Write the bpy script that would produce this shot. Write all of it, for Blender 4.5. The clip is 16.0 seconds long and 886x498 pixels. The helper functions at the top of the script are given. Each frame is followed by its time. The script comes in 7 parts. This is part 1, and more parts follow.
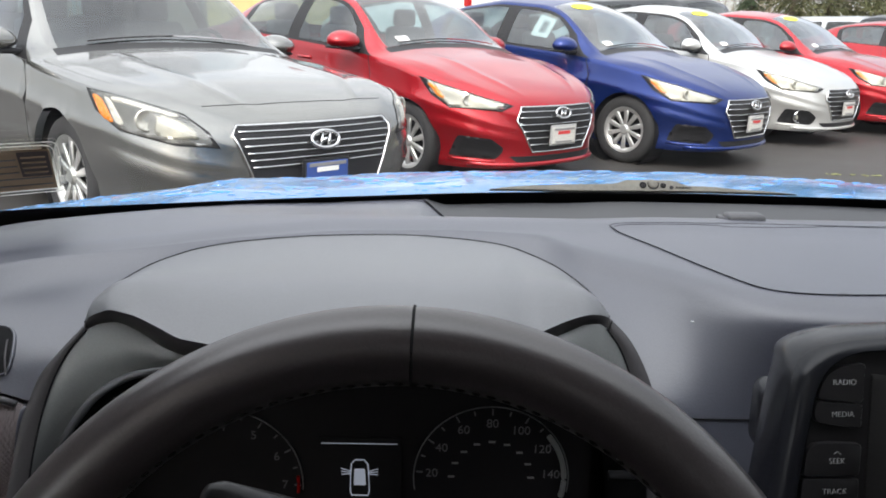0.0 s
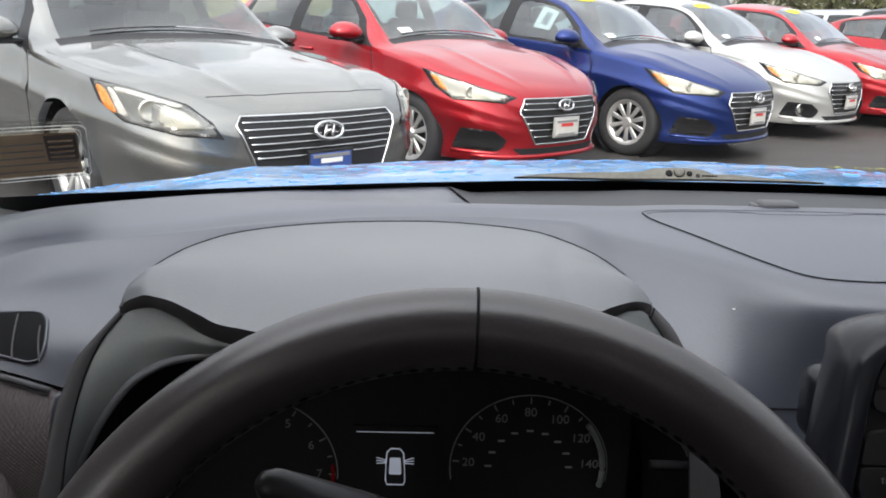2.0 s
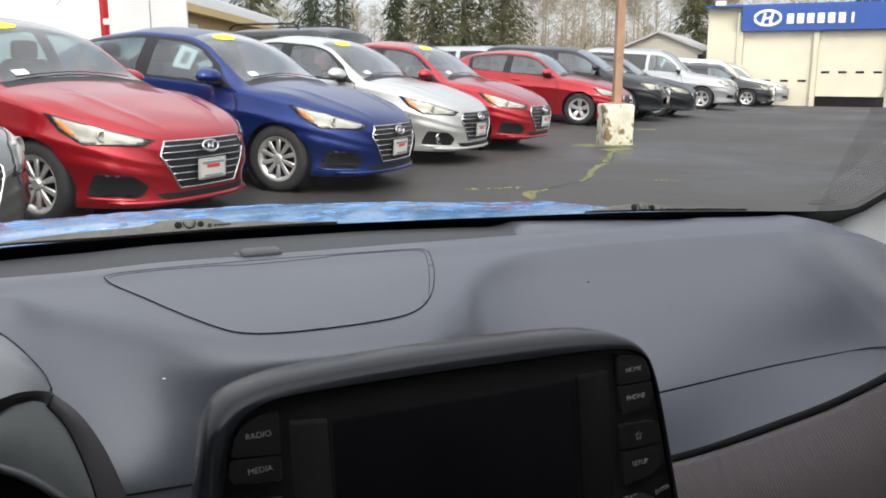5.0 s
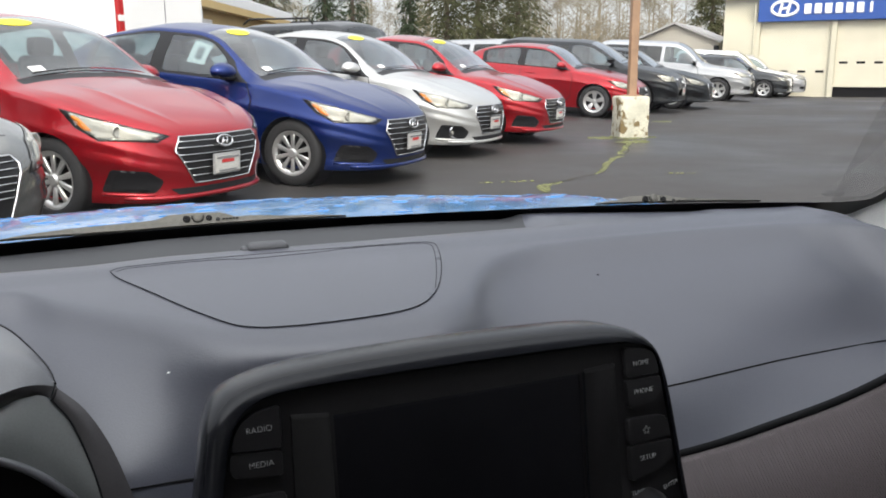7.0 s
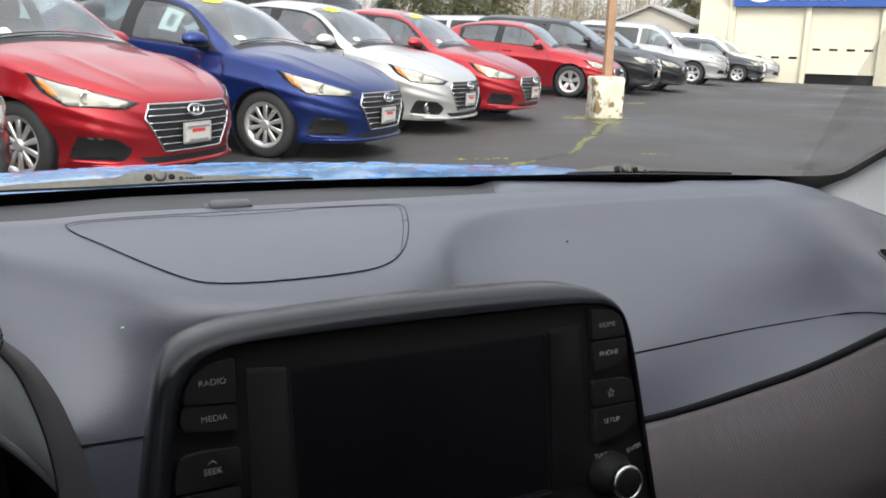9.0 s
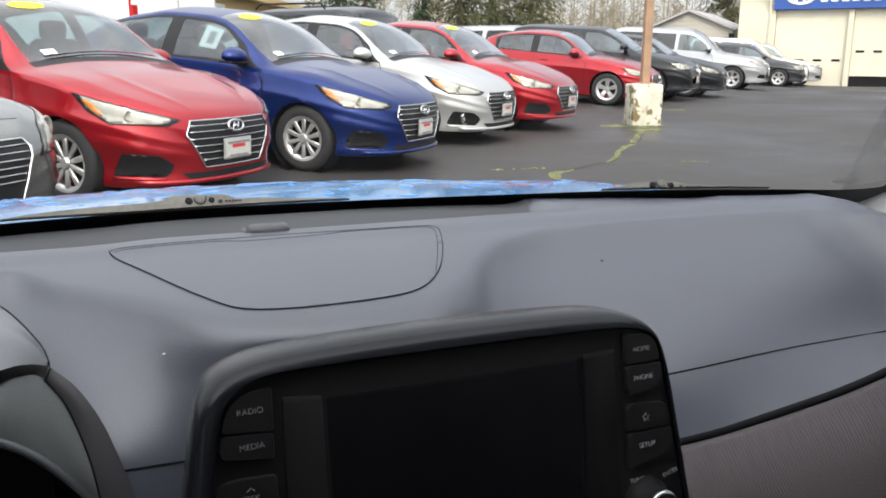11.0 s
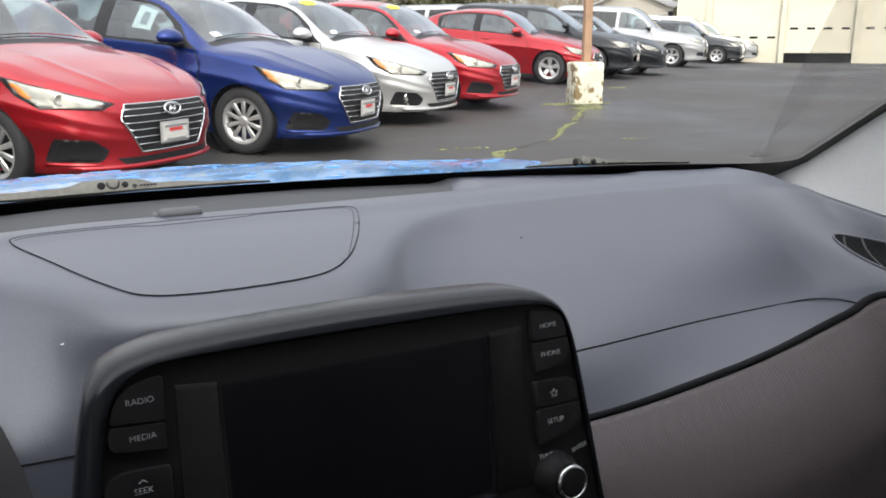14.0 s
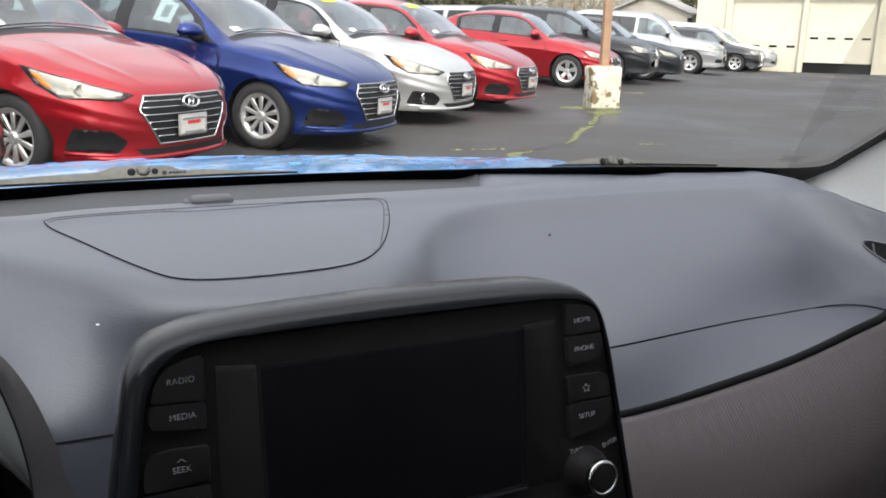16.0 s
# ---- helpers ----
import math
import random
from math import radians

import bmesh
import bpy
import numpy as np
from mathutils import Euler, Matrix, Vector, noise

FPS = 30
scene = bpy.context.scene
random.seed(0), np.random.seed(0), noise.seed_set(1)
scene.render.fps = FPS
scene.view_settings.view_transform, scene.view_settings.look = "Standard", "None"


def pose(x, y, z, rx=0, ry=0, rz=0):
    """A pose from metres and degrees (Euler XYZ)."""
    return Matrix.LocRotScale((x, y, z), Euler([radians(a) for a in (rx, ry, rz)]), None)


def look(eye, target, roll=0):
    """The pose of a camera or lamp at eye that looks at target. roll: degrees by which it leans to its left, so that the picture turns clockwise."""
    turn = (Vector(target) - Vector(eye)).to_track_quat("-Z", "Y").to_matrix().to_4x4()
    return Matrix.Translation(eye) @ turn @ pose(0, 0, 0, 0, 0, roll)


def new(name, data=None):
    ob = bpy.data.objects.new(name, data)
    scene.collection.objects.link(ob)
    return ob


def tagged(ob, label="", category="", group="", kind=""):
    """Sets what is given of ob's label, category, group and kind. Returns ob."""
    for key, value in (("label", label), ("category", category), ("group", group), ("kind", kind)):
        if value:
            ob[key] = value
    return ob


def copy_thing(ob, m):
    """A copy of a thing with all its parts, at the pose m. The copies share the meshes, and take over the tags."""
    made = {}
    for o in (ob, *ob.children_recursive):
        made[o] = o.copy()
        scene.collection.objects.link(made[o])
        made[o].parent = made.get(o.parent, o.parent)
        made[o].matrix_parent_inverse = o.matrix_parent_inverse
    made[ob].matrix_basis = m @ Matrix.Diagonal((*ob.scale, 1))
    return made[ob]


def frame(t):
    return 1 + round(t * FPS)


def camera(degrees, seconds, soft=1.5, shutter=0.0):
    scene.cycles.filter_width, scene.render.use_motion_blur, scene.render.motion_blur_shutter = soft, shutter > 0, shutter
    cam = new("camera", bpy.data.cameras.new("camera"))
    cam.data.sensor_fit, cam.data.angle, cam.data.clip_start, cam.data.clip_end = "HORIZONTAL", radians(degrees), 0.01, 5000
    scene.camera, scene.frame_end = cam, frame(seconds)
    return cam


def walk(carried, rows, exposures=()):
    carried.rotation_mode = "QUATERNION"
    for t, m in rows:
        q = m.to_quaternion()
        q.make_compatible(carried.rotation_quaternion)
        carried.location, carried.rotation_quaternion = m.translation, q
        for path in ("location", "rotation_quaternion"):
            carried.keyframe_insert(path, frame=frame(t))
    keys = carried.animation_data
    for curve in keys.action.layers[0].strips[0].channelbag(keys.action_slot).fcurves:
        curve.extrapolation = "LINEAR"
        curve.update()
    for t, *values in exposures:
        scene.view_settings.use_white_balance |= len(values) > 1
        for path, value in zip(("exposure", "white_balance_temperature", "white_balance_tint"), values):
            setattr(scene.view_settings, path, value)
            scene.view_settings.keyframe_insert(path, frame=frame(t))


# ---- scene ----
from mathutils.bvhtree import BVHTree
from mathutils.geometry import delaunay_2d_cdt

# ---- camera and its way ----
cam = camera(55.91, 16.0, soft=1.8)
PATH = [
    (0.0, pose(-0.3121, -0.0179, 1.0977, 75.888, -1.020, 0.004)),
    (0.5, pose(-0.3422, -0.0169, 1.0948, 76.256, -1.498, 3.073)),
    (1.0, pose(-0.3492, -0.0148, 1.0919, 75.978, -1.570, 3.606)),
    (1.5, pose(-0.3484, -0.0107, 1.0925, 75.716, -1.507, 2.959)),
    (2.0, pose(-0.3375, -0.0095, 1.0902, 75.402, -1.179, -0.022)),
    (2.5, pose(-0.2534, -0.0008, 1.0972, 76.110, -0.225, -9.428)),
    (3.0, pose(-0.2244, 0.0087, 1.0945, 76.235, 0.754, -14.894)),
    (3.5, pose(-0.1896, 0.0097, 1.0898, 76.493, 0.864, -19.826)),
    (4.0, pose(-0.1578, -0.0020, 1.0884, 77.078, 0.529, -24.051)),
    (4.5, pose(-0.1610, 0.0068, 1.0960, 77.630, -0.313, -24.478)),
    (5.0, pose(-0.1675, 0.0036, 1.1000, 78.091, -0.172, -22.455)),
    (7.5, pose(-0.1590, 0.0063, 1.0979, 77.618, 0.264, -21.484)),
    (8.0, pose(-0.1612, 0.0050, 1.0988, 77.465, 0.322, -21.837)),
    (8.5, pose(-0.1561, 0.0056, 1.0957, 76.584, -0.365, -22.565)),
    (9.0, pose(-0.1526, 0.0131, 1.0839, 76.132, -1.331, -23.064)),
    (11.5, pose(-0.1494, 0.0092, 1.0951, 76.890, 0.081, -20.408)),
    (12.0, pose(-0.1377, 0.0105, 1.0918, 76.889, -0.098, -21.511)),
    (12.5, pose(-0.1377, 0.0070, 1.0943, 77.041, -0.234, -22.397)),
    (13.0, pose(-0.1367, 0.0046, 1.0915, 76.164, -0.367, -23.266)),
    (13.5, pose(-0.1212, 0.0096, 1.0878, 75.118, 0.009, -24.684)),
    (14.0, pose(-0.1259, 0.0059, 1.0917, 75.457, 0.287, -24.406)),
    (14.5, pose(-0.1265, 0.0102, 1.0896, 75.384, 0.118, -24.326)),
    (15.0, pose(-0.1307, 0.0111, 1.0855, 75.101, -0.402, -24.673)),
    (15.5, pose(-0.1360, 0.0099, 1.0911, 75.562, -0.777, -24.324)),
    (16.0, pose(-0.1396, 0.0096, 1.0867, 75.487, -1.130, -23.237)),
]
walk(cam, PATH, ((0.0, 0.10, 6680.0, 10.0), (1.0, 0.06, 6680.0, 10.0), (2.0, 0.07, 6680.0, 10.0), (2.5, 0.06, 6680.0, 10.0), (3.5, 0.0, 6680.0, 10.0), (4.5, -0.30, 6680.0, 10.0), (5.0, -0.26, 6680.0, 10.0), (7.5, -0.26, 6680.0, 10.0), (9.0, -0.08, 6680.0, 10.0), (11.5, -0.12, 6680.0, 10.0), (13.0, -0.12, 6680.0, 10.0), (13.5, -0.04, 6680.0, 10.0), (16.0, 0.0, 6680.0, 10.0)))

# ---- sky and sun: bright broken overcast ----
world = bpy.data.worlds.new("sky")
scene.world = world
world.use_nodes = True
wn, wl = world.node_tree.nodes, world.node_tree.links
sky = wn.new("ShaderNodeTexSky")
sky.sky_type = "NISHITA"
sky.sun_disc = False
sky.sun_elevation, sky.sun_rotation = radians(38), radians(198)
sky.dust_density, sky.ozone_density = 3.0, 1.5
coord = wn.new("ShaderNodeTexCoord")
stretch = wn.new("ShaderNodeMapping")
stretch.inputs["Scale"].default_value = (1.0, 1.0, 2.6)
cloud = wn.new("ShaderNodeTexNoise")
cloud.inputs["Scale"].default_value, cloud.inputs["Detail"].default_value = 2.2, 6.0
ramp = wn.new("ShaderNodeValToRGB")
ramp.color_ramp.elements[0].position, ramp.color_ramp.elements[0].color = 0.3, (0.45, 0.45, 0.45, 1)
ramp.color_ramp.elements[1].position, ramp.color_ramp.elements[1].color = 0.6, (0.95, 0.95, 0.95, 1)
grey = wn.new("ShaderNodeMix")
grey.data_type = "RGBA"
grey.inputs["B"].default_value = (8.2, 8.5, 9.0, 1)
wl.new(coord.outputs["Generated"], stretch.inputs["Vector"])
wl.new(stretch.outputs["Vector"], cloud.inputs["Vector"])
wl.new(cloud.outputs["Fac"], ramp.inputs["Fac"])
wl.new(ramp.outputs["Color"], grey.inputs["Factor"])
wl.new(sky.outputs["Color"], grey.inputs["A"])
# an overcast sky is brightest overhead
split, climb, lift = wn.new("ShaderNodeSeparateXYZ"), wn.new("ShaderNodeMapRange"), wn.new("ShaderNodeVectorMath")
climb.inputs["From Min"].default_value, climb.inputs["From Max"].default_value = 0.0, 0.9
climb.inputs["To Min"].default_value, climb.inputs["To Max"].default_value = 0.68, 1.5
lift.operation = "SCALE"
wl.new(coord.outputs["Generated"], split.inputs[0])
wl.new(split.outputs["Z"], climb.inputs["Value"])
wl.new(grey.outputs["Result"], lift.inputs[0])
# the cloud is brighter round the hidden sun
glow_dot, glow_map, glow_mul = wn.new("ShaderNodeVectorMath"), wn.new("ShaderNodeMapRange"), wn.new("ShaderNodeMath")
glow_dot.operation, glow_mul.operation = "DOT_PRODUCT", "MULTIPLY"
glow_dot.inputs[1].default_value = (-0.25, -0.75, 0.61)
glow_map.interpolation_type = "SMOOTHSTEP"
glow_map.inputs["From Min"].default_value, glow_map.inputs["From Max"].default_value = 0.1, 1.0
glow_map.inputs["To Min"].default_value, glow_map.inputs["To Max"].default_value = 1.0, 2.1
wl.new(coord.outputs["Generated"], glow_dot.inputs[0])
wl.new(glow_dot.outputs["Value"], glow_map.inputs["Value"])
wl.new(climb.outputs[0], glow_mul.inputs[0]), wl.new(glow_map.outputs[0], glow_mul.inputs[1])
wl.new(glow_mul.outputs[0], lift.inputs["Scale"])
wl.new(lift.outputs[0], wn["Background"].inputs["Color"])
wn["Background"].inputs["Strength"].default_value = 0.18

sun = new("sun", bpy.data.lights.new("sun", "SUN"))
sun.data.energy, sun.data.angle, sun.data.color = 2.0, radians(14), (1.0, 0.95, 0.86)
sun.matrix_world = look((0, 0, 0), (0.25, 0.75, -0.62))


# ---- mesh helpers ----
def mesh_of(name, verts, faces, mat=None, smooth=True):
    me = bpy.data.meshes.new(name)
    me.from_pydata([tuple(v) for v in verts], [], [tuple(f) for f in faces])
    me.validate()
    if smooth:
        me.polygons.foreach_set("use_smooth", [True] * len(me.polygons))
    if mat:
        me.materials.append(mat)
    return me


def part_mesh(name, me, parent, label=""):
    ob = new(name, me)
    ob.parent = parent
    return tagged(ob, label) if label else ob


def part(name, bm, mat, parent, label="", smooth=False, angle=None):
    """Links a bmesh as one mesh object under a thing or a part."""
    me = bpy.data.meshes.new(name)
    bm.normal_update()
    if angle:
        for e in bm.edges:
            e.smooth = len(e.link_faces) == 2 and e.calc_face_angle(0) < radians(angle)
    for fc in bm.faces:
        fc.smooth = smooth or bool(angle)
    bm.to_mesh(me)
    bm.free()
    me.materials.append(mat)
    return part_mesh(name, me, parent, label)


def thing(name, label, category, m=None, group="", kind=""):
    ob = new(name)
    ob.empty_display_size = 0.05
    if m is not None:
        ob.matrix_basis = m
    return tagged(ob, label, category, group, kind)


def box(cx, cy, cz, sx, sy, sz, bevel=0.0, seg=2, m=None):
    bm = bmesh.new()
    bmesh.ops.create_cube(bm, size=1.0, matrix=Matrix.Translation((cx, cy, cz)) @ Matrix.Diagonal((sx, sy, sz, 1)))
    if bevel:
        bmesh.ops.bevel(bm, geom=list(bm.edges), offset=bevel, segments=seg, affect="EDGES", profile=0.5)
    if m is not None:
        bm.transform(m)
    return bm


def lathe(profile, n=32, axis="Y", m=None, close=False):
    """Turns (radius, height) pairs round an axis."""
    bm = bmesh.new()
    rings = []
    for r, h in profile:
        ring = []
        for k in range(n):
            a = 2 * math.pi * k / n
            c, s = r * math.cos(a), r * math.sin(a)
            ring.append(bm.verts.new({"Y": (c, h, s), "Z": (c, s, h), "X": (h, c, s)}[axis]))
        rings.append(ring)
    pairs = list(zip(rings, rings[1:])) + ([(rings[-1], rings[0])] if close else [])
    for a, b in pairs:
        for k in range(n):
            bm.faces.new((a[k], a[(k + 1) % n], b[(k + 1) % n], b[k]))
    if not close:
        for ring in (rings[0], rings[-1]):
            if profile[rings.index(ring)][0] < 0.004:
                bmesh.ops.contextual_create(bm, geom=ring)
    bmesh.ops.recalc_face_normals(bm, faces=bm.faces)
    if m is not None:
        bm.transform(m)
    return bm


def sweep(points, radius, n=8, closed=False, flat=1.0):
    """A tube along points; radius may be a list."""
    bm = bmesh.new()
    pts = [Vector(p) for p in points]
    rings = []
    for i, p in enumerate(pts):
        a = pts[i - 1] if i or closed else p
        b = pts[(i + 1) % len(pts)] if i + 1 < len(pts) or closed else p
        d = (b - a).normalized()
        side = d.cross(Vector((0, 0, 1)))
        side = side.normalized() if side.length > 1e-4 else Vector((1, 0, 0))
        up = side.cross(d).normalized()
        r = radius[i] if isinstance(radius, (list, tuple)) else radius
        rings.append([bm.verts.new(p + side * r * math.cos(2 * math.pi * k / n) + up * r * flat * math.sin(2 * math.pi * k / n)) for k in range(n)])
    for a, b in list(zip(rings, rings[1:])) + ([(rings[-1], rings[0])] if closed else []):
        for k in range(n):
            bm.faces.new((a[k], a[(k + 1) % n], b[(k + 1) % n], b[k]))
    if not closed:
        bm.faces.new(rings[0][::-1]), bm.faces.new(rings[-1])
    bmesh.ops.recalc_face_normals(bm, faces=bm.faces)
    return bm


def grid_mesh(name, rows, mat, smooth=True, thick=0.0):
    """A surface through rows of points."""
    n = len(rows[0])
    verts = [p for r in rows for p in r]
    faces = [(i * n + j, i * n + j + 1, (i + 1) * n + j + 1, (i + 1) * n + j) for i in range(len(rows) - 1) for j in range(n - 1)]
    return mesh_of(name, verts, faces, mat, smooth)


def curve(keys, x):
    """A smooth monotone curve through (x, value) keys (Hermite with limited slopes)."""
    xs, ys = [k[0] for k in keys], [k[1] for k in keys]
    if x <= xs[0]:
        return ys[0]
    if x >= xs[-1]:
        return ys[-1]
    i = max(k for k in range(len(xs) - 1) if xs[k] <= x)
    sl = [(ys[k + 1] - ys[k]) / (xs[k + 1] - xs[k]) for k in range(len(xs) - 1)]

    def tangent(k):
        if k == 0:
            return sl[0]
        if k == len(xs) - 1:
            return sl[-1]
        return 0.0 if sl[k - 1] * sl[k] <= 0 else 2 * sl[k - 1] * sl[k] / (sl[k - 1] + sl[k])

    h = xs[i + 1] - xs[i]
    t = (x - xs[i]) / h
    return ((1 + 2 * t) * (1 - t) ** 2 * ys[i] + t * (1 - t) ** 2 * h * tangent(i)
            + t * t * (3 - 2 * t) * ys[i + 1] + t * t * (t - 1) * h * tangent(i + 1))


def soften(pts):
    """Cuts the corners of an open line of points."""
    out = [pts[0]]
    for a, b in zip(pts, pts[1:]):
        a, b = Vector(a), Vector(b)
        out += [tuple(a.lerp(b, 0.25)), tuple(a.lerp(b, 0.75))]
    return out + [pts[-1]]


def inside(p, poly):
    x, y, hit = p[0], p[1], False
    for (x0, y0), (x1, y1) in zip(poly, poly[1:] + poly[:1]):
        if (y0 > y) != (y1 > y) and x < (x1 - x0) * (y - y0) / (y1 - y0) + x0:
            hit = not hit
    return hit


def dense(poly, step, closed=True):
    out = []
    ends = poly[1:] + poly[:1] if closed else poly[1:]
    for a, b in zip(poly, ends):
        n = max(1, int(math.dist(a, b) / step + 0.5))
        out += [(a[0] + (b[0] - a[0]) * k / n, a[1] + (b[1] - a[1]) * k / n) for k in range(n)]
    return out if closed else out + [poly[-1]]


def rounded(poly, r, n=5):
    """A polygon with its corners rounded."""
    out = []
    for i, p in enumerate(poly):
        a, p, b = Vector(poly[i - 1]), Vector(p), Vector(poly[(i + 1) % len(poly)])
        d = min(r, (a - p).length * 0.45, (b - p).length * 0.45)
        s, e = p + (a - p).normalized() * d, p + (b - p).normalized() * d
        out += [tuple(s * (1 - t) ** 2 + p * 2 * t * (1 - t) + e * t * t) for t in [k / n for k in range(n + 1)]]
    return out


def triangulate(points, loops, span):
    """Constrained triangles over points and closed loops; returns points and triangles."""
    pts, edges = [Vector(p) for p in points], []
    for loop in loops:
        k = len(pts)
        pts += [Vector(p) for p in loop]
        edges += [(k + i, k + (i + 1) % len(loop)) for i in range(len(loop))]
    out = delaunay_2d_cdt(pts, edges, [], 0, span)
    return out[0], out[2]


def flat_patch(poly, step=0.02):
    """Triangles that fill a polygon evenly, in its own plane."""
    loop = dense(poly, step)
    xs, ys = [p[0] for p in poly], [p[1] for p in poly]
    pts = [(x, y) for x in np.arange(min(xs) + step / 2, max(xs), step) for y in np.arange(min(ys) + step / 2, max(ys), step) if inside((x, y), loop)]
    pts, tris = triangulate(pts, [loop], 1e-6)
    keep = [t for t in tris if inside(sum((pts[i] for i in t), Vector((0, 0))) / 3, loop)]
    return pts, keep, loop


def patch_on(bvh, poly3, normal, mat, name, parent, lift=0.004, step=0.02, label="", depth=0.0):
    """A skin over a surface: an outline of points near it, seen along -normal, laid lift above it; depth gives it an edge."""
    nrm = Vector(normal).normalized()
    u = Vector((0, 0, 1)).cross(nrm).normalized()
    v = nrm.cross(u)
    pts, tris, loop = flat_patch([(Vector(p).dot(u), Vector(p).dot(v)) for p in poly3], step)
    high = max(Vector(p).dot(nrm) for p in poly3) + 0.6
    base = sum(Vector(p).dot(nrm) for p in poly3) / len(poly3)
    verts = []
    for p in pts:
        o = u * p.x + v * p.y
        hit = bvh.ray_cast(o + nrm * high, -nrm, 1.4)
        verts.append((hit[0] if hit[0] else o + nrm * base) + nrm * lift)
    used = sorted({i for t in tris for i in t})
    back = {k: n for n, k in enumerate(used)}
    verts, tris = [verts[k] for k in used], [tuple(back[i] for i in t) for t in tris]
    if depth:
        count = {}
        for t in tris:
            for a, b in zip(t, t[1:] + t[:1]):
                count[(a, b)] = 1
        rim = [e for e in count if (e[1], e[0]) not in count]
        n0 = len(verts)
        low = {}
        for k in {i for e in rim for i in e}:
            low[k] = len(verts)
            verts.append(verts[k] - nrm * depth)
        tris = tris + [(b, a, low[a], low[b]) for a, b in rim]
    me = mesh_of(name, verts, tris, mat)
    return part_mesh(name, me, parent, label)


# ---- materials ----
def material(name, color, rough=0.5, metal=0.0, grain=0.0, scale=200.0, bump=0.0, bump_dist=0.001, stain=0.0, stain_scale=3.0, coat=0.0, spec=0.5, rough_var=0.0):
    """A surface with grain and stains at two scales; scale in cells a metre."""
    mat = bpy.data.materials.new(name)
    mat.use_nodes = True
    n, l = mat.node_tree.nodes, mat.node_tree.links
    b = n["Principled BSDF"]
    b.inputs["Base Color"].default_value = (*color, 1)
    b.inputs["Roughness"].default_value, b.inputs["Metallic"].default_value = rough, metal
    b.inputs["Coat Weight"].default_value, b.inputs["Specular IOR Level"].default_value = coat, spec
    b.inputs["Coat Roughness"].default_value = 0.04
    tc = n.new("ShaderNodeTexCoord")
    fine = n.new("ShaderNodeTexNoise")
    fine.inputs["Scale"].default_value, fine.inputs["Detail"].default_value = scale, 3.0
    l.new(tc.outputs["Object"], fine.inputs["Vector"])
    if grain or stain:
        wide = n.new("ShaderNodeTexNoise")
        wide.inputs["Scale"].default_value, wide.inputs["Detail"].default_value = stain_scale, 5.0
        l.new(tc.outputs["Object"], wide.inputs["Vector"])
        last = None
        for src, amount in ((fine, grain), (wide, stain)):
            if not amount:
                continue
            m = n.new("ShaderNodeMapRange")
            m.inputs["From Min"].default_value, m.inputs["From Max"].default_value = 0.3, 0.7
            m.inputs["To Min"].default_value, m.inputs["To Max"].default_value = 1 - amount, 1 + amount
            l.new(src.outputs["Fac"], m.inputs["Value"])
            if last:
                mul = n.new("ShaderNodeMath")
                mul.operation = "MULTIPLY"
                l.new(last.outputs[0], mul.inputs[0]), l.new(m.outputs[0], mul.inputs[1])
                last = mul
            else:
                last = m
        mix = n.new("ShaderNodeVectorMath")
        mix.operation = "SCALE"
        mix.inputs[0].default_value = color
        l.new(last.outputs[0], mix.inputs["Scale"])
        l.new(mix.outputs[0], b.inputs["Base Color"])
        if rough_var:
            r = n.new("ShaderNodeMapRange")
            r.inputs["From Min"].default_value, r.inputs["From Max"].default_value = 0.3, 0.7
            r.inputs["To Min"].default_value, r.inputs["To Max"].default_value = max(0.02, rough - rough_var), rough + rough_var
            l.new(wide.outputs["Fac"], r.inputs["Value"])
            l.new(r.outputs[0], b.inputs["Roughness"])
    if bump:
        bp = n.new("ShaderNodeBump")
        bp.inputs["Strength"].default_value, bp.inputs["Distance"].default_value = bump, bump_dist
        l.new(fine.outputs["Fac"], bp.inputs["Height"])
        l.new(bp.outputs["Normal"], b.inputs["Normal"])
    return mat


def paint(name, color, metal=0.0, flake=0.06, coat=0.8, rough=0.30):
    return material(name, color, rough=rough, metal=metal, grain=flake, scale=900, stain=0.05, stain_scale=2.0, coat=coat, spec=0.3)


def glass_sheet(name, tint=(0.92, 0.95, 0.94), gain=1.0, rough=0.0):
    """Thin glass: lets light through and mirrors at a slant."""
    mat = bpy.data.materials.new(name)
    mat.use_nodes = True
    n, l = mat.node_tree.nodes, mat.node_tree.links
    n.remove(n["Principled BSDF"])
    clear, gloss, mix, lw = n.new("ShaderNodeBsdfTransparent"), n.new("ShaderNodeBsdfGlossy"), n.new("ShaderNodeMixShader"), n.new("ShaderNodeLayerWeight")
    clear.inputs["Color"].default_value = (*tint, 1)
    gloss.inputs["Roughness"].default_value = rough
    lw.inputs["Blend"].default_value = 0.5
    power, mul = n.new("ShaderNodeMath"), n.new("ShaderNodeMath")
    power.operation, mul.operation, mul.use_clamp = "POWER", "MULTIPLY_ADD", True
    power.inputs[1].default_value = 5.0
    mul.inputs[1].default_value, mul.inputs[2].default_value = 0.95 * gain, 0.045 * gain
    l.new(lw.outputs["Facing"], power.inputs[0])
    l.new(power.outputs[0], mul.inputs[0])
    l.new(mul.outputs[0], mix.inputs["Fac"])
    l.new(clear.outputs[0], mix.inputs[1]), l.new(gloss.outputs[0], mix.inputs[2])
    l.new(mix.outputs[0], n["Material Output"].inputs["Surface"])
    return mat


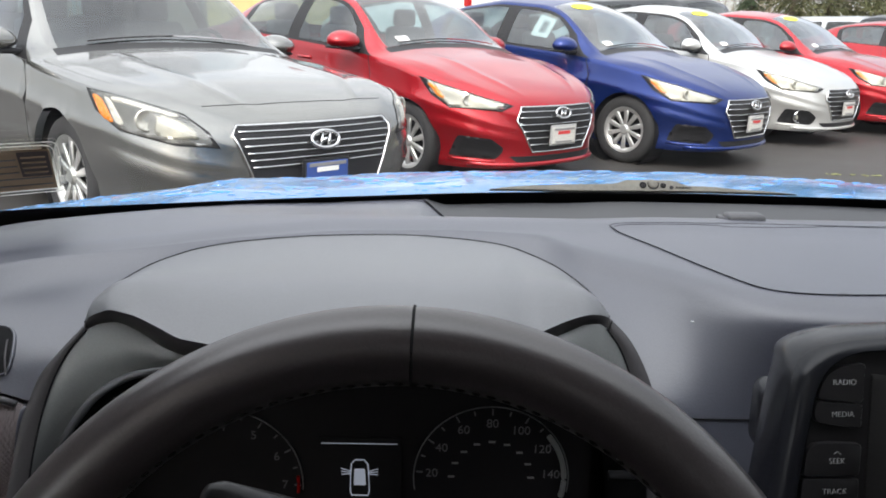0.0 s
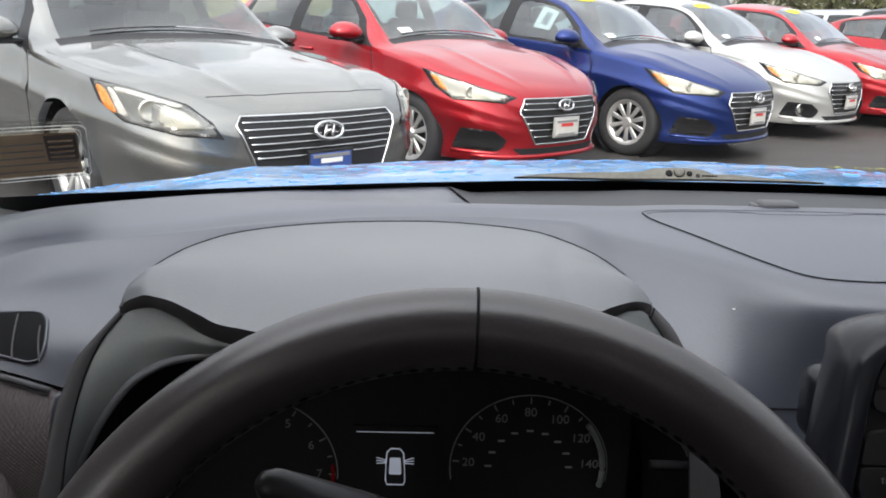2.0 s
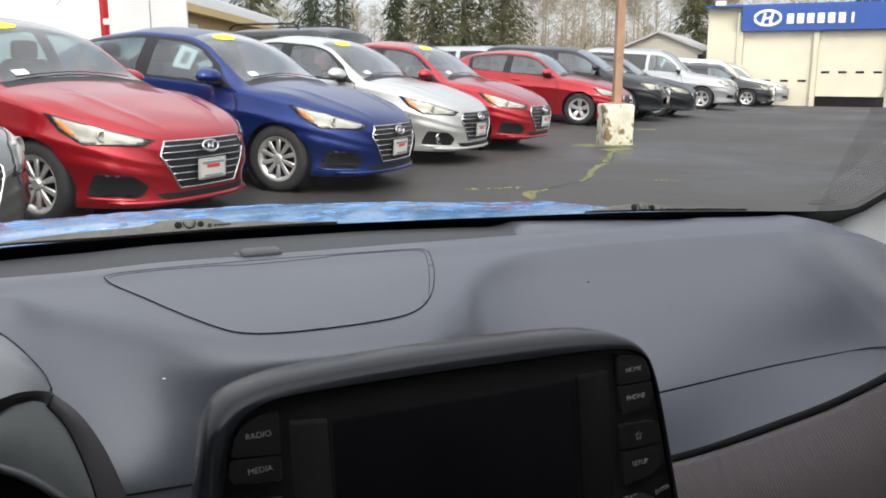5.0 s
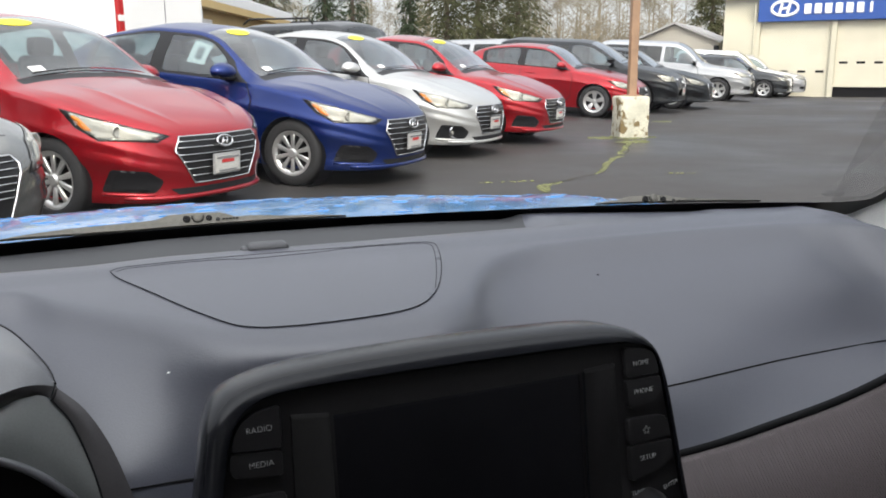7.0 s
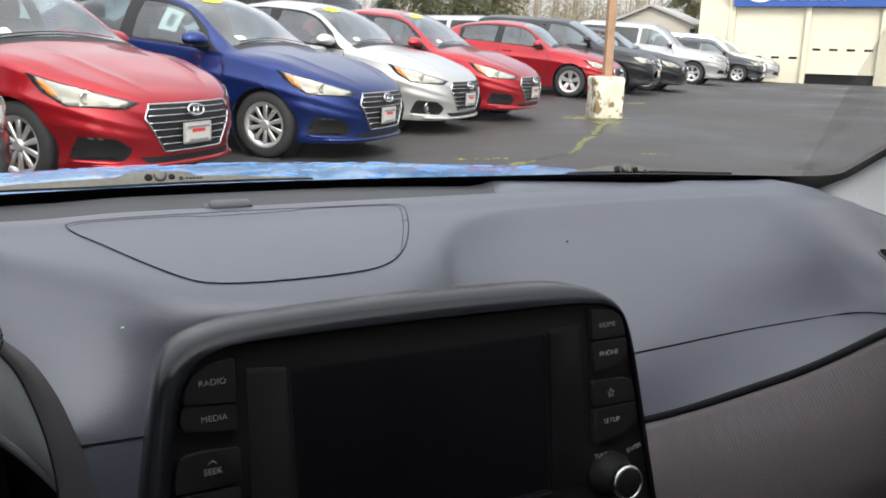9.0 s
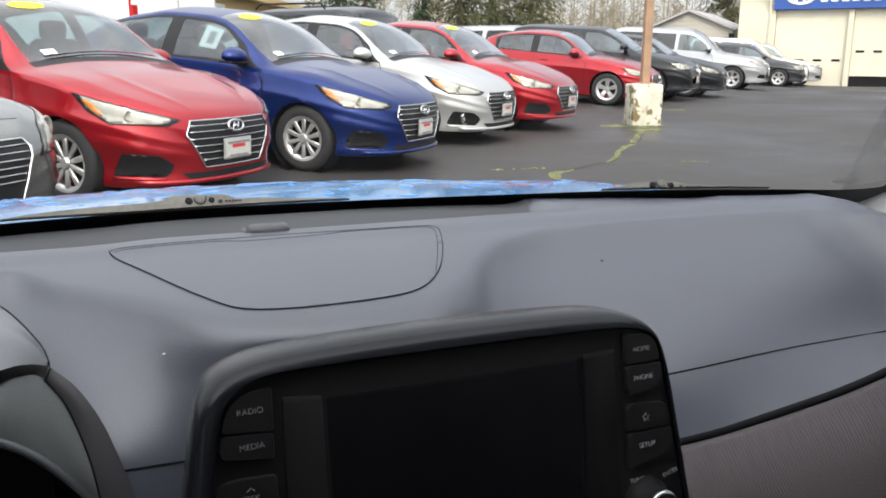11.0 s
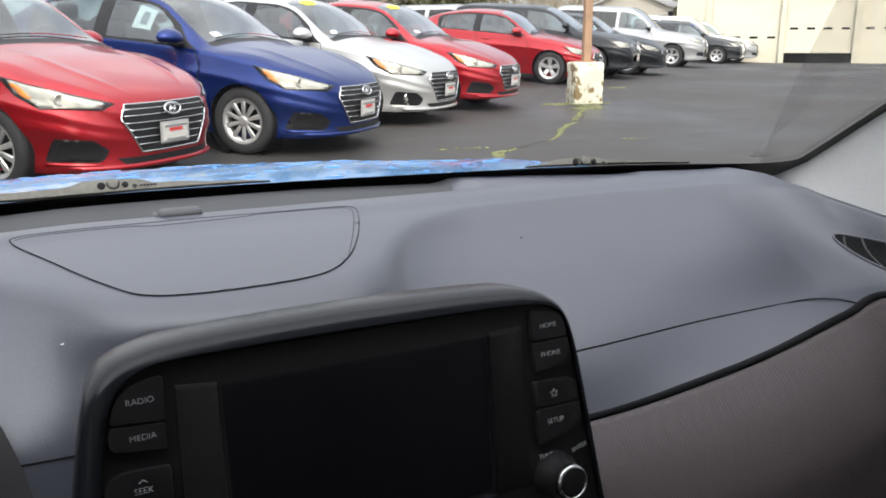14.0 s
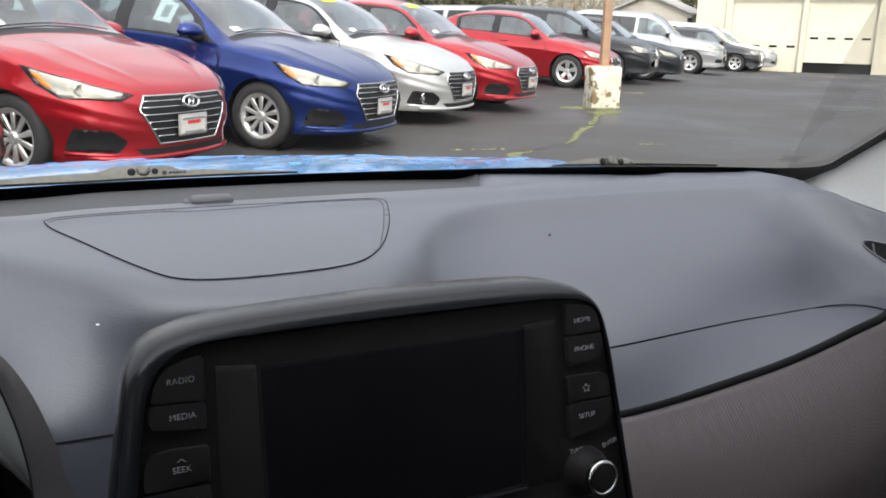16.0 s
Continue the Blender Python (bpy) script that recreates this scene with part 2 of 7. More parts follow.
def glow(name, color, strength):
    mat = bpy.data.materials.new(name)
    mat.use_nodes = True
    b = mat.node_tree.nodes["Principled BSDF"]
    b.inputs["Base Color"].default_value = (*color, 1)
    b.inputs["Emission Color"].default_value = (*color, 1)
    b.inputs["Emission Strength"].default_value = strength
    return mat


M_RED = paint("red_paint", (0.34, 0.005, 0.012), 0.6)
M_BLUE = paint("blue_paint", (0.004, 0.020, 0.125), 0.6, coat=0.5)
M_WHITE = paint("silver_white_paint", (0.46, 0.46, 0.445), 0.5)
M_GUN = paint("grey_metallic_paint", (0.205, 0.204, 0.192), 0.85, rough=0.25, coat=1.0)
M_BLACKPAINT = paint("black_paint", (0.012, 0.014, 0.016), 0.1, coat=0.3)
M_SILVER = paint("silver_paint", (0.38, 0.385, 0.39), 0.5)
M_PLAINWHITE = paint("white_paint", (0.78, 0.78, 0.76), 0.0)
M_DARKCAR = paint("charcoal_paint", (0.03, 0.033, 0.036), 0.2, coat=0.4)
M_EGO = paint("wet_blue_paint", (0.003, 0.19, 0.47), 0.45, coat=0.45, rough=0.22)
M_CARGLASS = glass_sheet("car_glass", (0.46, 0.58, 0.60), 2.5)
M_CLEAR = glass_sheet("windshield_glass", (0.97, 0.98, 0.975), 0.6)
M_PRIVACY = glass_sheet("privacy_glass", (0.26, 0.27, 0.27), 1.3)
M_LENS = glass_sheet("lamp_lens", (0.9, 0.9, 0.88), 1.0)
M_TYRE = material("tyre_rubber", (0.018, 0.018, 0.019), 0.8, grain=0.2, scale=60, bump=0.3, bump_dist=0.003)
M_ALLOY = material("alloy", (0.50, 0.50, 0.49), 0.3, metal=0.65, grain=0.05, scale=80, stain=0.1, stain_scale=6)
M_MESH = material("dark_mesh", (0.008, 0.008, 0.009), 0.6, stain=0.1, spec=0.2)
M_CHROME = material("chrome", (0.62, 0.62, 0.62), 0.16, metal=1.0, stain=0.03)
M_BLACKTRIM = material("black_trim", (0.012, 0.012, 0.013), 0.45, grain=0.2, scale=150, stain=0.1, spec=0.25)
M_AMBER = material("amber_lens", (0.75, 0.22, 0.02), 0.15, stain=0.1)
M_REFLECTOR = material("lamp_reflector", (0.44, 0.43, 0.38), 0.22, metal=0.55, grain=0.15, scale=40, stain=0.35, stain_scale=14)
M_LAMPDARK = material("lamp_bezel", (0.16, 0.16, 0.155), 0.2, metal=0.3, grain=0.1, scale=40, stain=0.4, stain_scale=9)
M_SEAT = material("seat_cloth", (0.035, 0.035, 0.038), 0.85, grain=0.2, scale=300, stain=0.1)
M_YELLOW = material("yellow_sticker", (0.85, 0.75, 0.03), 0.5, stain=0.05)
M_PAPER = material("white_paper", (0.75, 0.75, 0.72), 0.6, stain=0.05)
M_PLATE = material("white_plate", (0.52, 0.51, 0.47), 0.4, stain=0.06, stain_scale=30)
M_REDPRINT = material("red_print", (0.55, 0.04, 0.04), 0.5)
M_BLUEPRINT = material("blue_print", (0.02, 0.06, 0.25), 0.5)
M_GREYPRINT = material("grey_print", (0.2, 0.2, 0.2), 0.6)
M_TAILRED = material("red_lens", (0.4, 0.01, 0.01), 0.15)


# ---- ground ----
def asphalt():
    mat = material("wet_asphalt", (0.036, 0.0325, 0.030), 0.60, grain=0.25, scale=55, stain=0.30, stain_scale=0.35, bump=0.5, bump_dist=0.006, rough_var=0.26, spec=0.4)
    return mat


M_ASPHALT = asphalt()


def ground_z(x, y):
    """The lot falls away gently towards the service building, and the stalls rise to the back."""
    s = 0.66 * x + 0.75 * y
    t = min(max((s - 24) / 24, 0), 1)
    back = min(max(-0.629 * x + 0.777 * y - 5.05, 0), 5)
    return -0.42 * t * t * (3 - 2 * t) + 0.0525 * back


lines = sorted([*np.linspace(-24, 60, 64), -600, -300, -120, -60, 90, 140, 220, 400, 600])
ground_rows = [[(x, y, ground_z(x, y)) for y in lines] for x in lines]
ground = part_mesh("ground", grid_mesh("ground", ground_rows, M_ASPHALT), None)
tagged(ground, "worn damp dark grey asphalt of the car lot", "ground", kind="structure")


# ---- cars ----
# x runs to the front, y to the car's left, z up from the ground; 0 lies midway between the axles.
class Shape:
    def __init__(self, top, belt, width, rail, drop, low, hips=(0.93, 1.0, 0.965)):
        self.top, self.belt, self.width, self.rail, self.drop, self.low, self.hips = top, belt, width, rail, drop, low, hips
        self.x0, self.x1 = top[0][0], top[-1][0]
        self.cache = {}

    def keys(self, x):
        k = round(x, 5)
        if k not in self.cache:
            self.cache[k] = [curve(c, x) for c in (self.top, self.belt, self.width, self.rail, self.drop, self.low)]
        return self.cache[k]

    def at(self, x, v):
        top, belt, w, rail, drop, low = self.keys(x)
        zr = max(top - drop, belt + 0.002)
        a, m, b = self.hips
        if v <= 1:
            k = a + (m - a) * math.sin(min(v / 0.55, 1) * math.pi / 2) if v < 0.55 else m + (b - m) * ((v - 0.55) / 0.45) ** 2
            crease = 0.018 * math.exp(-((v - 0.72) / 0.05) ** 2) - 0.014 * math.exp(-((v - 0.26) / 0.10) ** 2)
            # the bumper swells under the lamps and draws in below
            n = min(max((x - self.x1 + 0.75) / 0.35, 0), 1) * min(max((self.x1 - x - 0.01) / 0.06, 0), 1)
            crease += n * (0.022 * math.exp(-((v - 0.55) / 0.07) ** 2) + 0.020 * math.exp(-((v - 0.06) / 0.06) ** 2) - 0.010 * math.exp(-((v - 0.36) / 0.09) ** 2))
            return (x, w * k + crease * min(1, w / 0.3), low + (belt - low) * v)
        if v <= 2:
            t = v - 1
            y = w * b + (rail - w * b) * (t + 0.10 * math.sin(math.pi * t) * -1)
            return (x, y, belt + (zr - belt) * t)
        t = v - 2
        y = rail * (1 - t)
        crease = 0.010 * math.exp(-((t - 0.36) / 0.05) ** 2) * min(max((x - 1.0) / 0.3, 0), 1) * min(max((self.x1 - 0.12 - x) / 0.2, 0), 1)
        return (x, y, zr + (top - zr) * (1 - (1 - t) ** 2.2) + crease)


def wheel(parent, x, y, r, side, rim_r, spokes, mat, width=0.2):
    w = thing("wheel", "", "")
    w.parent, w.location = parent, (x, y, r)
    s = side
    tyre = [(rim_r, -0.5), (rim_r + 0.012, -0.52), (r * 0.86, -0.54), (r * 0.965, -0.46), (r, -0.3), (r, 0.3), (r * 0.965, 0.46), (r * 0.86, 0.54), (rim_r + 0.012, 0.52), (rim_r, 0.5), (rim_r - 0.02, 0.3), (rim_r - 0.02, -0.3)]
    part("tyre", lathe([(a, b * width) for a, b in tyre], 40, close=True), M_TYRE, w, smooth=True)
    bm = bmesh.new()
    face = s * width * 0.42
    hub = lathe([(0.001, face + s * 0.012), (rim_r * 0.16, face + s * 0.012), (rim_r * 0.22, face), (rim_r * 0.24, face - s * 0.02), (0.001, face - s * 0.03)], 24)
    ring = lathe([(rim_r * 0.80, face - s * 0.016), (rim_r * 0.90, face + s * 0.008), (rim_r, face + s * 0.012), (rim_r, -s * width * 0.4), (rim_r * 0.88, -s * width * 0.4)], 40, close=True)
    for k in range(spokes):
        a = 2 * math.pi * k / spokes
        sp = box(0, face - s * 0.008, rim_r * 0.55, rim_r * (0.185 if spokes > 6 else 0.36), 0.022, rim_r * 0.72, 0.006, 1)
        for v in sp.verts:
            v.co.x *= 0.65 + 0.65 * max(0, v.co.z) / rim_r
            v.co.y += -s * 0.012 * math.sin(math.pi * v.co.z / rim_r)
        sp.transform(Matrix.Rotation(a, 4, "Y"))
        me = bpy.data.meshes.new("t")
        sp.to_mesh(me), sp.free()
        bm.from_mesh(me)
        bpy.data.meshes.remove(me)
    for extra in (hub, ring):
        me = bpy.data.meshes.new("t")
        extra.to_mesh(me), extra.free()
        bm.from_mesh(me)
        bpy.data.meshes.remove(me)
    part("rim", bm, mat, w, "silver spoked rim", angle=40)
    part("brake", lathe([(0.001, 0), (rim_r * 0.84, 0), (rim_r * 0.84, -s * 0.02), (0.001, -s * 0.02)], 24, m=Matrix.Translation((0, s * width * 0.1, 0))), M_BLACKTRIM, w)
    return w


def car_shell(car, sp, mat):
    """Body with its cut-out windows, wheel arches and shut lines; panes in the openings. Returns a tree to lay details on."""
    sh, half = sp["shape"], 0.40
    r_arch, zc = sp["arch"], sp["r"]
    panes, cuts = sp["panes"], []
    loops = []

    def loop_of(poly):
        return [(x, v * half) for x, v in dense(poly, 0.05)]

    pane_loops = [(name, loop_of(poly)) for name, poly in panes]
    arch_loops = []
    for ax in sp["axles"]:
        arc = []
        for k in range(25):
            a = math.pi * (-0.12 + 1.24 * k / 24)
            x, z = ax + r_arch * math.cos(a), zc + r_arch * math.sin(a)
            top, belt, w, rail, drop, low = sh.keys(x)
            arc.append((x, max(-0.02, (z - low) / (belt - low)) * half))
        arch_loops.append(arc)
    gaps = []
    for line, wide in sp["gaps"]:
        pts = [Vector(p) for p in dense([(x, v * half) for x, v in line], 0.05, False)]
        left, right = [], []
        for i, p in enumerate(pts):
            d = (pts[min(i + 1, len(pts) - 1)] - pts[max(i - 1, 0)]).normalized()
            nrm = Vector((-d.y, d.x)) * wide / 2
            left.append(tuple(p + nrm)), right.append(tuple(p - nrm))
        gaps.append(left + right[::-1])
    nose = [sh.x0 + 0.004, sh.x0 + 0.015, sh.x0 + 0.03, sh.x1 - 0.03, sh.x1 - 0.015, sh.x1 - 0.006]
    xs = sorted(list(np.linspace(sh.x0, sh.x1, sp.get("cuts", 110))) + nose)
    vs = [0, 0.05, 0.10, 0.16, 0.24, 0.32, 0.40, 0.46, 0.51, 0.56, 0.61, 0.68, 0.72, 0.76, 0.85, 0.94, 1.0, 1.06, 1.2, 1.4, 1.6, 1.8, 1.92, 2.0, 2.06, 2.14, 2.22, 2.29, 2.33, 2.36, 2.39, 2.43, 2.5, 2.6, 2.8, 3.0]
    pts, tris = triangulate([(x, v * half) for x in xs for v in vs], [l for _, l in pane_loops] + arch_loops + gaps, 1e-5)
    groups = {}
    for t in tris:
        c = sum((pts[i] for i in t), Vector((0, 0))) / 3
        if c.y < 0 or c.y > 3 * half or any(inside(c, a) for a in arch_loops):
            continue
        name = next((n for n, l in pane_loops if inside(c, l)), None) or next((f"shut_line{k}" for k, g in enumerate(gaps) if inside(c, g)), "body")
        groups.setdefault(name, []).append(t)
    bvh_verts, bvh_faces = [], []
    for name, tt in groups.items():
        middle = name in sp["middle"]
        used = sorted({i for t in tt for i in t})
        back = {k: n for n, k in enumerate(used)}
        pos = [Vector(sh.at(pts[k].x, min(max(pts[k].y / half, 0), 3))) for k in used]
        f = [tuple(back[i] for i in t) for t in tt]
        right = [Vector((p.x, -p.y, p.z)) for p in pos]
        n = len(pos)
        if name == "body" or middle:
            verts = pos + right
            faces = [t[::-1] for t in f] + [tuple(i + n for i in t) for t in f]
            bm = bmesh.new()
            vv = [bm.verts.new(p) for p in verts]
            for t in faces:
                if len(set(t)) == 3:
                    try:
                        bm.faces.new([vv[i] for i in t])
                    except ValueError:
                        pass
            bmesh.ops.remove_doubles(bm, verts=bm.verts, dist=0.0006)
            if name == "body":
                bvh_verts, bvh_faces = verts, faces
                bmesh.ops.dissolve_degenerate(bm, edges=bm.edges, dist=0.0005)
                ob = part("body", bm, mat, car, smooth=True)
                ob.material_slots[0].link = "OBJECT"
                ob.material_slots[0].material = mat
            else:
                ob = part(name, bm, M_BLACKTRIM if "trim" in name else M_CARGLASS, car, smooth=True)
                ob.visible_shadow = "trim" in name
            continue
        for verts, faces in ((pos, [t[::-1] for t in f]), (right, f)):
            dark = "trim" in name or "shut" in name
            nm = "shut_line" if "shut" in name else name
            ob = part_mesh(nm, mesh_of(nm, verts, faces, M_BLACKTRIM if dark else M_PRIVACY if sp.get("tinted") and name != "door_glass" else M_CARGLASS), car)
            if not dark:
                ob.visible_shadow = False
    return BVHTree.FromPolygons(bvh_verts, bvh_faces)


def rounded_loop(pts, r):
    """Cuts the corners of a closed loop of points in space."""
    out = []
    for i, p in enumerate(pts):
        a, p, b = Vector(pts[i - 1]), Vector(p), Vector(pts[(i + 1) % len(pts)])
        d = min(r, (a - p).length * 0.3, (b - p).length * 0.3)
        out += [p + (a - p).normalized() * d, p + (b - p).normalized() * d]
    return out


def mirror_y(pts):
    return [(x, -y, z) for x, y, z in pts][::-1]


def emblem(parent, x, z, w, h, tilt=20):
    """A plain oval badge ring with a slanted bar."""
    m = Matrix.Translation((x, 0, z)) @ Matrix.Rotation(radians(-tilt), 4, "Y")
    ring = [Vector((0.006, w / 2 * math.cos(a), h / 2 * math.sin(a))) for a in [2 * math.pi * k / 28 for k in range(28)]]
    bm = sweep([m @ p for p in ring], w * 0.06, 8, True)
    for a, b in (((0.006, w * 0.06, -h * 0.36), (0.006, w * 0.22, h * 0.36)), ((0.006, -w * 0.22, -h * 0.36), (0.006, -w * 0.06, h * 0.36)), ((0.006, -w * 0.13, -h * 0.08), (0.006, w * 0.13, h * 0.08))):
        bar = sweep([m @ Vector(a), m @ Vector(b)], w * 0.055, 6)
        me = bpy.data.meshes.new("t")
        bar.to_mesh(me), bar.free()
        bm.from_mesh(me)
        bpy.data.meshes.remove(me)
    return part("badge", bm, M_CHROME, parent, "chrome oval badge", smooth=True)


def make_car(name, label, sp, mat):
    car = thing(name, label, "car", group="parked cars")
    sh = sp["shape"]
    tree = car_shell(car, sp, mat)
    for ax in sp["axles"]:
        for s in (1, -1):
            y = s * (sp["track"] - 0.135)
            wheel(car, ax, y, sp["r"], s, sp["rim"], sp["spokes"], M_ALLOY)
            well = lathe([(sp["arch"] + 0.01, -0.12), (sp["arch"] + 0.01, 0.12), (0.05, -s * 0.12)], 28, m=Matrix.Translation((ax, s * (sp["track"] - 0.16), sp["r"])))
            part("wheel_well", well, M_BLACKTRIM, car)
    # floor, seats and dashboard inside
    fl, cb = sp["cabin"]
    part("floor_pan", box((sh.x0 + sh.x1) / 2, 0, 0.27, (sh.x1 - sh.x0) * 0.86, sp["track"] * 1.55, 0.04), M_BLACKTRIM, car)
    part("parcel_shelf", box((sh.x0 + cb) / 2 + 0.05, 0, sp["belt_z"] - 0.06, abs(sh.x0 - cb) * 0.7, sp["track"] * 1.45, 0.03), M_BLACKTRIM, car)
    part("dashboard", box(fl - 0.1, 0, sp["belt_z"] - 0.09, 0.5, sp["track"] * 1.45, 0.16, 0.05), M_BLACKTRIM, car)
    for sx in (fl - 0.95, fl - 1.85):
        for y in (0.37, -0.37):
            seat = box(0, 0, 0.3, 0.14, 0.46, 0.62, 0.06, 3)
            seat.transform(Matrix.Translation((sx, y, 0.52)) @ Matrix.Rotation(radians(-14), 4, "Y"))
            st = part("seat", seat, M_SEAT, car, smooth=True)
            hr = box(sx - 0.15, y, 1.19, 0.09, 0.25, 0.16, 0.04, 3)
            part("headrest", hr, M_SEAT, car, smooth=True)
    part("cabin_wheel", sweep([Vector((fl - 0.42 + 0.07 * math.sin(a), 0.37 + 0.18 * math.cos(a), sp["belt_z"] - 0.02 + 0.16 * math.sin(a))) for a in [2 * math.pi * k / 24 for k in range(24)]], 0.015, 6, True), M_BLACKTRIM, car, smooth=True)
    # door mirrors
    mx, my, mz = sp["mirror"]
    for s in (1, -1):
        mx, my, mz = sp["mirror"] if s < 0 else (sp["mirror"][0] - 0.10, sp["mirror"][1] - 0.05, sp["mirror"][2] - 0.03)
        bm = bmesh.new()
        bmesh.ops.create_uvsphere(bm, u_segments=20, v_segments=12, radius=1)
        for v in bm.verts:
            p = v.co.copy()
            v.co = Vector((p.x * (0.13 if p.x > 0 else 0.05), p.y * 0.15, p.z * (0.085 if p.z > 0 else 0.055)))
        bm.transform(Matrix.Translation((mx, s * my, mz)))
        mo = part("door_mirror", bm, mat, car, smooth=True)
        mo.material_slots[0].link = "OBJECT"
        mo.material_slots[0].material = mat
        part("mirror_base", box(mx - 0.005, s * my, mz - 0.048, 0.15, 0.22, 0.022, 0.010, 2), M_BLACKTRIM, car, smooth=True)
        part("mirror_arm", box(mx + 0.03, s * (my - 0.10), mz - 0.055, 0.09, 0.22, 0.03, 0.012), M_BLACKTRIM, car)
    # head lamps
    for s in (1, -1):
        for k, (poly, nrm, m, lift, nm) in enumerate(sp["lamps"]):
            pts = poly if s < 0 else mirror_y(poly)
            n = nrm if s < 0 else (nrm[0], -nrm[1], nrm[2])
            if nm == "head_lamp":
                mid = sum((Vector(p) for p in pts), Vector()) / len(pts)
                patch_on(tree, [mid + (Vector(p) - mid) * 1.07 for p in pts], n, M_BLACKTRIM, "lamp_housing", car, 0.003, 0.03)
                lens = patch_on(tree, pts, n, M_LENS, "lamp_lens", car, 0.013, 0.03)
                lens.visible_shadow = False
            if nm == "head_lamp" and m == M_REFLECTOR:
                pts = [mid + (Vector(p) - mid) * 0.90 + Vector((0, 0, -0.006)) for p in pts]
            patch_on(tree, rounded_loop([tuple(p) for p in pts], 0.02), n, m, nm, car, lift, 0.025, depth=0.01)
        for bx, by, bz, br in sp["bulbs"]:
            n = Vector((0.9, -0.35 if s < 0 else 0.35, 0.1)).normalized()
            hit = tree.ray_cast(Vector((bx, s * by, bz)) + n * 0.5, -n, 1)
            at = (hit[0] or Vector((bx, s * by, bz))) + n * 0.004
            q = n.to_track_quat("Y", "Z").to_matrix().to_4x4()
            part("projector", lathe([(br, 0.0), (br, 0.012), (br * 0.8, 0.014), (br * 0.7, 0.006), (0.001, 0.010)], 20, m=Matrix.Translation(at) @ q), sp.get("bulb_mat", M_REFLECTOR), car, smooth=True)
        for poly, nrm in sp["pockets"]:
            pts = poly if s < 0 else mirror_y(poly)
            n = nrm if s < 0 else (nrm[0], -nrm[1], nrm[2])
            pocket = patch_on(tree, rounded_loop(pts, 0.012), n, M_BLACKTRIM, "fog_pocket", car, 0.004, 0.03)
            centre = sum((Vector(p) for p in pts), Vector()) / len(pts)
            patch_on(tree, [centre + (Vector(p) - centre) * 0.80 for p in pts], n, M_MESH, "pocket_mesh", pocket, 0.012, 0.03)
            low = [tree.ray_cast(Vector(pts[len(pts) // 2]).lerp(Vector(pts[len(pts) // 2 + 1]), k / 6) + Vector(n) * 0.5 + Vector((0, 0, -0.018)), -Vector(n), 1.0)[0] for k in range(7)]
            low = [p for p in low if p]
            if len(low) > 2:
                fin = part("fin", sweep(low, 0.014, 8), mat, car, smooth=True)
                fin.material_slots[0].link = "OBJECT"
                fin.material_slots[0].material = mat
    # grille with its bars
    g = sp["grille"]
    gr = patch_on(tree, g["outline"], (1, 0, 0.12), M_BLACKTRIM, "grille", car, 0.004, 0.03)
    ys = lambda z: curve(g["width"], z)
    for z in g["bars"]:
        w = ys(z)
        pts = []
        for k in range(21):
            y = -w + 2 * w * k / 20
            hit = tree.ray_cast(Vector((4, y, z)), Vector((-1, 0, 0)), 6)
            if hit[0]:
                pts.append(hit[0] + Vector((0.010, 0, 0)))
        if len(pts) > 2:
            part("bar", sweep(pts, g["bar_r"], 6), M_CHROME, gr, "chrome bar", smooth=True)
    rim = []
    for y, z in dense([(p[1], p[2]) for p in g["outline"]], 0.04):
        hit = tree.ray_cast(Vector((4, y, z)), Vector((-1, 0, 0)), 6)
        if hit[0]:
            rim.append(hit[0] + Vector((0.008, 0, 0)))
    part("surround", sweep(rim, g["rim_r"], 6, True), M_CHROME, gr, "chrome surround", smooth=True)
    for poly in sp["lower"]:
        patch_on(tree, poly, (1, 0, 0), M_BLACKTRIM, "lower_intake", car, 0.004, 0.03)
    chin = [tree.ray_cast(Vector((4, y, sp["chin"])), Vector((-1, 0, 0)), 6)[0] for y in np.linspace(-0.70, 0.70, 29)]
    chin = [p for p in chin if p]
    if len(chin) > 3:
        lip = part("fin", sweep(chin, 0.020, 8), mat, car, smooth=True)
        lip.material_slots[0].link = "OBJECT"
        lip.material_slots[0].material = mat
    ez = sp["badge"]
    hit = tree.ray_cast(Vector((4, 0, ez[0])), Vector((-1, 0, 0)), 6)
    fx = (hit[0].x if hit[0] else sh.x1) + 0.02
    emblem(car, fx, ez[0], ez[1], ez[2])
    # dealer plate with its print
    pz = sp["plate"]
    hit = tree.ray_cast(Vector((4, 0, pz)), Vector((-1, 0, 0)), 6)
    px = (hit[0].x if hit[0] else sh.x1) + 0.03
    part("plate_frame", box(px - 0.004, 0, pz + 0.004, 0.014, 0.305, 0.155, 0.010, 2), M_ALLOY if sp.get("plate_mat") is None else M_BLACKTRIM, car, "plate holder")
    pl = part("plate", box(px, 0, pz, 0.014, 0.27, 0.125, 0.006, 2), sp.get("plate_mat", M_PLATE), car, "dealer plate")
    part("plate_print", box(px + 0.008, 0.0, pz + 0.022, 0.004, 0.14, 0.024), sp.get("print_mat", M_REDPRINT), pl)
    part("plate_print", box(px + 0.008, 0, pz + 0.048, 0.004, 0.24, 0.018), M_GREYPRINT, pl)
    part("plate_print", box(px + 0.008, 0, pz - 0.047, 0.004, 0.20, 0.012), M_GREYPRINT, pl)
    # wipers and stickers on the windscreen
    glass = next((o for o in car.children if o.name.startswith("windscreen")), None)
